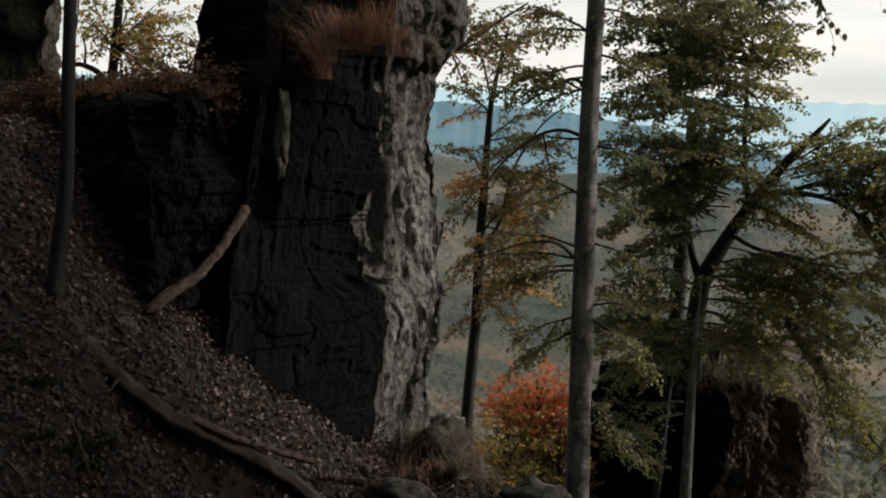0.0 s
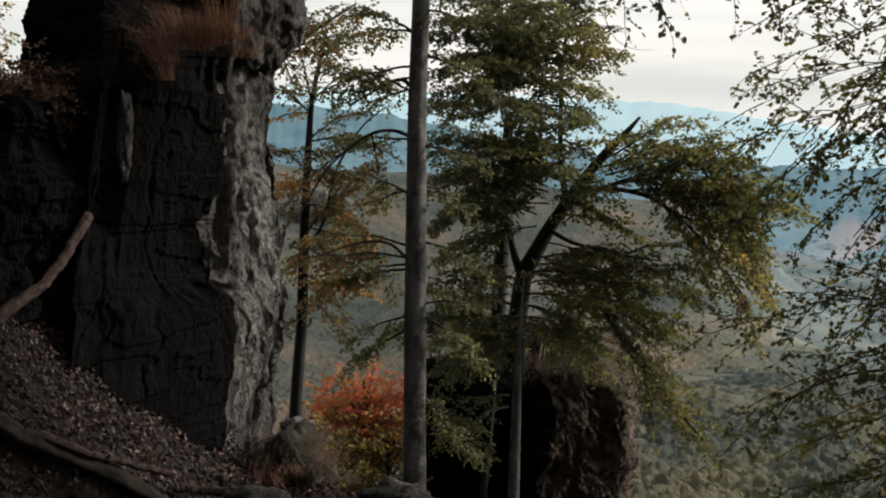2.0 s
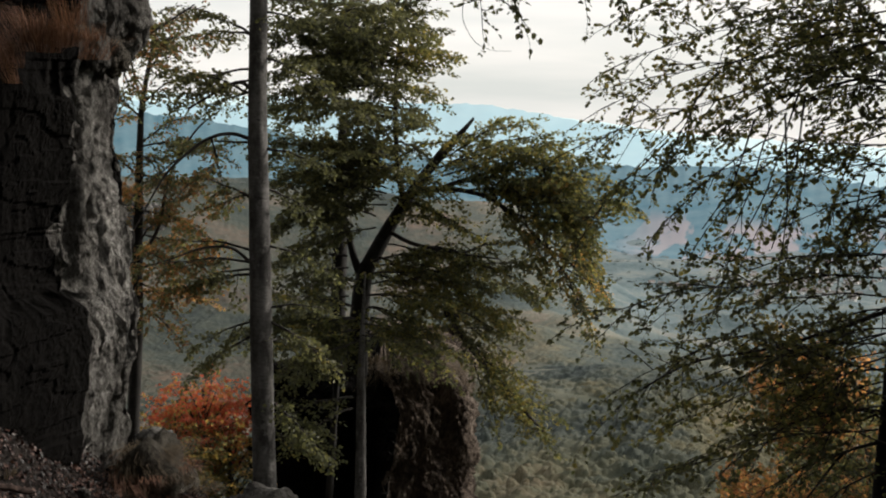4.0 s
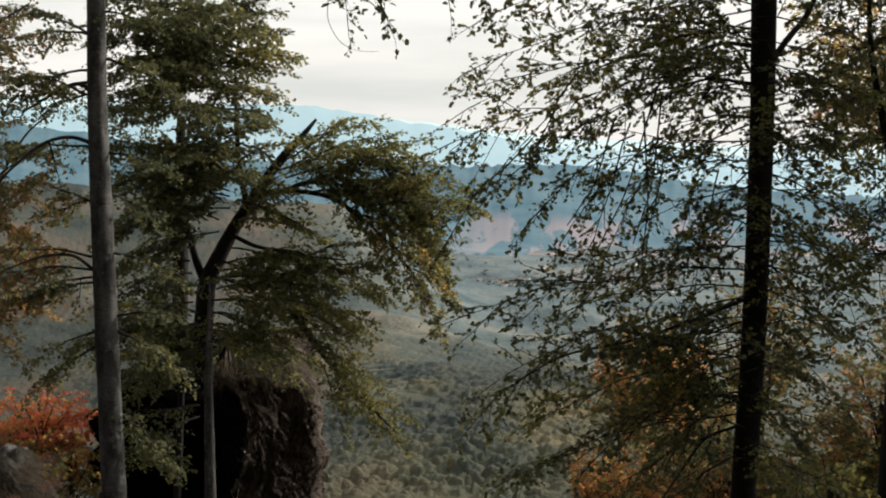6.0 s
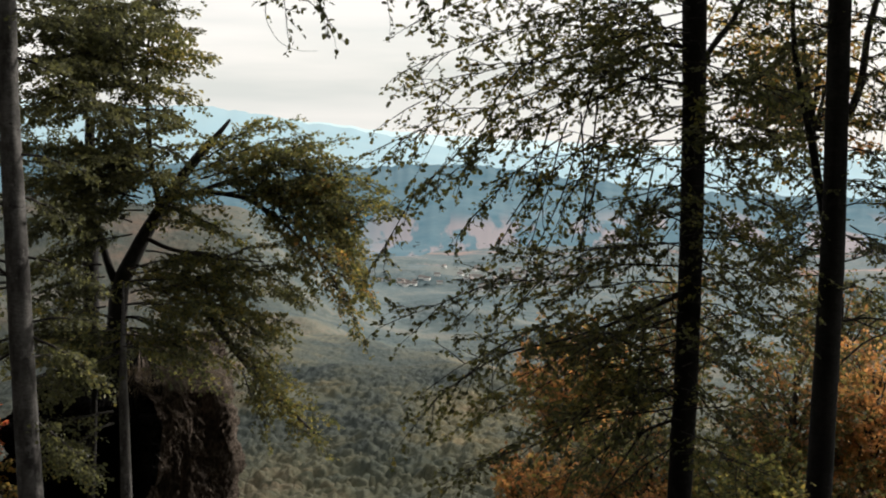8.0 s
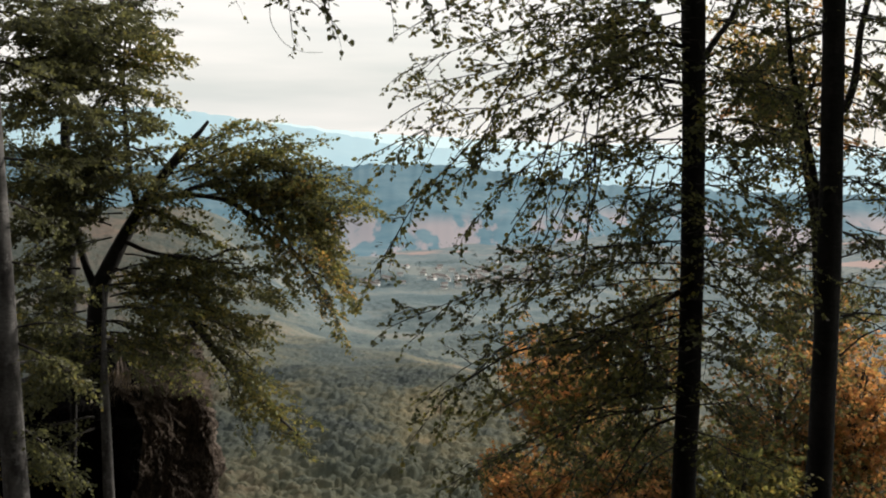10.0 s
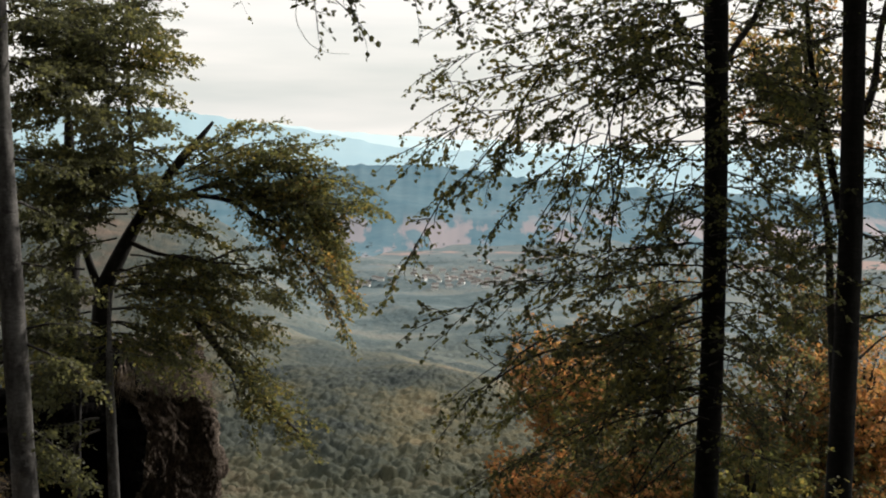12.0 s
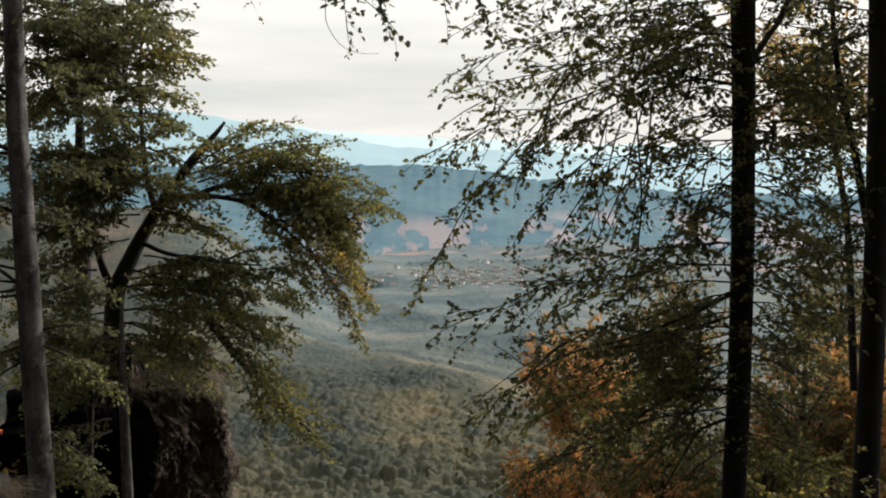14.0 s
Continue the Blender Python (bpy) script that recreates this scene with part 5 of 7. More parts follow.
for a, b, dens in (((3.79, 15.66, 7.25), (0.73, 15.89, 6.66), 1),
                   ((3.80, 15.61, 6.81), (0.64, 15.02, 6.16), 1),
                   ((3.80, 15.56, 6.38), (0.44, 15.76, 5.55), 1),
                   ((3.80, 15.58, 6.59), (1.70, 16.72, 5.99), 1),
                   ((3.81, 15.50, 5.94), (0.41, 14.68, 5.00), 1),
                   ((3.81, 15.54, 6.23), (1.22, 16.33, 5.28), 1),
                   ((3.76, 15.44, 5.43), (0.06, 15.02, 4.50), 1),
                   ((2.64, 15.41, 5.20), (0.89, 15.08, 4.18), 0.9),
                   ((3.77, 15.42, 5.29), (2.01, 16.36, 4.75), 0.9),
                   ((3.74, 15.34, 4.57), (1.70, 14.49, 4.22), 0.8),
                   ((3.74, 15.36, 4.78), (2.45, 15.96, 3.92), 0.8),
                   ((3.81, 15.49, 5.80), (2.23, 14.71, 6.01), 1),
                   ((3.81, 15.46, 5.58), (2.73, 16.00, 5.06), 0.9),
                   ((3.77, 15.39, 5.00), (2.71, 14.84, 4.64), 0.9),
                   ((3.76, 15.52, 6.09), (2.93, 16.47, 5.61), 0.9),
                   ((3.74, 15.26, 3.99), (2.64, 15.62, 3.57), 0.8),
                   ((3.75, 15.22, 3.62), (2.74, 14.77, 3.23), 0.8),
                   ((3.76, 15.29, 4.20), (3.33, 15.72, 3.57), 0.9),
                   ((3.75, 15.18, 3.26), (1.39, 14.61, 2.80), 1),
                   ((3.72, 15.14, 2.97), (0.37, 14.26, 2.42), 0.9),
                   ((3.72, 15.11, 2.75), (1.70, 15.67, 2.34), 1),
                   ((2.52, 15.06, 2.31), (0.70, 14.36, 1.56), 1),
                   ((1.65, 15.02, 2.01), (0.42, 14.19, 1.03), 1),
                   ((3.73, 15.06, 2.32), (1.47, 15.43, 1.23), 1),
                   ((3.77, 15.04, 2.18), (1.87, 14.30, 1.87), 1.1),
                   ((3.75, 15.01, 1.89), (1.24, 15.09, 0.94), 1),
                   ((3.73, 14.99, 1.74), (2.04, 15.66, 0.63), 1),
                   ((3.73, 15.06, 2.32), (2.83, 15.97, 1.51), 1.1),
                   ((3.72, 15.10, 2.61), (2.33, 15.23, 2.05), 1.1),
                   ((3.73, 15.02, 2.03), (2.75, 14.45, 1.49), 1.1),
                   ((3.74, 14.95, 1.45), (1.57, 14.55, 0.65), 0.9),
                   ((3.74, 14.94, 1.38), (2.78, 15.44, 0.47), 1),
                   ((3.70, 14.92, 1.16), (0.92, 14.31, 0.35), 0.6),
                   ((3.71, 14.90, 1.02), (2.08, 15.17, -0.07), 0.8),
                   ((3.71, 14.86, 0.65), (2.71, 14.85, -0.19), 0.8),
                   ((3.25, 15.06, 2.31), (2.61, 15.42, 1.17), 1),
                   ((3.70, 14.98, 1.67), (2.94, 14.31, 1.17), 1),
                   ((3.90, 15.55, 6.31), (5.56, 16.62, 6.79), 0.9),
                   ((3.91, 15.45, 5.51), (4.70, 15.10, 5.93), 0.8),
                   ((3.92, 15.38, 4.93), (4.79, 14.81, 5.22), 0.8),
                   ((3.92, 15.34, 4.57), (5.31, 15.89, 4.19), 1),
                   ((3.90, 15.29, 4.21), (4.72, 14.84, 3.81), 1),
                   ((3.90, 15.26, 3.99), (5.60, 16.20, 3.40), 1),
                   ((3.89, 15.22, 3.63), (4.85, 15.16, 3.13), 1),
                   ((3.90, 15.18, 3.34), (5.70, 15.93, 2.81), 0.9),
                   ((3.90, 15.16, 3.12), (4.57, 14.59, 2.56), 1),
                   ((3.89, 15.11, 2.76), (5.26, 15.64, 2.08), 0.9),
                   ((3.89, 15.06, 2.32), (4.56, 14.70, 1.81), 0.9),
                   ((3.88, 15.01, 1.89), (5.02, 15.43, 1.20), 0.6),
                   ((3.88, 14.97, 1.60), (4.44, 14.88, 0.88), 0.6)):
    # lighter leaves mixed in to brighten the shaded crown, most low down
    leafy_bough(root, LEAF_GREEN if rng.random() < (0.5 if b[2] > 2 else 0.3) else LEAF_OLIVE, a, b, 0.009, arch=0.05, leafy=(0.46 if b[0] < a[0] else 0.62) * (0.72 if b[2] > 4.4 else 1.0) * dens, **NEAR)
# short boughs close round the trunk
for a, b in (((3.80, 15.61, 6.81), (3.30, 15.90, 6.69)),
             ((3.80, 15.59, 6.67), (4.60, 16.92, 6.94)),
             ((3.80, 15.58, 6.53), (3.56, 16.96, 6.80)),
             ((3.80, 15.56, 6.40), (4.84, 15.59, 6.36)),
             ((3.80, 15.54, 6.26), (2.57, 14.44, 6.17)),
             ((3.80, 15.53, 6.12), (5.00, 15.53, 5.87)),
             ((3.80, 15.51, 5.98), (2.80, 16.95, 5.86)),
             ((3.80, 15.49, 5.84), (4.43, 15.42, 5.66)),
             ((3.80, 15.47, 5.70), (2.90, 14.64, 5.46)),
             ((3.80, 15.46, 5.57), (4.67, 14.29, 5.16)),
             ((3.80, 15.44, 5.43), (2.71, 14.18, 5.40)),
             ((3.80, 15.42, 5.29), (4.77, 14.35, 5.20)),
             ((3.80, 15.41, 5.15), (2.91, 16.63, 5.23)),
             ((3.80, 15.39, 5.01), (4.21, 14.51, 5.20)),
             ((3.80, 15.37, 4.87), (3.25, 16.58, 4.72)),
             ((3.80, 15.36, 4.74), (4.47, 13.90, 4.75)),
             ((3.80, 15.34, 4.60), (3.20, 15.16, 4.09)),
             ((3.80, 15.32, 4.46), (4.48, 13.94, 4.68)),
             ((3.80, 15.31, 4.32), (2.48, 14.70, 4.13)),
             ((3.80, 15.29, 4.18), (4.27, 14.32, 4.39)),
             ((3.80, 15.27, 4.04), (3.33, 15.12, 3.66)),
             ((3.80, 15.25, 3.90), (4.13, 14.31, 3.68)),
             ((3.80, 15.24, 3.77), (3.54, 16.39, 3.43)),
             ((3.80, 15.22, 3.63), (4.03, 14.25, 3.37)),
             ((3.80, 15.20, 3.49), (3.16, 14.61, 3.74)),
             ((3.80, 15.19, 3.35), (5.25, 16.22, 3.10)),
             ((3.80, 15.17, 3.21), (3.03, 14.45, 3.28)),
             ((3.80, 15.15, 3.07), (5.03, 14.63, 2.70)),
             ((3.80, 15.14, 2.94), (3.08, 15.87, 2.81)),
             ((3.80, 15.12, 2.80), (4.20, 14.85, 3.01)),
             ((3.80, 15.10, 2.66), (3.27, 15.77, 2.13)),
             ((3.80, 15.08, 2.52), (4.93, 15.62, 2.17)),
             ((3.80, 15.07, 2.38), (2.48, 13.98, 2.13)),
             ((3.80, 15.05, 2.24), (4.79, 14.90, 2.40)),
             ((3.80, 15.03, 2.11), (2.74, 15.74, 1.49)),
             ((3.80, 15.02, 1.97), (4.02, 14.02, 2.13)),
             ((3.80, 15.00, 1.83), (2.32, 14.26, 2.08)),
             ((3.80, 14.98, 1.69), (4.89, 16.10, 1.64)),
             ((3.80, 14.97, 1.55), (2.76, 14.97, 1.64)),
             ((3.80, 14.95, 1.41), (4.11, 14.14, 1.39)),
             ((3.80, 14.93, 1.27), (3.36, 15.11, 1.36)),
             ((3.80, 14.91, 1.14), (4.97, 15.34, 1.02)),
             ((3.81, 14.90, 1.00), (2.94, 14.37, 1.25)),
             ((3.81, 14.88, 0.86), (4.30, 13.71, 0.77)),
             ((3.81, 14.86, 0.72), (3.55, 16.19, 0.12)),
             ((3.81, 14.85, 0.58), (4.70, 13.55, 0.71))):
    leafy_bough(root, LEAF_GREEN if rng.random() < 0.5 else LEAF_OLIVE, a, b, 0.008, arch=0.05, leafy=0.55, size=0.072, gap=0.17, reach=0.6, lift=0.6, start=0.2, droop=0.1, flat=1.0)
# leafy twigs that hang from the arched upper limbs
for a, b in (((2.86, 15.35, 4.70), (2.07, 15.17, 3.24)),
             ((2.55, 15.18, 4.56), (1.57, 14.90, 3.49)),
             ((2.32, 15.14, 4.63), (1.10, 14.81, 3.60)),
             ((2.73, 15.42, 4.48), (2.51, 15.34, 3.00)),
             ((2.26, 15.26, 4.77), (1.80, 14.94, 2.98)),
             ((3.26, 15.48, 4.48), (2.93, 15.47, 3.22)),
             ((3.38, 15.29, 4.20), (3.17, 15.16, 3.11)),
             ((1.03, 15.08, 4.54), (-0.17, 14.63, 2.94)),
             ((1.60, 15.24, 5.41), (1.02, 14.89, 4.27))):
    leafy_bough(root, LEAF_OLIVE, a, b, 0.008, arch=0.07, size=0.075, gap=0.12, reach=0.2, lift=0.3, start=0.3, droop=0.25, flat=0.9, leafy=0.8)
high_crown(root, line, 0.68, 0.99, 20, 5.0, LEAF_GREEN, size=0.2, leafy=0.9)
# long thin leafless twigs that hang from the upper boughs
for a, b in (((2.56, 15.10, 5.20), (1.83, 14.84, 3.06)), ((2.63, 15.10, 5.13), (2.34, 14.97, 3.27)), ((2.06, 15.06, 4.84), (1.51, 14.89, 3.48)), ((2.41, 14.97, 4.91), (2.44, 14.83, 3.00))):
    limb(root, (a, tuple(np.asarray(a) * 0.45 + np.asarray(b) * 0.55 + (0.08, 0, -0.1)), b), 0.012, 0.006)

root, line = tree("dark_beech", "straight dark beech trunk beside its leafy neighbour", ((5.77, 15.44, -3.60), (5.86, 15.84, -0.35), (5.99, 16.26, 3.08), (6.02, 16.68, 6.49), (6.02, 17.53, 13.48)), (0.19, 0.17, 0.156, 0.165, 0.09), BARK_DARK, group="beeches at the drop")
limb(root, ((6.25, 16.71, 4.95), (6.46, 16.97, 5.34), (6.59, 17.27, 6.06), (6.84, 17.57, 6.80)), 0.06, 0.04)
for a, b, dens in (((6.03, 16.84, 6.03), (5.23, 16.42, 6.22), 0.8), ((6.03, 16.85, 6.19), (5.56, 17.39, 5.82), 0.8), ((6.24, 16.79, 5.57), (6.70, 16.36, 5.26), 0.8), ((6.23, 16.86, 6.19), (6.76, 16.47, 6.10), 0.8), ((6.23, 16.59, 3.94), (6.88, 16.20, 3.90), 0.7),
                   ((6.03, 16.61, 4.17), (5.61, 17.13, 3.65), 0.7), ((6.00, 16.58, 3.93), (5.50, 17.56, 3.10), 0.7), ((6.02, 16.89, 6.50), (5.38, 17.49, 6.62), 0.9), ((6.04, 16.80, 5.72), (5.86, 17.85, 5.35), 0.8), ((6.02, 16.70, 4.94), (5.59, 17.25, 4.61), 0.8), ((6.22, 16.90, 6.50), (7.09, 17.55, 6.57), 0.9), ((6.25, 16.73, 5.10), (7.21, 17.32, 4.64), 0.8), ((6.22, 16.65, 4.48), (6.73, 16.03, 4.21), 0.7), ((6.05, 16.51, 3.39), (5.68, 17.21, 2.65), 0.7), ((6.25, 16.50, 3.24), (7.25, 17.08, 2.71), 0.2), ((6.03, 16.87, 6.34), (5.09, 17.94, 6.33), 0.9), ((6.03, 16.84, 6.03), (5.30, 18.37, 5.60), 0.9), ((6.05, 16.75, 5.33), (5.40, 18.30, 5.01), 0.9), ((6.02, 16.67, 4.71), (5.51, 18.18, 3.99), 0.9), ((6.22, 16.88, 6.35), (7.51, 17.48, 5.85), 0.9), ((6.24, 16.81, 5.72), (7.53, 17.37, 4.96), 0.9), ((6.04, 16.57, 3.86), (5.42, 17.54, 2.94), 0.8), ((6.05, 16.49, 3.24), (5.46, 17.95, 2.20), 0.6), ((6.27, 16.60, 4.02), (7.56, 17.15, 3.19), 0.25), ((6.28, 16.52, 3.40), (7.58, 17.05, 2.39), 0.15)):
    leafy_bough(root, LEAF_GREEN, a, b, 0.009, leafy=0.62 * dens, **NEAR)
for a, b in (((6.02, 16.92, 6.83), (4.89, 17.20, 6.43)),
             ((6.14, 16.91, 6.67), (6.80, 17.01, 6.81)),
             ((6.02, 16.88, 6.45), (4.90, 16.37, 6.52)),
             ((6.14, 16.86, 6.30), (7.10, 16.64, 5.99)),
             ((6.02, 16.83, 6.08), (5.33, 17.79, 5.56)),
             ((6.15, 16.81, 5.92), (7.21, 17.09, 5.82)),
             ((6.03, 16.79, 5.70), (5.00, 17.20, 5.82)),
             ((6.15, 16.77, 5.54), (6.59, 16.22, 5.08)),
             ((6.03, 16.74, 5.32), (4.84, 16.49, 4.85)),
             ((6.15, 16.72, 5.17), (6.90, 16.10, 4.73)),
             ((6.04, 16.69, 4.94), (4.96, 17.02, 5.09)),
             ((6.16, 16.67, 4.79), (6.87, 16.66, 4.81)),
             ((6.04, 16.65, 4.57), (4.73, 16.30, 4.50)),
             ((6.16, 16.63, 4.41), (7.36, 17.45, 4.22)),
             ((6.05, 16.60, 4.19), (5.43, 17.43, 4.07)),
             ((6.17, 16.58, 4.03), (6.86, 16.38, 3.85)),
             ((6.05, 16.55, 3.81), (5.20, 16.05, 3.35)),
             ((6.17, 16.54, 3.66), (7.57, 17.63, 3.47)),
             ((6.06, 16.51, 3.44), (5.21, 16.84, 2.87)),
             ((6.18, 16.49, 3.28), (7.03, 17.05, 2.84)),
             ((6.06, 16.46, 3.06), (4.86, 16.24, 2.90)),
             ((6.18, 16.44, 2.90), (7.27, 17.10, 2.91)),
             ((6.06, 16.42, 2.68), (5.18, 17.23, 2.44)),
             ((6.18, 16.40, 2.53), (7.09, 17.21, 2.28)),
             ((6.07, 16.37, 2.30), (5.26, 16.82, 1.85)),
             ((6.19, 16.35, 2.15), (7.48, 16.98, 1.47))):
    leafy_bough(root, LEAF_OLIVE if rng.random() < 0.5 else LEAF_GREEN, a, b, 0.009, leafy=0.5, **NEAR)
limb(root, ((5.99, 16.60, 3.29), (5.90, 16.66, 3.77), (5.78, 16.73, 4.40), (5.63, 16.81, 5.05), (5.48, 16.90, 5.78), (5.44, 17.01, 6.65)), 0.065, 0.03, BARK_DARK)
limb(root, ((6.23, 16.36, 2.09), (6.54, 16.48, 2.12), (7.13, 16.59, 2.05)), 0.02, 0.008)
limb(root, ((6.21, 16.29, 1.53), (6.55, 16.43, 1.79), (7.05, 16.58, 1.97)), 0.018, 0.007)
high_crown(root, line, 0.68, 0.99, 20, 5.0, LEAF_GREEN, size=0.2, leafy=0.9)

# unseen tree added beyond the right edge to keep the sun off the two trunks
shrub("shade_beech", "unseen dense beech added to shade the two trunks", (11.2, 20.8, -7.0), (11.2, 20.8, 7.0), (2.4, 2.4, 8.0), LEAF_GREEN, 34, 0.26, seed=5, leafy=1.0)

# orange tree behind the two trunks
root, line = tree("orange_tree", "thin-stemmed tree with orange leaves behind the dark trunks", ((7.39, 20.78, -0.04), (7.25, 21.14, 2.94), (7.07, 21.26, 3.93), (6.93, 21.37, 4.92), (6.75, 21.54, 6.31)), (0.075, 0.07, 0.06, 0.05, 0.02), BARK_DARK)
MID = dict(size=0.1, gap=0.16, reach=0.42, oval=False, twigs=False)
for i, b in enumerate(((5.57, 21.39, 5.50), (5.77, 20.83, 5.01), (6.27, 21.41, 5.41), (6.94, 22.38, 4.92), (7.38, 21.43, 5.23), (6.42, 22.35, 4.80), (8.10, 21.35, 4.35), (6.76, 21.50, 6.01), (8.28, 22.53, 5.67), (6.28, 22.53, 6.36), (8.38, 21.44, 4.95), (6.45, 21.56, 6.61), (5.76, 21.95, 5.92), (7.05, 21.59, 6.62), (5.89, 20.74, 4.23), (7.41, 21.06, 6.29), (6.35, 20.24, 4.07), (5.64, 22.54, 6.67))):
    leafy_bough(root, LEAF_AUTUMN if i < 7 else LEAF_YELLOW, (6.99, 21.34, 4.63), b, 0.03, leafy=0.9, **MID)

# autumn trees on the slope below, seen from above
for i, (c, s, mat, lab) in enumerate((((3.36, 29.40, -1.44), (1.3, 1.3, 1.0), LEAF_AUTUMN, "orange-leaved tree on the slope below"), ((2.65, 27.12, -3.67), (1.1, 1.1, 0.5), LEAF_AUTUMN, "low orange-leaved tree on the slope below"),
                                      ((4.75, 26.23, -2.69), (1.7, 1.7, 1.3), LEAF_TURNING, "brown and green tree on the slope below"), ((8.21, 26.38, -1.51), (1.5, 1.5, 1.6), LEAF_TURNING, "orange and green tree beyond the dark trunks"),
                                      ((10.40, 30.54, -0.41), (1.4, 1.4, 1.2), LEAF_TURNING, "half orange tree beyond the dark trunks"), ((10.65, 27.29, -2.25), (1.5, 1.5, 1.7), LEAF_AUTUMN, "rust-orange tree beyond the dark trunks"),
                                      ((6.81, 24.21, -2.69), (1.3, 1.3, 0.9), LEAF_OLIVE, "olive-green tree beyond the dark trunks"), ((6.50, 32.47, -1.12), (1.2, 1.2, 1.6), LEAF_TURNING, "thin orange tree behind the leafy beech"),
                                      ((8.56, 25.16, -3.23), (1.5, 1.5, 0.9), LEAF_TURNING, "rust and olive tree beyond the dark trunks"), ((4.76, 33.21, -3.25), (1.5, 1.5, 1.5), LEAF_OLIVE, "olive-green tree on the slope below"),
                                      ((8.03, 26.22, -2.79), (1.3, 1.3, 1.0), LEAF_AUTUMN, "orange-leaved tree beyond the dark trunks"), ((9.95, 26.38, -1.49), (1.2, 1.2, 1.3), LEAF_AUTUMN, "rust-orange tree beyond the dark trunks"),
                                      ((4.84, 25.14, -3.39), (1.2, 1.2, 0.7), LEAF_AUTUMN, "low orange-leaved tree on the slope below"))):
    base = (c[0], c[1], c[2] - 5.0)
    shrub("autumn_tree", lab, base, c, s, mat, 22, 0.115, seed=i * 1.7, group="autumn trees below the beeches", leafy=1.05)

# unseen beech implied by the hanging twigs; its crown over the eye blocks skylight
root, line = tree("overhanging_beech", "tall unseen beech behind with a wide shading crown overhead", ((-3.5, -4.5, -4.0), (-3.4, -4.3, 4.0), (-3.2, -3.8, 12.0), (-3.0, -3.0, 20.0)), (0.3, 0.27, 0.22, 0.1), BARK_DARK)
high_crown(root, line, 0.62, 0.98, 26, 9.0, LEAF_GREEN, size=0.3, rise=0.05, leafy=0.9)

# unseen trees added behind and beside the eye to shade slope and tower
def dense_tree(name, label, base, height, spread, clumps, group=""):
    """A tall tree with a deep crown of leafy clumps."""
    base = np.asarray(base, float)
    root, line = tree(name, label, (base, base + (0.3, 0.2, height * 0.5), base + (0.1, 0.5, height)), (0.3, 0.22, 0.06), BARK_DARK, group=group)
    way = rng.normal(0, 1, (clumps, 3))
    way /= np.linalg.norm(way, axis=1)[:, None]
    p = base + UP * height * 0.58 + way * rng.uniform(0.45, 1.0, (clumps, 1)) * (spread, spread, height * 0.5)
    lv = Leaves()
    lv.add(p, rng.normal(0, 1, (clumps, 3)), way + rng.normal(0, 0.5, (clumps, 3)), rng.uniform(0.7, 1.3, clumps))
    tagged(hang_under(part("crown", lv.mesh("crown", True, 0.4), LEAF_GREEN), root), kind="stuff")


for x, y, h in ((13.5, 5.0, 24), (15.0, -0.5, 26), (11.0, -4.5, 24), (6.5, -7.5, 26), (1.5, -9.5, 25), (-8.5, -6.5, 24), (-12.0, -1.5, 22), (17.5, 9.5, 24)):
    dense_tree("screen_tree", "tall leafy tree added out of view as a shade screen", (x, y, float(ground_height(x, y)) - 0.3), h, 4.6, 1500, "wood beside the path")

# twig that hangs into the view from above
root = thing("hanging_twig", (-1.29, 14.34, 7.20), "thin drooping twig with a few dark leaves", "twig")
NEARTW = dict(size=0.085, gap=0.14, reach=0.3, start=0.35, lift=0.4)
limb(root, ((-1.29, 14.34, 7.20), (-1.14, 14.24, 6.34), (-0.74, 14.20, 6.05), (-0.44, 14.15, 5.65)), 0.012, 0.003)
leafy_bough(root, LEAF_GREEN, (-1.18, 14.28, 6.74), (-0.74, 14.21, 6.09), 0.008, leafy=0.55, **NEARTW)
leafy_bough(root, LEAF_GREEN, (-1.28, 14.27, 6.61), (-1.17, 14.19, 6.01), 0.006, leafy=0.55, **NEARTW)
limb(root, ((-1.41, 14.23, 6.27), (-1.42, 14.19, 5.94), (-1.24, 14.15, 5.66), (-1.00, 14.14, 5.57), (-0.78, 14.14, 5.58)), 0.005, 0.002)
for q in ((-0.44, 14.16, 5.74), (-0.51, 14.17, 5.80), (-0.60, 14.18, 5.87)):
    lv = Leaves()
    lv.add(np.array([q]), -UP[None] + rng.normal(0, 0.4, (1, 3)), rng.normal(0, 1, (1, 3)) + (0, -1.5, 0), np.array((0.09,)))
    hang_under(part("leaf", lv.mesh("leaf"), LEAF_GREEN), root)
root = thing("hanging_twig", (-0.37, 14.85, 7.22), "thin twig end with dark leaves against the sky", "twig")
leafy_bough(root, LEAF_GREEN, (-0.10, 14.85, 7.22), (0.41, 14.74, 6.30), 0.008, leafy=0.5, **NEARTW)
leafy_bough(root, LEAF_GREEN, (-0.37, 14.86, 7.36), (-0.05, 14.74, 6.37), 0.008, leafy=0.5, **NEARTW)

# saplings and the tree on the ridge to the left
root, line = tree("sapling", "slim bare dark sapling on the leafy slope", ((-7.19, 8.82, 2.10), (-7.23, 8.93, 2.93), (-7.23, 9.08, 3.83), (-7.35, 9.23, 5.22), (-7.48, 9.40, 6.74)), (0.1, 0.085, 0.074, 0.068, 0.055), BARK_DARK)
limb(root, ((-7.24, 9.11, 4.00), (-7.29, 9.09, 4.12), (-7.36, 9.09, 4.36)), 0.015, 0.006)
limb(root, ((-7.36, 9.25, 5.34), (-7.32, 9.31, 5.52), (-7.33, 9.36, 5.83)), 0.014, 0.006)
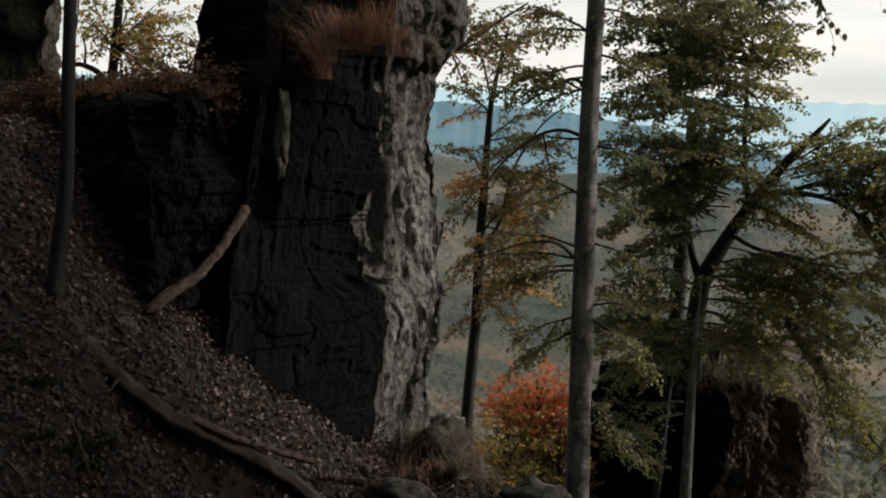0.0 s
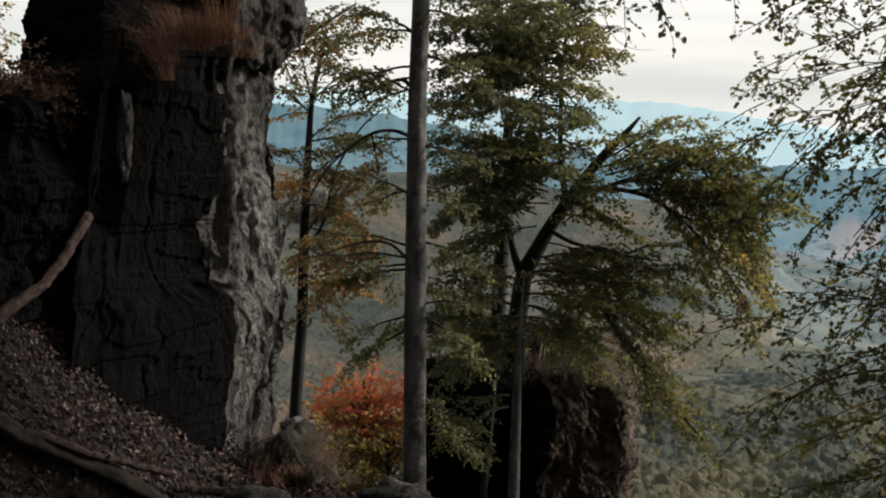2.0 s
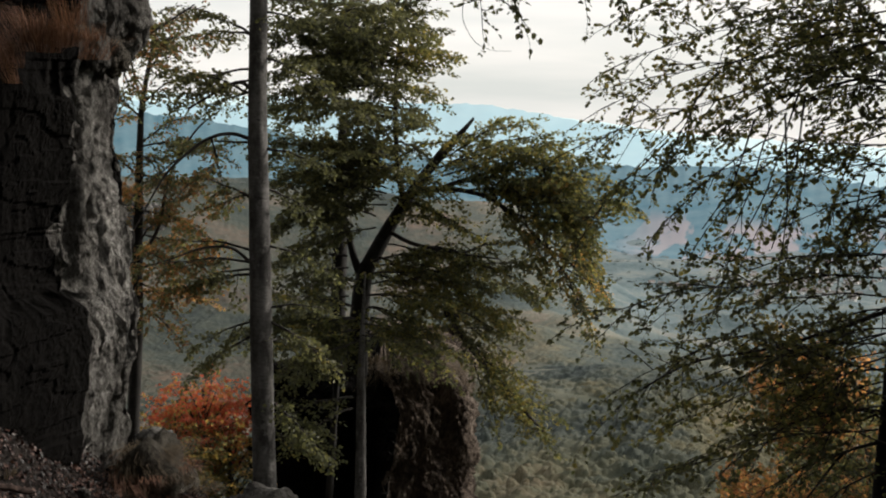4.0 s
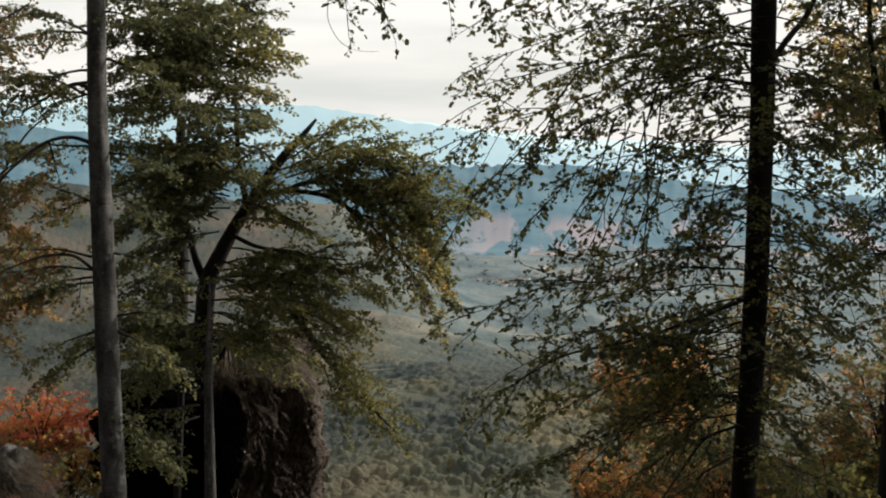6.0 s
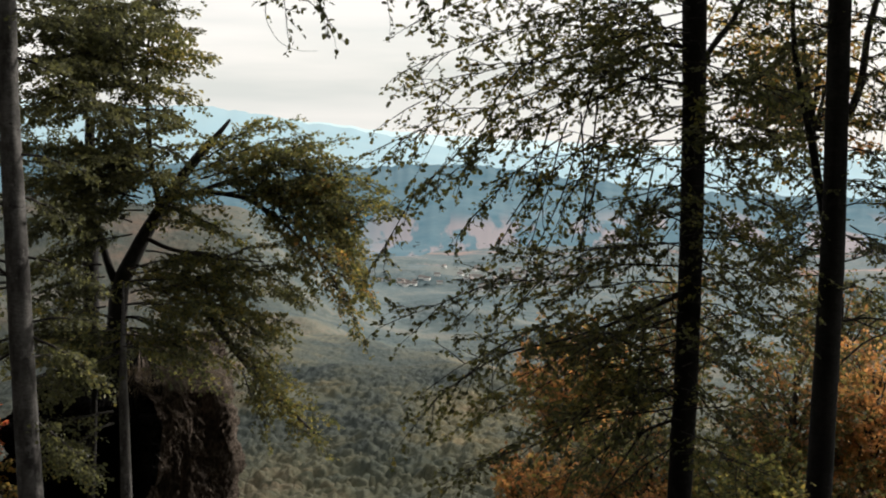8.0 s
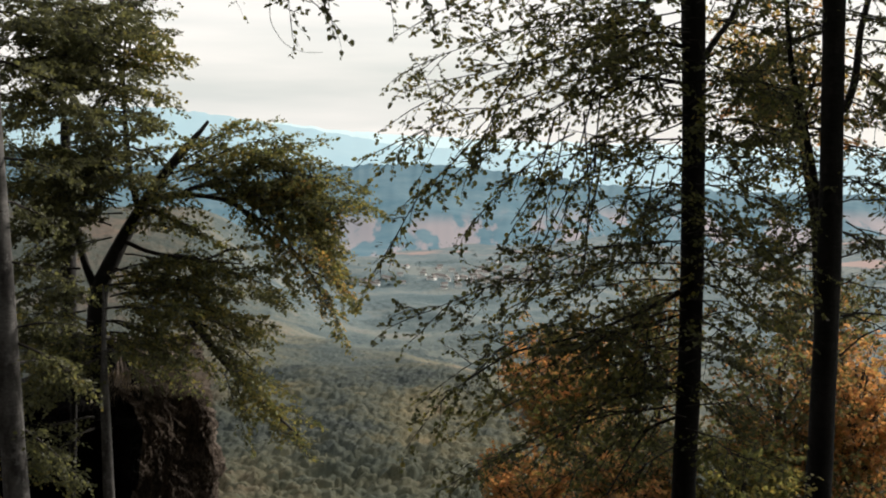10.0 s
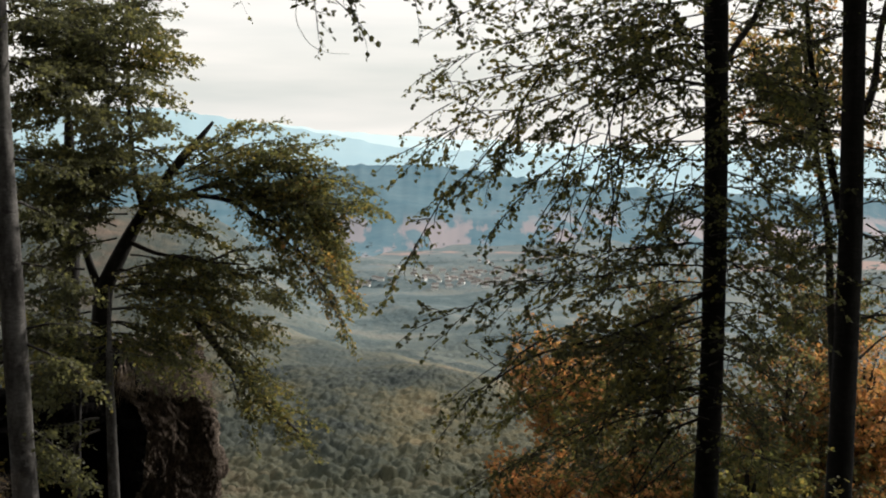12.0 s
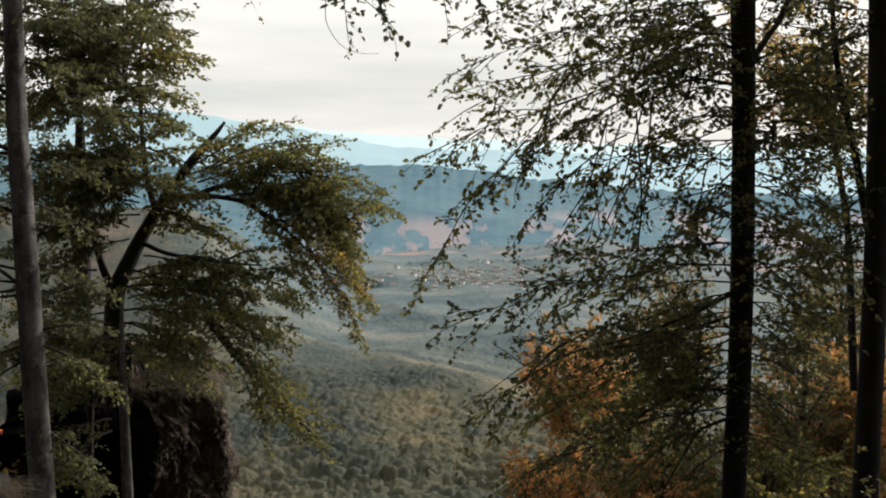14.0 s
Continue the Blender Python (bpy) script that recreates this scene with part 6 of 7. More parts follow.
root, line = tree("ridge_tree", "slender tree with yellowing leaves on the ridge", ((-17.44, 18.10, 3.44), (-17.44, 18.24, 4.30), (-17.41, 18.41, 5.17), (-17.44, 18.63, 6.65), (-17.51, 18.83, 8.12)), (0.13, 0.11, 0.1, 0.08, 0.04), BARK_DARK)
limb(root, ((-17.45, 18.31, 4.80), (-17.71, 18.19, 5.10), (-18.04, 18.00, 5.24), (-18.23, 17.85, 5.16)), 0.08, 0.05)
limb(root, ((-17.93, 18.07, 5.25), (-17.95, 18.11, 5.58), (-18.05, 18.09, 5.88)), 0.03, 0.015)
for b in ((-17.33, 17.44, 6.32), (-16.13, 18.23, 6.25), (-16.45, 19.16, 5.82), (-16.31, 19.36, 6.44), (-16.92, 18.78, 5.43), (-17.24, 19.72, 5.08), (-16.85, 20.05, 5.48), (-18.10, 18.23, 6.87), (-17.17, 18.84, 6.78), (-18.73, 18.88, 6.05), (-17.53, 19.65, 5.84), (-17.26, 19.92, 6.36), (-16.39, 17.99, 5.88), (-16.26, 19.15, 4.97), (-16.34, 18.50, 5.07), (-17.35, 17.90, 5.52), (-16.64, 19.18, 6.68), (-16.53, 19.74, 5.97)):
    leafy_bough(root, LEAF_YELLOW, (-17.40, 18.48, 5.54), b, 0.02, leafy=1.0, **FAR)

LEAF_BROWN = leaf_material("dry_brown_leaves", (0.25, (0.028, 0.017, 0.013)), (0.5, (0.075, 0.043, 0.031)), (0.75, (0.17, 0.1, 0.072)), gloss=0.7, through_light=0.4)
for at, sz, mat, label, sd in (((-9.0, 12.1, 4.75), (0.95, 0.7, 0.5), LEAF_BROWN, "brown withered bush on the rock bank", 2.0), ((-10.2, 11.6, 4.7), (0.95, 0.7, 0.36), LEAF_BROWN, "low brown bush on the rock bank", 4.0),
                               ((-8.45, 12.1, 4.8), (0.5, 0.45, 0.45), LEAF_BROWN, "withered bush between the rock bank and the tower", 6.0), ((-9.3, 11.7, 4.68), (0.5, 0.45, 0.26), LEAF_BROWN, "low brown bush on the rock bank", 8.0)):
    shrub("dry_bush", label, (at[0], at[1], 4.2), at, sz, mat, 26, 0.065, category="bush", seed=sd, leafy=1.7)

# ---- boulders, logs, stones and grass on the leafy slope ----
def boulder_mesh(name, centre, size, seed=0.0, level=4, crag=0.42):
    bm = bmesh.new()
    bmesh.ops.create_icosphere(bm, subdivisions=level, radius=1.0)
    for v in bm.verts:
        p = v.co * 1.3 + Vector((seed, seed * 0.7, 0))
        k = 1 + crag * noise.fractal(p, 0.8, 2.1, 5) + 0.12 * noise.noise(p * 0.6)
        v.co = Vector((v.co.x * size[0], v.co.y * size[1], v.co.z * size[2])) * k + Vector(centre)
    for f in bm.faces:
        f.smooth = True
    me = bpy.data.meshes.new(name)
    bm.to_mesh(me)
    bm.free()
    return me


def boulder(name, label, centre, size, mat, seed=0.0, level=4):
    return tagged(part(name, boulder_mesh(name, centre, size, seed, level), mat), label, "rock")


GRASS = {}


def tuft(at, count, height, spread, mat, label, lean=(0, 0), name="dry_grass", width=0.012, rise=0.85):
    """A tuft of thin bent blades, each a tapered strip."""
    at = np.asarray(at, float)
    n = count
    t, rr = rng.uniform(0, 6.283, n), np.sqrt(rng.random(n)) * spread
    base = at + np.stack([np.cos(t) * rr, np.sin(t) * rr, np.zeros(n)], 1)
    h = height * rng.uniform(0.5, 1.2, n)
    out = np.stack([np.cos(t), np.sin(t), np.zeros(n)], 1) * rng.uniform(0.1, 0.8, (n, 1)) + np.array((*lean, 0)) + rng.normal(0, 0.2, (n, 3)) * (1, 1, 0)
    side = np.cross(out + (0.01, 0.0, 0.0), UP)
    side /= np.linalg.norm(side, axis=1)[:, None] + 1e-9
    mid = base + UP * h[:, None] * (0.25 + 0.41 * rise) + out * h[:, None] * 0.3
    tip = base + UP * h[:, None] * rise + out * h[:, None] * 0.95
    w = side * width
    v = np.stack([base - w, base + w, mid + w * 0.7, mid - w * 0.7, tip + w * 0.1, tip - w * 0.1], 1).reshape(-1, 3)
    o = np.arange(n)[:, None] * 6
    f = np.concatenate([o + np.array([[0, 1, 2, 3]]), o + np.array([[3, 2, 4, 5]])])
    if name == "root_clump":
        return v, f
    GRASS.setdefault((name, label, mat), []).append((v, f))


def log(name, label, pts, r0, r1, mat, lumps=0.12, category="log", steps=44, sides=14):
    w = Wood()
    line = trunk_line(*pts, steps=steps) + rng.normal(0, 0.006, (steps, 3))
    rr = np.linspace(r0, r1, steps) * (1 + 0.12 * np.sin(np.arange(steps) * 0.17 + 1) + rng.normal(0, 0.03, steps))
    rr[0] *= 0.1
    rr[1] *= 0.8
    rr[-1] *= 0.1
    w.tube(line, rr, sides, lumps)
    return tagged(part(name, w.mesh(name), mat), label, category)


def on_ground(p, up=0.0):
    return (p[0], p[1], float(ground_height(p[0], p[1])) + up)


for nm, c, sz, mat, lab, sd in (("flake", (-7.00, 12.30, 4.35), (0.09, 0.1, 0.5), ROCK, "upright pale rock flake", 1.0), ("overhang", (-7.27, 16.23, 6.18), (0.4, 0.45, 0.4), ROCK, "grey overhanging rock knob", 2.2),
                               ("block", (-6.89, 14.88, 5.53), (0.2, 0.22, 0.3), ROCK, "grey jointed rock block", 4.1), ("block", (-6.99, 15.48, 5.47), (0.26, 0.26, 0.24), ROCK_WALL, "dark jointed rock block", 6.3)):
    hang_under(part(nm, boulder_mesh(nm, c, sz, sd, 4, 0.45), mat, None, lab), tower)

log("leaning_log", "bleached broken trunk leaning on the dark rock", ((-7.11, 10.13, 2.29), (-7.07, 10.43, 2.47), (-7.03, 10.84, 2.63), (-7.09, 11.34, 2.96), (-7.23, 11.93, 3.41)), 0.06, 0.05, DEADWOOD, 0.3)
big_log = log("fallen_root", "long dark fallen trunk half sunk in the leaves", ((-7.42, 8.78, 2.77), (-7.03, 8.96, 2.29), (-6.68, 9.24, 1.80), (-6.33, 9.74, 1.24), (-6.01, 10.49, 0.79), (-5.62, 11.04, 0.32), (-5.18, 11.36, -0.23)), 0.1, 0.09, ROOTWOOD, 0.3, steps=70)
for p, q, r in (((-6.33, 9.74, 1.25), (-6.25, 9.82, 1.39), 0.03), ((-6.62, 9.27, 1.75), (-6.53, 9.07, 1.66), 0.025), ((-5.95, 10.52, 0.78), (-5.84, 10.61, 0.87), 0.03)):
    w = Wood()
    w.tube(trunk_line(p, q, steps=8), np.linspace(r, r * 0.5, 8), 8, 0.15)
    hang_under(part("branch_stub", w.mesh("branch_stub"), ROOTWOOD, None, "short broken branch stub"), big_log)
log("fallen_root", "thin root over the dead leaves", ((-6.25, 9.92, 1.25), (-6.00, 10.29, 0.98), (-5.81, 10.85, 0.71), (-5.54, 11.36, 0.47)), 0.05, 0.03, DEADWOOD, 0.15)
log("broken_branch", "short pale broken branch by the rock's foot", ((-5.71, 11.57, 0.22), (-5.48, 11.72, 0.19), (-5.19, 11.90, 0.15)), 0.05, 0.045, DEADWOOD, 0.15, "branch")
for i, pts in enumerate((((-6.67, 9.26, 1.92), (-6.59, 9.32, 1.96), (-6.54, 9.36, 1.97)), ((-5.82, 7.98, 1.73), (-5.80, 8.07, 1.48), (-5.62, 8.02, 1.19), (-5.36, 8.03, 0.96)), ((-6.42, 7.63, 2.03), (-6.22, 7.73, 1.85), (-5.96, 7.73, 1.53)),
                         ((-5.75, 7.14, 1.55), (-5.57, 7.24, 1.40), (-5.39, 7.19, 1.14)), ((-5.98, 8.79, 1.42), (-5.87, 8.84, 1.28), (-5.74, 8.80, 1.20)), ((-5.82, 9.43, 0.96), (-5.60, 9.42, 0.76), (-5.48, 9.34, 0.56)),
                         ((-7.52, 8.61, 2.90), (-7.42, 8.64, 2.66), (-7.26, 8.60, 2.53)), ((-7.28, 9.67, 2.41), (-7.10, 9.64, 2.31), (-6.93, 9.61, 2.14)), ((-5.70, 8.99, 0.79), (-5.69, 9.14, 0.88), (-5.68, 9.27, 0.94)))):
    log("fallen_stick", "thin pale stick lying on dead leaves", pts, 0.018, 0.008, DEADWOOD, 0.05, "stick", 18, 6)

boulder("flat_stone", "pale flat stone at the rock's foot", (-5.02, 12.47, -0.09), (0.42, 0.3, 0.12), ROCK, 2.0, 3)
boulder("flat_stone", "small pale stone at the rock's foot", (-5.46, 12.22, 0.18), (0.08, 0.07, 0.06), ROCK, 3.0, 3)
boulder("rubble_stone", "brown stone among the leaves", (-7.08, 9.76, 2.16), (0.16, 0.14, 0.12), ROCK_WALL, 4.0, 3)
boulder("rubble_stone", "brown stone among the leaves", (-7.48, 9.76, 2.34), (0.1, 0.1, 0.08), ROCK_WALL, 5.0, 3)
boulder("grassy_boulder", "rounded boulder under rusty grass", (-5.67, 14.25, -0.61), (0.6, 0.6, 0.82), ROCK_WALL, 6.3)
boulder("grassy_boulder", "grey boulder capping the drop", (-6.06, 14.96, 0.07), (0.24, 0.26, 0.12), ROCK, 7.7)
boulder("rim_boulder", "grey rounded boulder at the rim of the drop", (-3.74, 13.71, -0.32), (0.52, 0.45, 0.28), ROCK, 9.1)
boulder("rim_boulder", "low grey boulder at the rim of the drop", (-6.09, 13.69, -0.74), (0.45, 0.4, 0.2), ROCK, 12.1)

# rusty grass on the boulder, the ledge and the bank
RUST = "rusty dry grass on the rock"
for k in range(26):
    q = np.array((-5.67, 14.25, -0.61)) + (rng.uniform(-0.6, 0.6), rng.uniform(-0.65, 0.3), 0)
    r2 = ((q[0] - (-5.67, 14.25, -0.61)[0]) / 0.62) ** 2 + ((q[1] - (-5.67, 14.25, -0.61)[1]) / 0.62) ** 2
    q[2] += 0.78 * math.sqrt(max(0.02, 1 - r2)) - 0.12
    tuft(q, 200, rng.uniform(0.22, 0.5), 0.26, GRASS_RUST if k % 3 == 0 else STALKS, RUST, (rng.normal(0.45, 0.3), rng.normal(-0.5, 0.25)), "dry_grass", 0.0045, rng.uniform(-0.2, 0.6))
for k in range(18):
    s = rng.uniform(-0.6, 0.5)
    c = np.array((-6.5, 13.35, 5.62)) + np.array((0.83, 0.558, 0)) * s + np.array((0, 0, rng.uniform(-0.25, 0.25) - 1.0 * s * s))
    tuft(c, 110, rng.uniform(0.3, 0.6), 0.2, GRASS_RUST, "rusty grass on the tower's ledge", (s * 1.2 + rng.normal(0, 0.5), rng.uniform(-1.0, 0.2)), width=0.0024, rise=rng.uniform(0.4, 1.0))
for k in range(34):
    s = rng.random()
    q = np.array((-10.6, 11.3, 4.75)) * (1 - s) + np.array((-8.6, 12.3, 4.9)) * s + np.array((rng.normal(0, 0.2), rng.normal(0, 0.25), rng.uniform(-0.15, 0.1)))
    tuft(q, 90, rng.uniform(0.15, 0.42), 0.4, GRASS_RUST if k % 2 else STALKS, "rusty dry grass on the bank", (rng.uniform(-0.6, 0.8), rng.uniform(-1.1, 0.2)), width=0.004, rise=rng.uniform(0.1, 0.7))
for k in range(60):
    s = rng.random()
    q = np.array((-12.17, 11.60, 4.53)) * (1 - s) + np.array((-9.22, 12.80, 4.92)) * s + np.array((rng.normal(0, 0.2), rng.normal(0, 0.35), rng.uniform(-0.35, 0.02)))
    tuft(q, 110, rng.uniform(0.15, 0.42), 0.4, GRASS_RUST if k % 3 else STALKS, "rusty dry grass on the bank", (rng.normal(0, 0.6), rng.uniform(-0.9, 0.3)), width=0.005, rise=rng.uniform(0.2, 0.9))
for k in range(6):
    q = on_ground(np.array((-5.97, 8.07, 2.19)) + (rng.normal(0, 0.25), rng.normal(0, 0.25), 0))
    tuft(q, 70, 0.24, 0.18, FERN, "dark green fern clump among dead leaves", (0.3, -0.4), "fern_clump", 0.012, 0.5)
for k in range(10):
    q = on_ground(np.array((-5.94, 11.85, -0.11)) + (rng.normal(0.3, 0.5), rng.normal(0.3, 0.4), 0))
    tuft(q, 60, rng.uniform(0.08, 0.17), 0.16, STALKS, "dry brown grass at the rock's foot", (rng.normal(0, 0.5), rng.normal(-0.3, 0.4)), width=0.005, rise=0.5)

def joined(clumps, name):
    """Many clumps of blades as one mesh."""
    tops = np.cumsum([0] + [len(v) for v, f in clumps])
    return np_mesh(name, np.concatenate([v for v, f in clumps]), np.concatenate([f + o for (v, f), o in zip(clumps, tops)]), False)


for (name, label, mat), clumps in GRASS.items():
    tagged(part(name, joined(clumps, name), mat), label, "grass", kind="stuff")

# roots and dry stalks that hang over the edge of the rock stack
roots = []
for k in range(34):
    s, e = rng.random() ** 0.7, rng.uniform(-0.2, 0.9)
    q = np.array((-12.19, 34.02, -3.47)) * (1 - s) + np.array((-7.38, 34.44, -3.05)) * s + np.array((0, e, rng.uniform(-0.5, 0.1)))
    roots.append(tuft(q, 80, rng.uniform(0.2, 0.75), 0.55, STALKS, "hanging brown roots and stalks on the rock stack", (rng.normal(0.1, 0.7), rng.uniform(-1.3, 0.3)), "root_clump", 0.006, rng.uniform(-0.9, 0.5)))
for k in range(18):
    s = rng.random()
    q = np.array((-7.63, 34.36, -2.97)) * (1 - s) + np.array((-7.18, 37.82, -3.92)) * s + np.array((0, 0, rng.uniform(-0.8, 0.0)))
    roots.append(tuft(q, 80, rng.uniform(0.2, 0.8), 0.5, STALKS, "hanging brown roots and stalks on the rock stack", (rng.normal(0.5, 0.6), rng.uniform(-1.0, 0.3)), "root_clump", 0.006, rng.uniform(-0.9, 0.4)))
tagged(part("hanging_roots", joined(roots, "hanging_roots"), STALKS), "brown roots and dry stalks hanging over the rock stack", "roots", kind="stuff")

# dead leaves over the slope
def scatter_litter(count):
    away, across = rng.uniform(8.5, 17.0, count), rng.uniform(-8.5, 2.4, count)
    x, y = 3.36 - 0.558 * away + 0.83 * across, 0.71 + 0.83 * away + 0.558 * across
    z = ground_height(x, y)
    e = 0.05
    nrm = np.stack([-(ground_height(x + e, y) - z) / e, -(ground_height(x, y + e) - z) / e, np.ones(count)], 1)
    nrm /= np.linalg.norm(nrm, axis=1)[:, None]
    lv = Leaves()
    d = rng.normal(0, 1, (count, 3))
    d -= nrm * (d * nrm).sum(1)[:, None]
    lv.add(np.stack([x, y, z], 1) + nrm * rng.uniform(0.01, 0.06, (count, 1)), d + nrm * rng.uniform(-0.1, 0.5, (count, 1)), nrm + rng.normal(0, 0.45, (count, 3)), rng.uniform(0.04, 0.085, count))
    return lv.mesh("leaf_litter", False, 0.34)


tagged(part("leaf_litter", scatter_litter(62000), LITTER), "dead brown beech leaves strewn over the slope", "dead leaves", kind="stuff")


# ---- valley: woods, and the village ----
def crown_material():
    m, n, l, p = material("valley_treetops", 0.95)
    pos = coords(n, l, (1, 1, 1), True)
    patch = noise_tex(n, l, pos, 0.009, 5, 0.6)
    f = math_node(n, l, "ADD", math_node(n, l, "MULTIPLY", noise_tex(n, l, pos, 0.5, 7, 0.8), 0.18), math_node(n, l, "ADD", math_node(n, l, "SUBTRACT", math_node(n, l, "MULTIPLY", patch, 1.0), 0.22), math_node(n, l, "MULTIPLY", noise_tex(n, l, pos, 0.1, 3, 0.6), 0.26)))
    near = ramp(n, l, f, (0.33, (0.025, 0.032, 0.029)), (0.43, (0.045, 0.052, 0.041)), (0.53, (0.076, 0.073, 0.043)), (0.61, (0.135, 0.112, 0.06)), (0.72, (0.17, 0.105, 0.065)))
    brown = ramp(n, l, f, (0.35, (0.02, 0.026, 0.024)), (0.45, (0.036, 0.043, 0.034)), (0.54, (0.055, 0.054, 0.04)), (0.62, (0.085, 0.065, 0.048)), (0.74, (0.14, 0.09, 0.063)))
    # treetop colours with the air's haze put in, blended by distance below
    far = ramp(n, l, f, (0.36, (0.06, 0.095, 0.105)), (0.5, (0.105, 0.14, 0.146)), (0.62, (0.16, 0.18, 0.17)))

    def span(value, a, b, lo=0.0, hi=1.0):
        mr = n.new("ShaderNodeMapRange")
        mr.interpolation_type = "SMOOTHSTEP"
        for key, val in (("From Min", a), ("From Max", b), ("To Min", lo), ("To Max", hi)):
            mr.inputs[key].default_value = val
        l.new(value, mr.inputs["Value"])
        return mr.outputs["Result"]
    dist = n.new("ShaderNodeVectorMath")
    dist.operation = "LENGTH"
    l.new(pos, dist.inputs[0])
    sep = n.new("ShaderNodeSeparateXYZ")
    l.new(pos, sep.inputs[0])
    turn = math_node(n, l, "ARCTAN2", math_node(n, l, "MULTIPLY", sep.outputs["X"], -1.0), sep.outputs["Y"])
    near = mix(n, l, span(turn, 0.13, 0.3), near, brown)
    firs = ramp(n, l, f, (0.34, (0.02, 0.027, 0.024)), (0.47, (0.036, 0.045, 0.034)), (0.6, (0.052, 0.056, 0.036)), (0.74, (0.085, 0.075, 0.045)))
    near = mix(n, l, span(dist.outputs["Value"], 425, 520, 0.8, 0.0), near, firs)
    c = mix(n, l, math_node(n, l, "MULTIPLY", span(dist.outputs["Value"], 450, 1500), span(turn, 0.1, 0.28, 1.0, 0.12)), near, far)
    l.new(c, p.inputs["Base Color"])
    bump(n, l, noise_tex(n, l, pos, 0.9, 6, 0.75), p, 0.7, 0.7)
    return m


def forest(name, count, r_lo, r_hi, size, clumps, label, mat, lo=-28, hi=50, gaps=0.0, scatter=0.3, clump=0.42):
    """Treetops on the valley's slopes, each an uneven crown of small leafy clumps, all in one mesh."""
    r = rng.uniform(r_lo ** 1.3, r_hi ** 1.3, count) ** (1 / 1.3)
    t = np.radians(rng.uniform(lo, hi, count))
    x, y = -np.sin(t) * r, np.cos(t) * r
    open_land = vnoise(x / 130 + 5, y / 130) + 0.5 * vnoise(x / 45, y / 45 + 9)
    village = np.abs(np.degrees(np.arctan2(-x, y)) + 2.0) / 4.5 + np.abs(np.hypot(x, y) - 1990) / 230
    keep = ((open_land > -1 + gaps * 1.1) | (rng.random(count) < scatter)) & ((village > 1.2) | (rng.random(count) < 0.5))
    x, y = x[keep], y[keep]
    k = len(x)
    s = size * np.exp(rng.normal(0, 0.36, k))
    stretch = np.stack([rng.uniform(0.75, 1.25, k), rng.uniform(0.75, 1.25, k), rng.uniform(0.7, 1.3, k)], 1)
    way = rng.normal(0, 1, (k, clumps, 3))
    way /= np.linalg.norm(way, axis=2)[..., None]
    way[..., 2] = np.abs(way[..., 2] + 0.15)
    mid = way * (stretch * s[:, None])[:, None] * rng.uniform(0.55, 1.1, (k, clumps, 1))
    e = 10.0
    z = ground_height(x, y)
    lie = np.stack([(z - ground_height(x + e, y)) / e, (z - ground_height(x, y + e)) / e, np.ones(k)], 1)
    nrm = way * 0.4 + lie[:, None] + rng.normal(0, 0.15, mid.shape)
    a = np.cross(nrm, rng.normal(0, 1, mid.shape))
    a /= np.linalg.norm(a, axis=2)[..., None] + 1e-9
    b = np.cross(nrm, a)
    b /= np.linalg.norm(b, axis=2)[..., None] + 1e-9
    w = (s[:, None] * clump * rng.uniform(0.6, 1.4, (k, clumps)))[..., None]
    mid = mid + np.stack([x, y, z + 0.2 * s], 1)[:, None]
    v = np.stack([mid + a * w, mid + b * w * 0.8 - a * w * 0.4, mid - b * w - a * w * 0.3], 2).reshape(-1, 3)
    f = np.arange(len(v)).reshape(-1, 3)
    ob = part(name, np_mesh(name, v, f, False), mat)
    return tagged(ob, label, "woods", kind="stuff")


TREETOPS = crown_material()


def cells(x, y, size, jitter=0.42):
    """Distance to the nearest point of a jittered lattice, in cells, and a random number for that cell."""
    x, y = x / size, y / size
    fx, fy = np.floor(x).astype(np.int64), np.floor(y).astype(np.int64)
    best, tag = np.full(x.shape, 9.0), np.zeros(x.shape)
    for dx in (-1, 0, 1):
        for dy in (-1, 0, 1):
            ix, iy = fx + dx, fy + dy
            d = np.hypot(ix + 0.5 + jitter * lattice(ix, iy) - x, iy + 0.5 + jitter * lattice(ix + 71, iy - 37) - y)
            nearer = d < best
            best, tag = np.where(nearer, d, best), np.where(nearer, lattice(ix - 19, iy + 53), tag)
    return best, tag


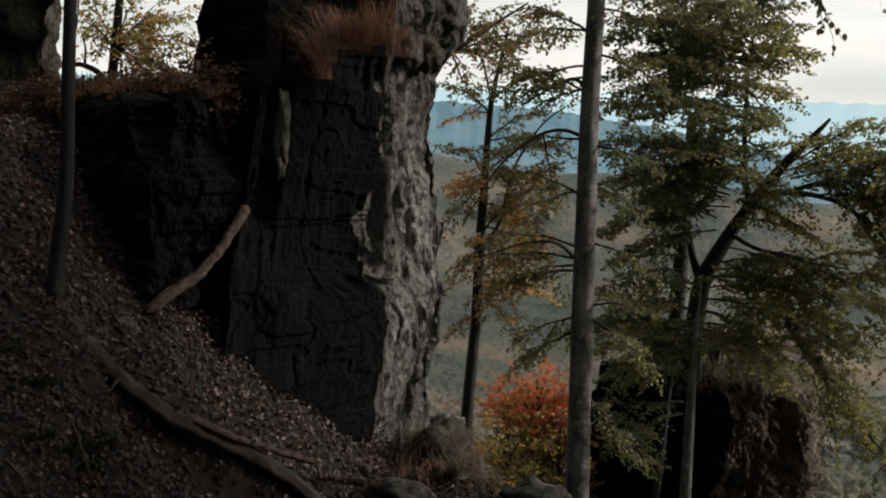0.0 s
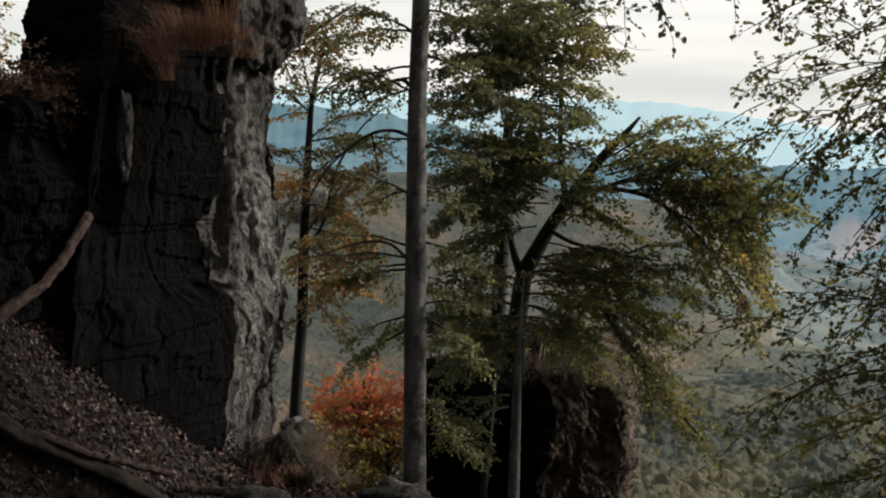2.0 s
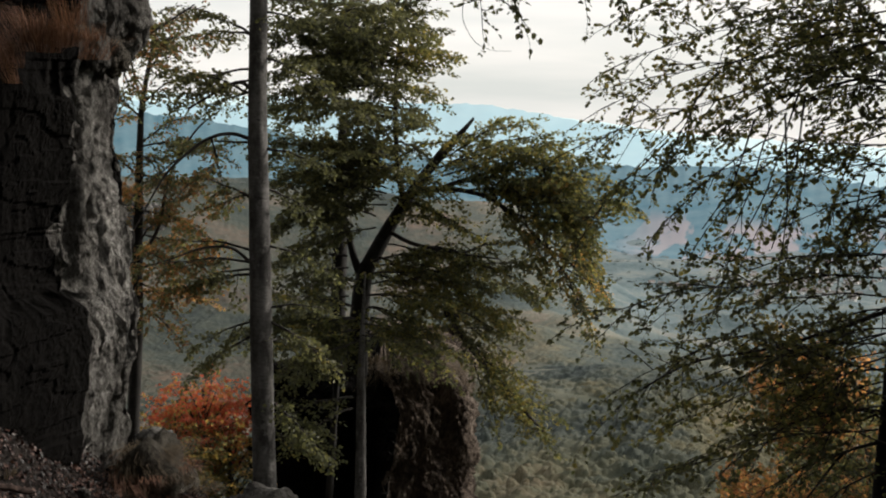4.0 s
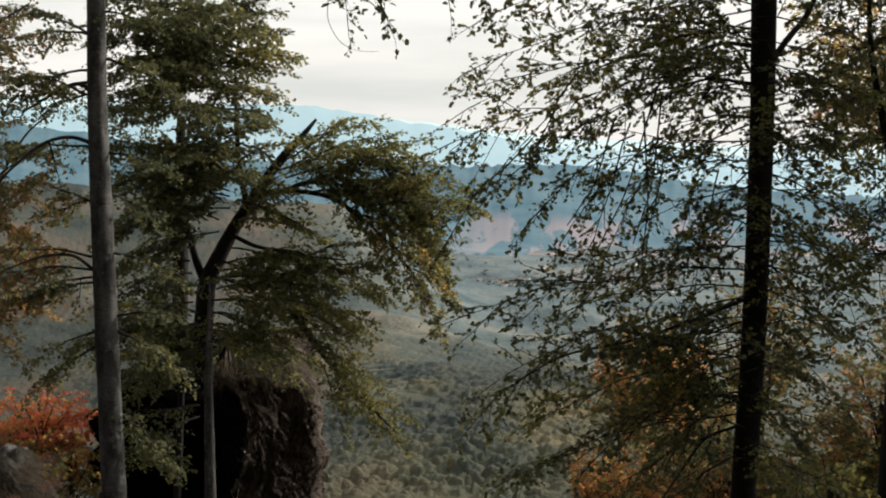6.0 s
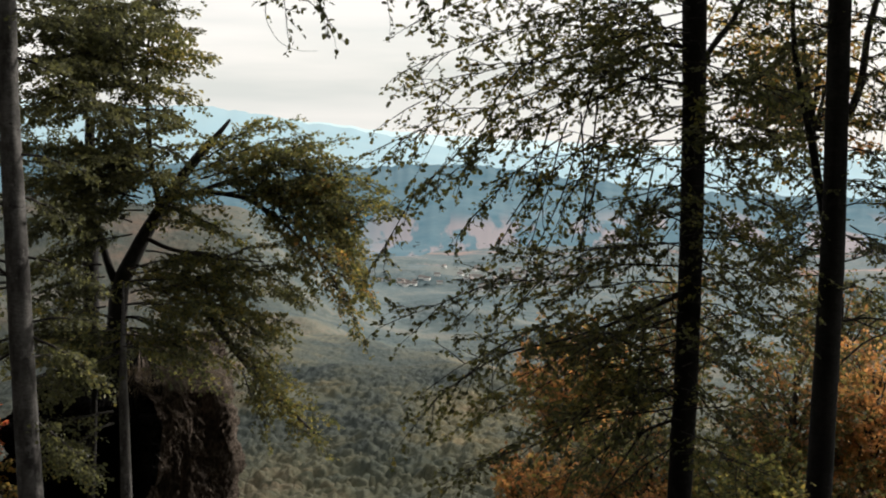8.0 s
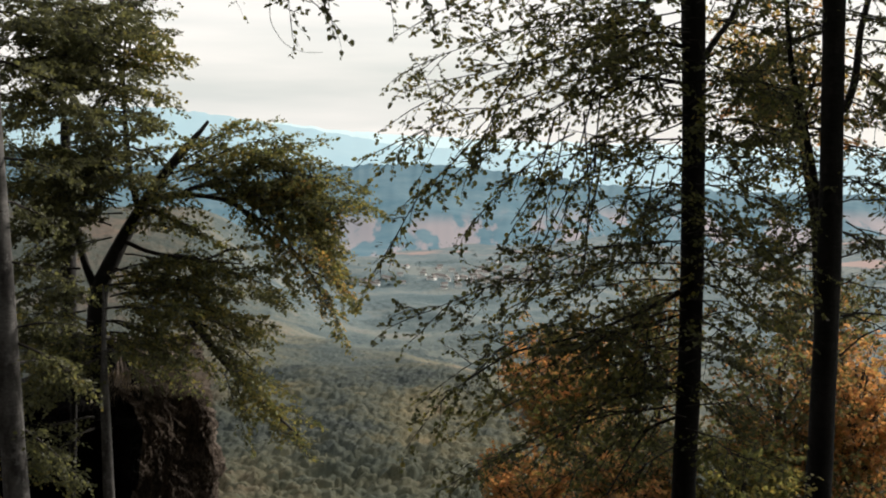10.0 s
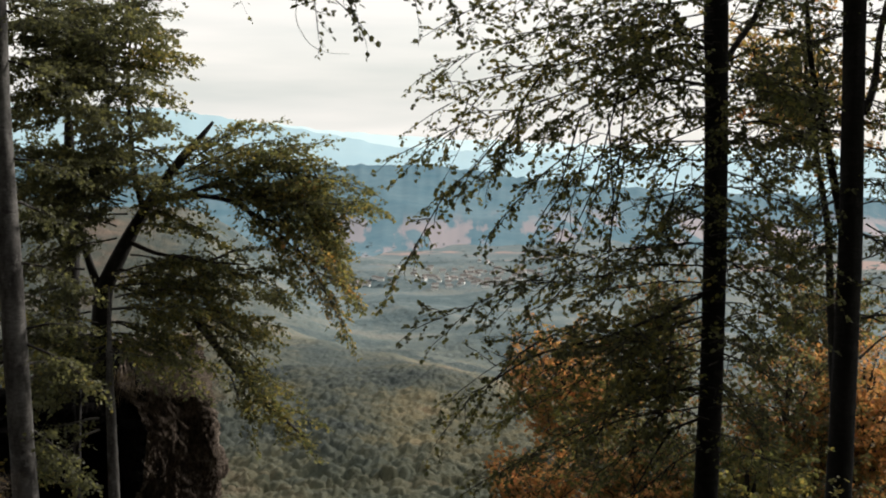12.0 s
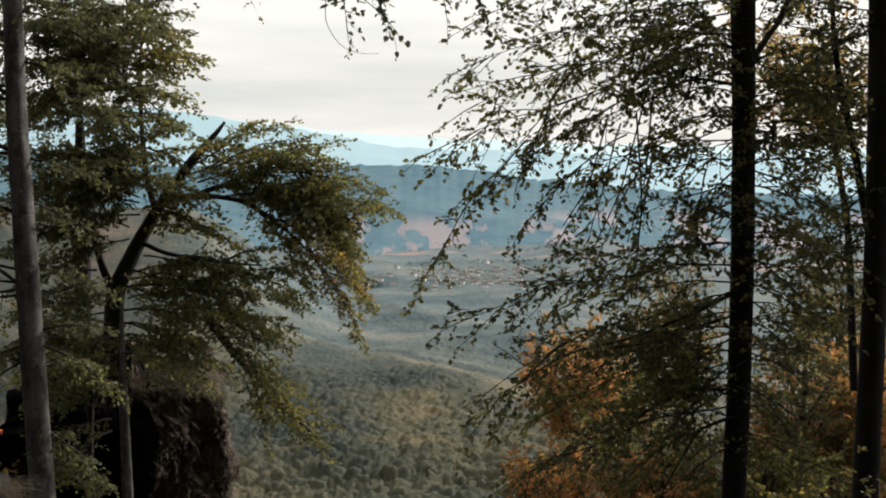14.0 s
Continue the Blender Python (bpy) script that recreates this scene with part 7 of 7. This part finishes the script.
def canopy(name, label, lo, hi, cols, r_lo, r_hi, rows, mat):
    """The closed roof of a wood on the valley's slopes: rounded crowns side by side, with clearings."""
    A, R = np.meshgrid(np.radians(np.linspace(lo, hi, cols)), np.geomspace(r_lo, r_hi, rows))
    x, y = -np.sin(A) * R, np.cos(A) * R
    wx, wy = x + 1.6 * vnoise(x / 4.0, y / 4.0), y + 1.6 * vnoise(x / 4.0 + 40, y / 4.0)
    d, tag = cells(wx, wy, 4.2)
    d2, tag2 = cells(wx + 3, wy, 1.8)
    crown = np.clip(1 - (d / 0.85) ** 2, 0, 1) * (1.7 + 1.2 * tag)
    d3, tag3 = cells(wx, wy + 5, 8.5)
    crown = crown * (1 - 0.6 * smooth(520, 760, R)) + smooth(520, 440, R) * np.clip(1 - (d3 / 0.8) ** 2, 0, 1) * (2.4 + 1.5 * tag3)
    leafy = np.clip(1 - d2 ** 2, 0, 1) * 0.9 + 0.45 * vnoise(x / 1.1, y / 1.1)
    wood = smooth(-0.95, -0.35, vnoise(x / 130 + 5, y / 130) + 0.5 * vnoise(x / 45, y / 45 + 9) + 0.35 * tag)
    village = smooth(1.3, 0.7, np.minimum(np.abs(np.degrees(A) + 2.0) / 4.5, 0.5 + np.abs(np.degrees(A) - 4.0) / 2.0) + np.abs(R - 1985) / 220)
    wood = wood * (1 - village * (tag < 0.2))
    z = ground_height(x, y) - 0.5 + (wood * (crown + leafy) + 0.4 * leafy) * smooth(r_lo, r_lo + 45, R)
    v = np.stack([x, y, z], -1).reshape(-1, 3)
    i, j = np.arange(rows - 1)[:, None] * cols, np.arange(cols - 1)[None]
    f = np.stack([i + j, i + cols + j, i + cols + j + 1, i + j + 1], -1).reshape(-1, 4)
    ob = part(name, np_mesh(name, v, f[:, ::-1]), mat)
    return tagged(ob, label, "woods", kind="stuff")


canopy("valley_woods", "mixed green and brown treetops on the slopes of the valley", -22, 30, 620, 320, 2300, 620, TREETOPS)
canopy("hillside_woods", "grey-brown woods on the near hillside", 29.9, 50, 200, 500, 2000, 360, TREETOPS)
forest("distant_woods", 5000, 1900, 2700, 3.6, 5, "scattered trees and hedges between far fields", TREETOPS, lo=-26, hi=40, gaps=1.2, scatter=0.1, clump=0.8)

# pale crag on the hillside across
for k, (b, r, sz) in enumerate(((30.1, 1235, (17, 13, 20)), (29.2, 1245, (15, 11, 15)), (31.0, 1232, (15, 11, 14)))):
    x, y = -math.sin(radians(b)) * r, math.cos(radians(b)) * r
    boulder("hillside_crag", "pale grey crag on the far wooded hillside", (x, y, float(ground_height(x, y)) + sz[2] * 0.5), sz, ROCK, 3.0 + k * 2)


WALLS_WHITE = plain_varied("white_house_walls", (0.6, 0.6, 0.58), (0.8, 0.8, 0.78), 0.5)
ROOF_TILE = plain_varied("faded_roof_tiles", (0.16, 0.14, 0.13), (0.26, 0.23, 0.21), 0.6)


def house(at, turn, ln, wd, h):
    root = tagged(new("village_house"), "small white house with a faded tiled roof", "house", "houses of the village")
    bm = bmesh.new()
    bmesh.ops.create_cube(bm, size=1.0, matrix=Matrix.Translation((0, 0, h / 2)) @ Matrix.Diagonal((ln, wd, h, 1)))
    part("wall", bm, WALLS_WHITE, root)
    bm = bmesh.new()
    e, g = 0.5, h + wd * 0.42
    v = [bm.verts.new(p) for p in ((-ln / 2 - e, -wd / 2 - e, h - 0.1), (ln / 2 + e, -wd / 2 - e, h - 0.1), (ln / 2 + e, wd / 2 + e, h - 0.1), (-ln / 2 - e, wd / 2 + e, h - 0.1), (-ln / 2 - e, 0, g), (ln / 2 + e, 0, g))]
    for f in ((0, 1, 5, 4), (2, 3, 4, 5), (1, 2, 5), (3, 0, 4), (3, 2, 1, 0)):
        bm.faces.new([v[i] for i in f])
    part("roof", bm, ROOF_TILE, root)
    root.matrix_basis = pose(*at, 0, 0, turn)
    return root


first = None
for k in range(110):
    t, r = (radians(rng.normal(4.0, 0.7)), 1965 + rng.normal(0, 1) * 25) if k % 6 == 5 else (radians(rng.normal(-2.0, 1.9)), 2005 + rng.normal(0, 1) * 75)
    x, y = -math.sin(t) * r, math.cos(t) * r
    at = (x, y, float(ground_height(x, y)) - 0.3)
    if first is None:
        first = house(at, 20, 10.0, 6.5, 4.6)
    else:
        copy_thing(first, pose(*at, 0, 0, rng.uniform(0, 180)))
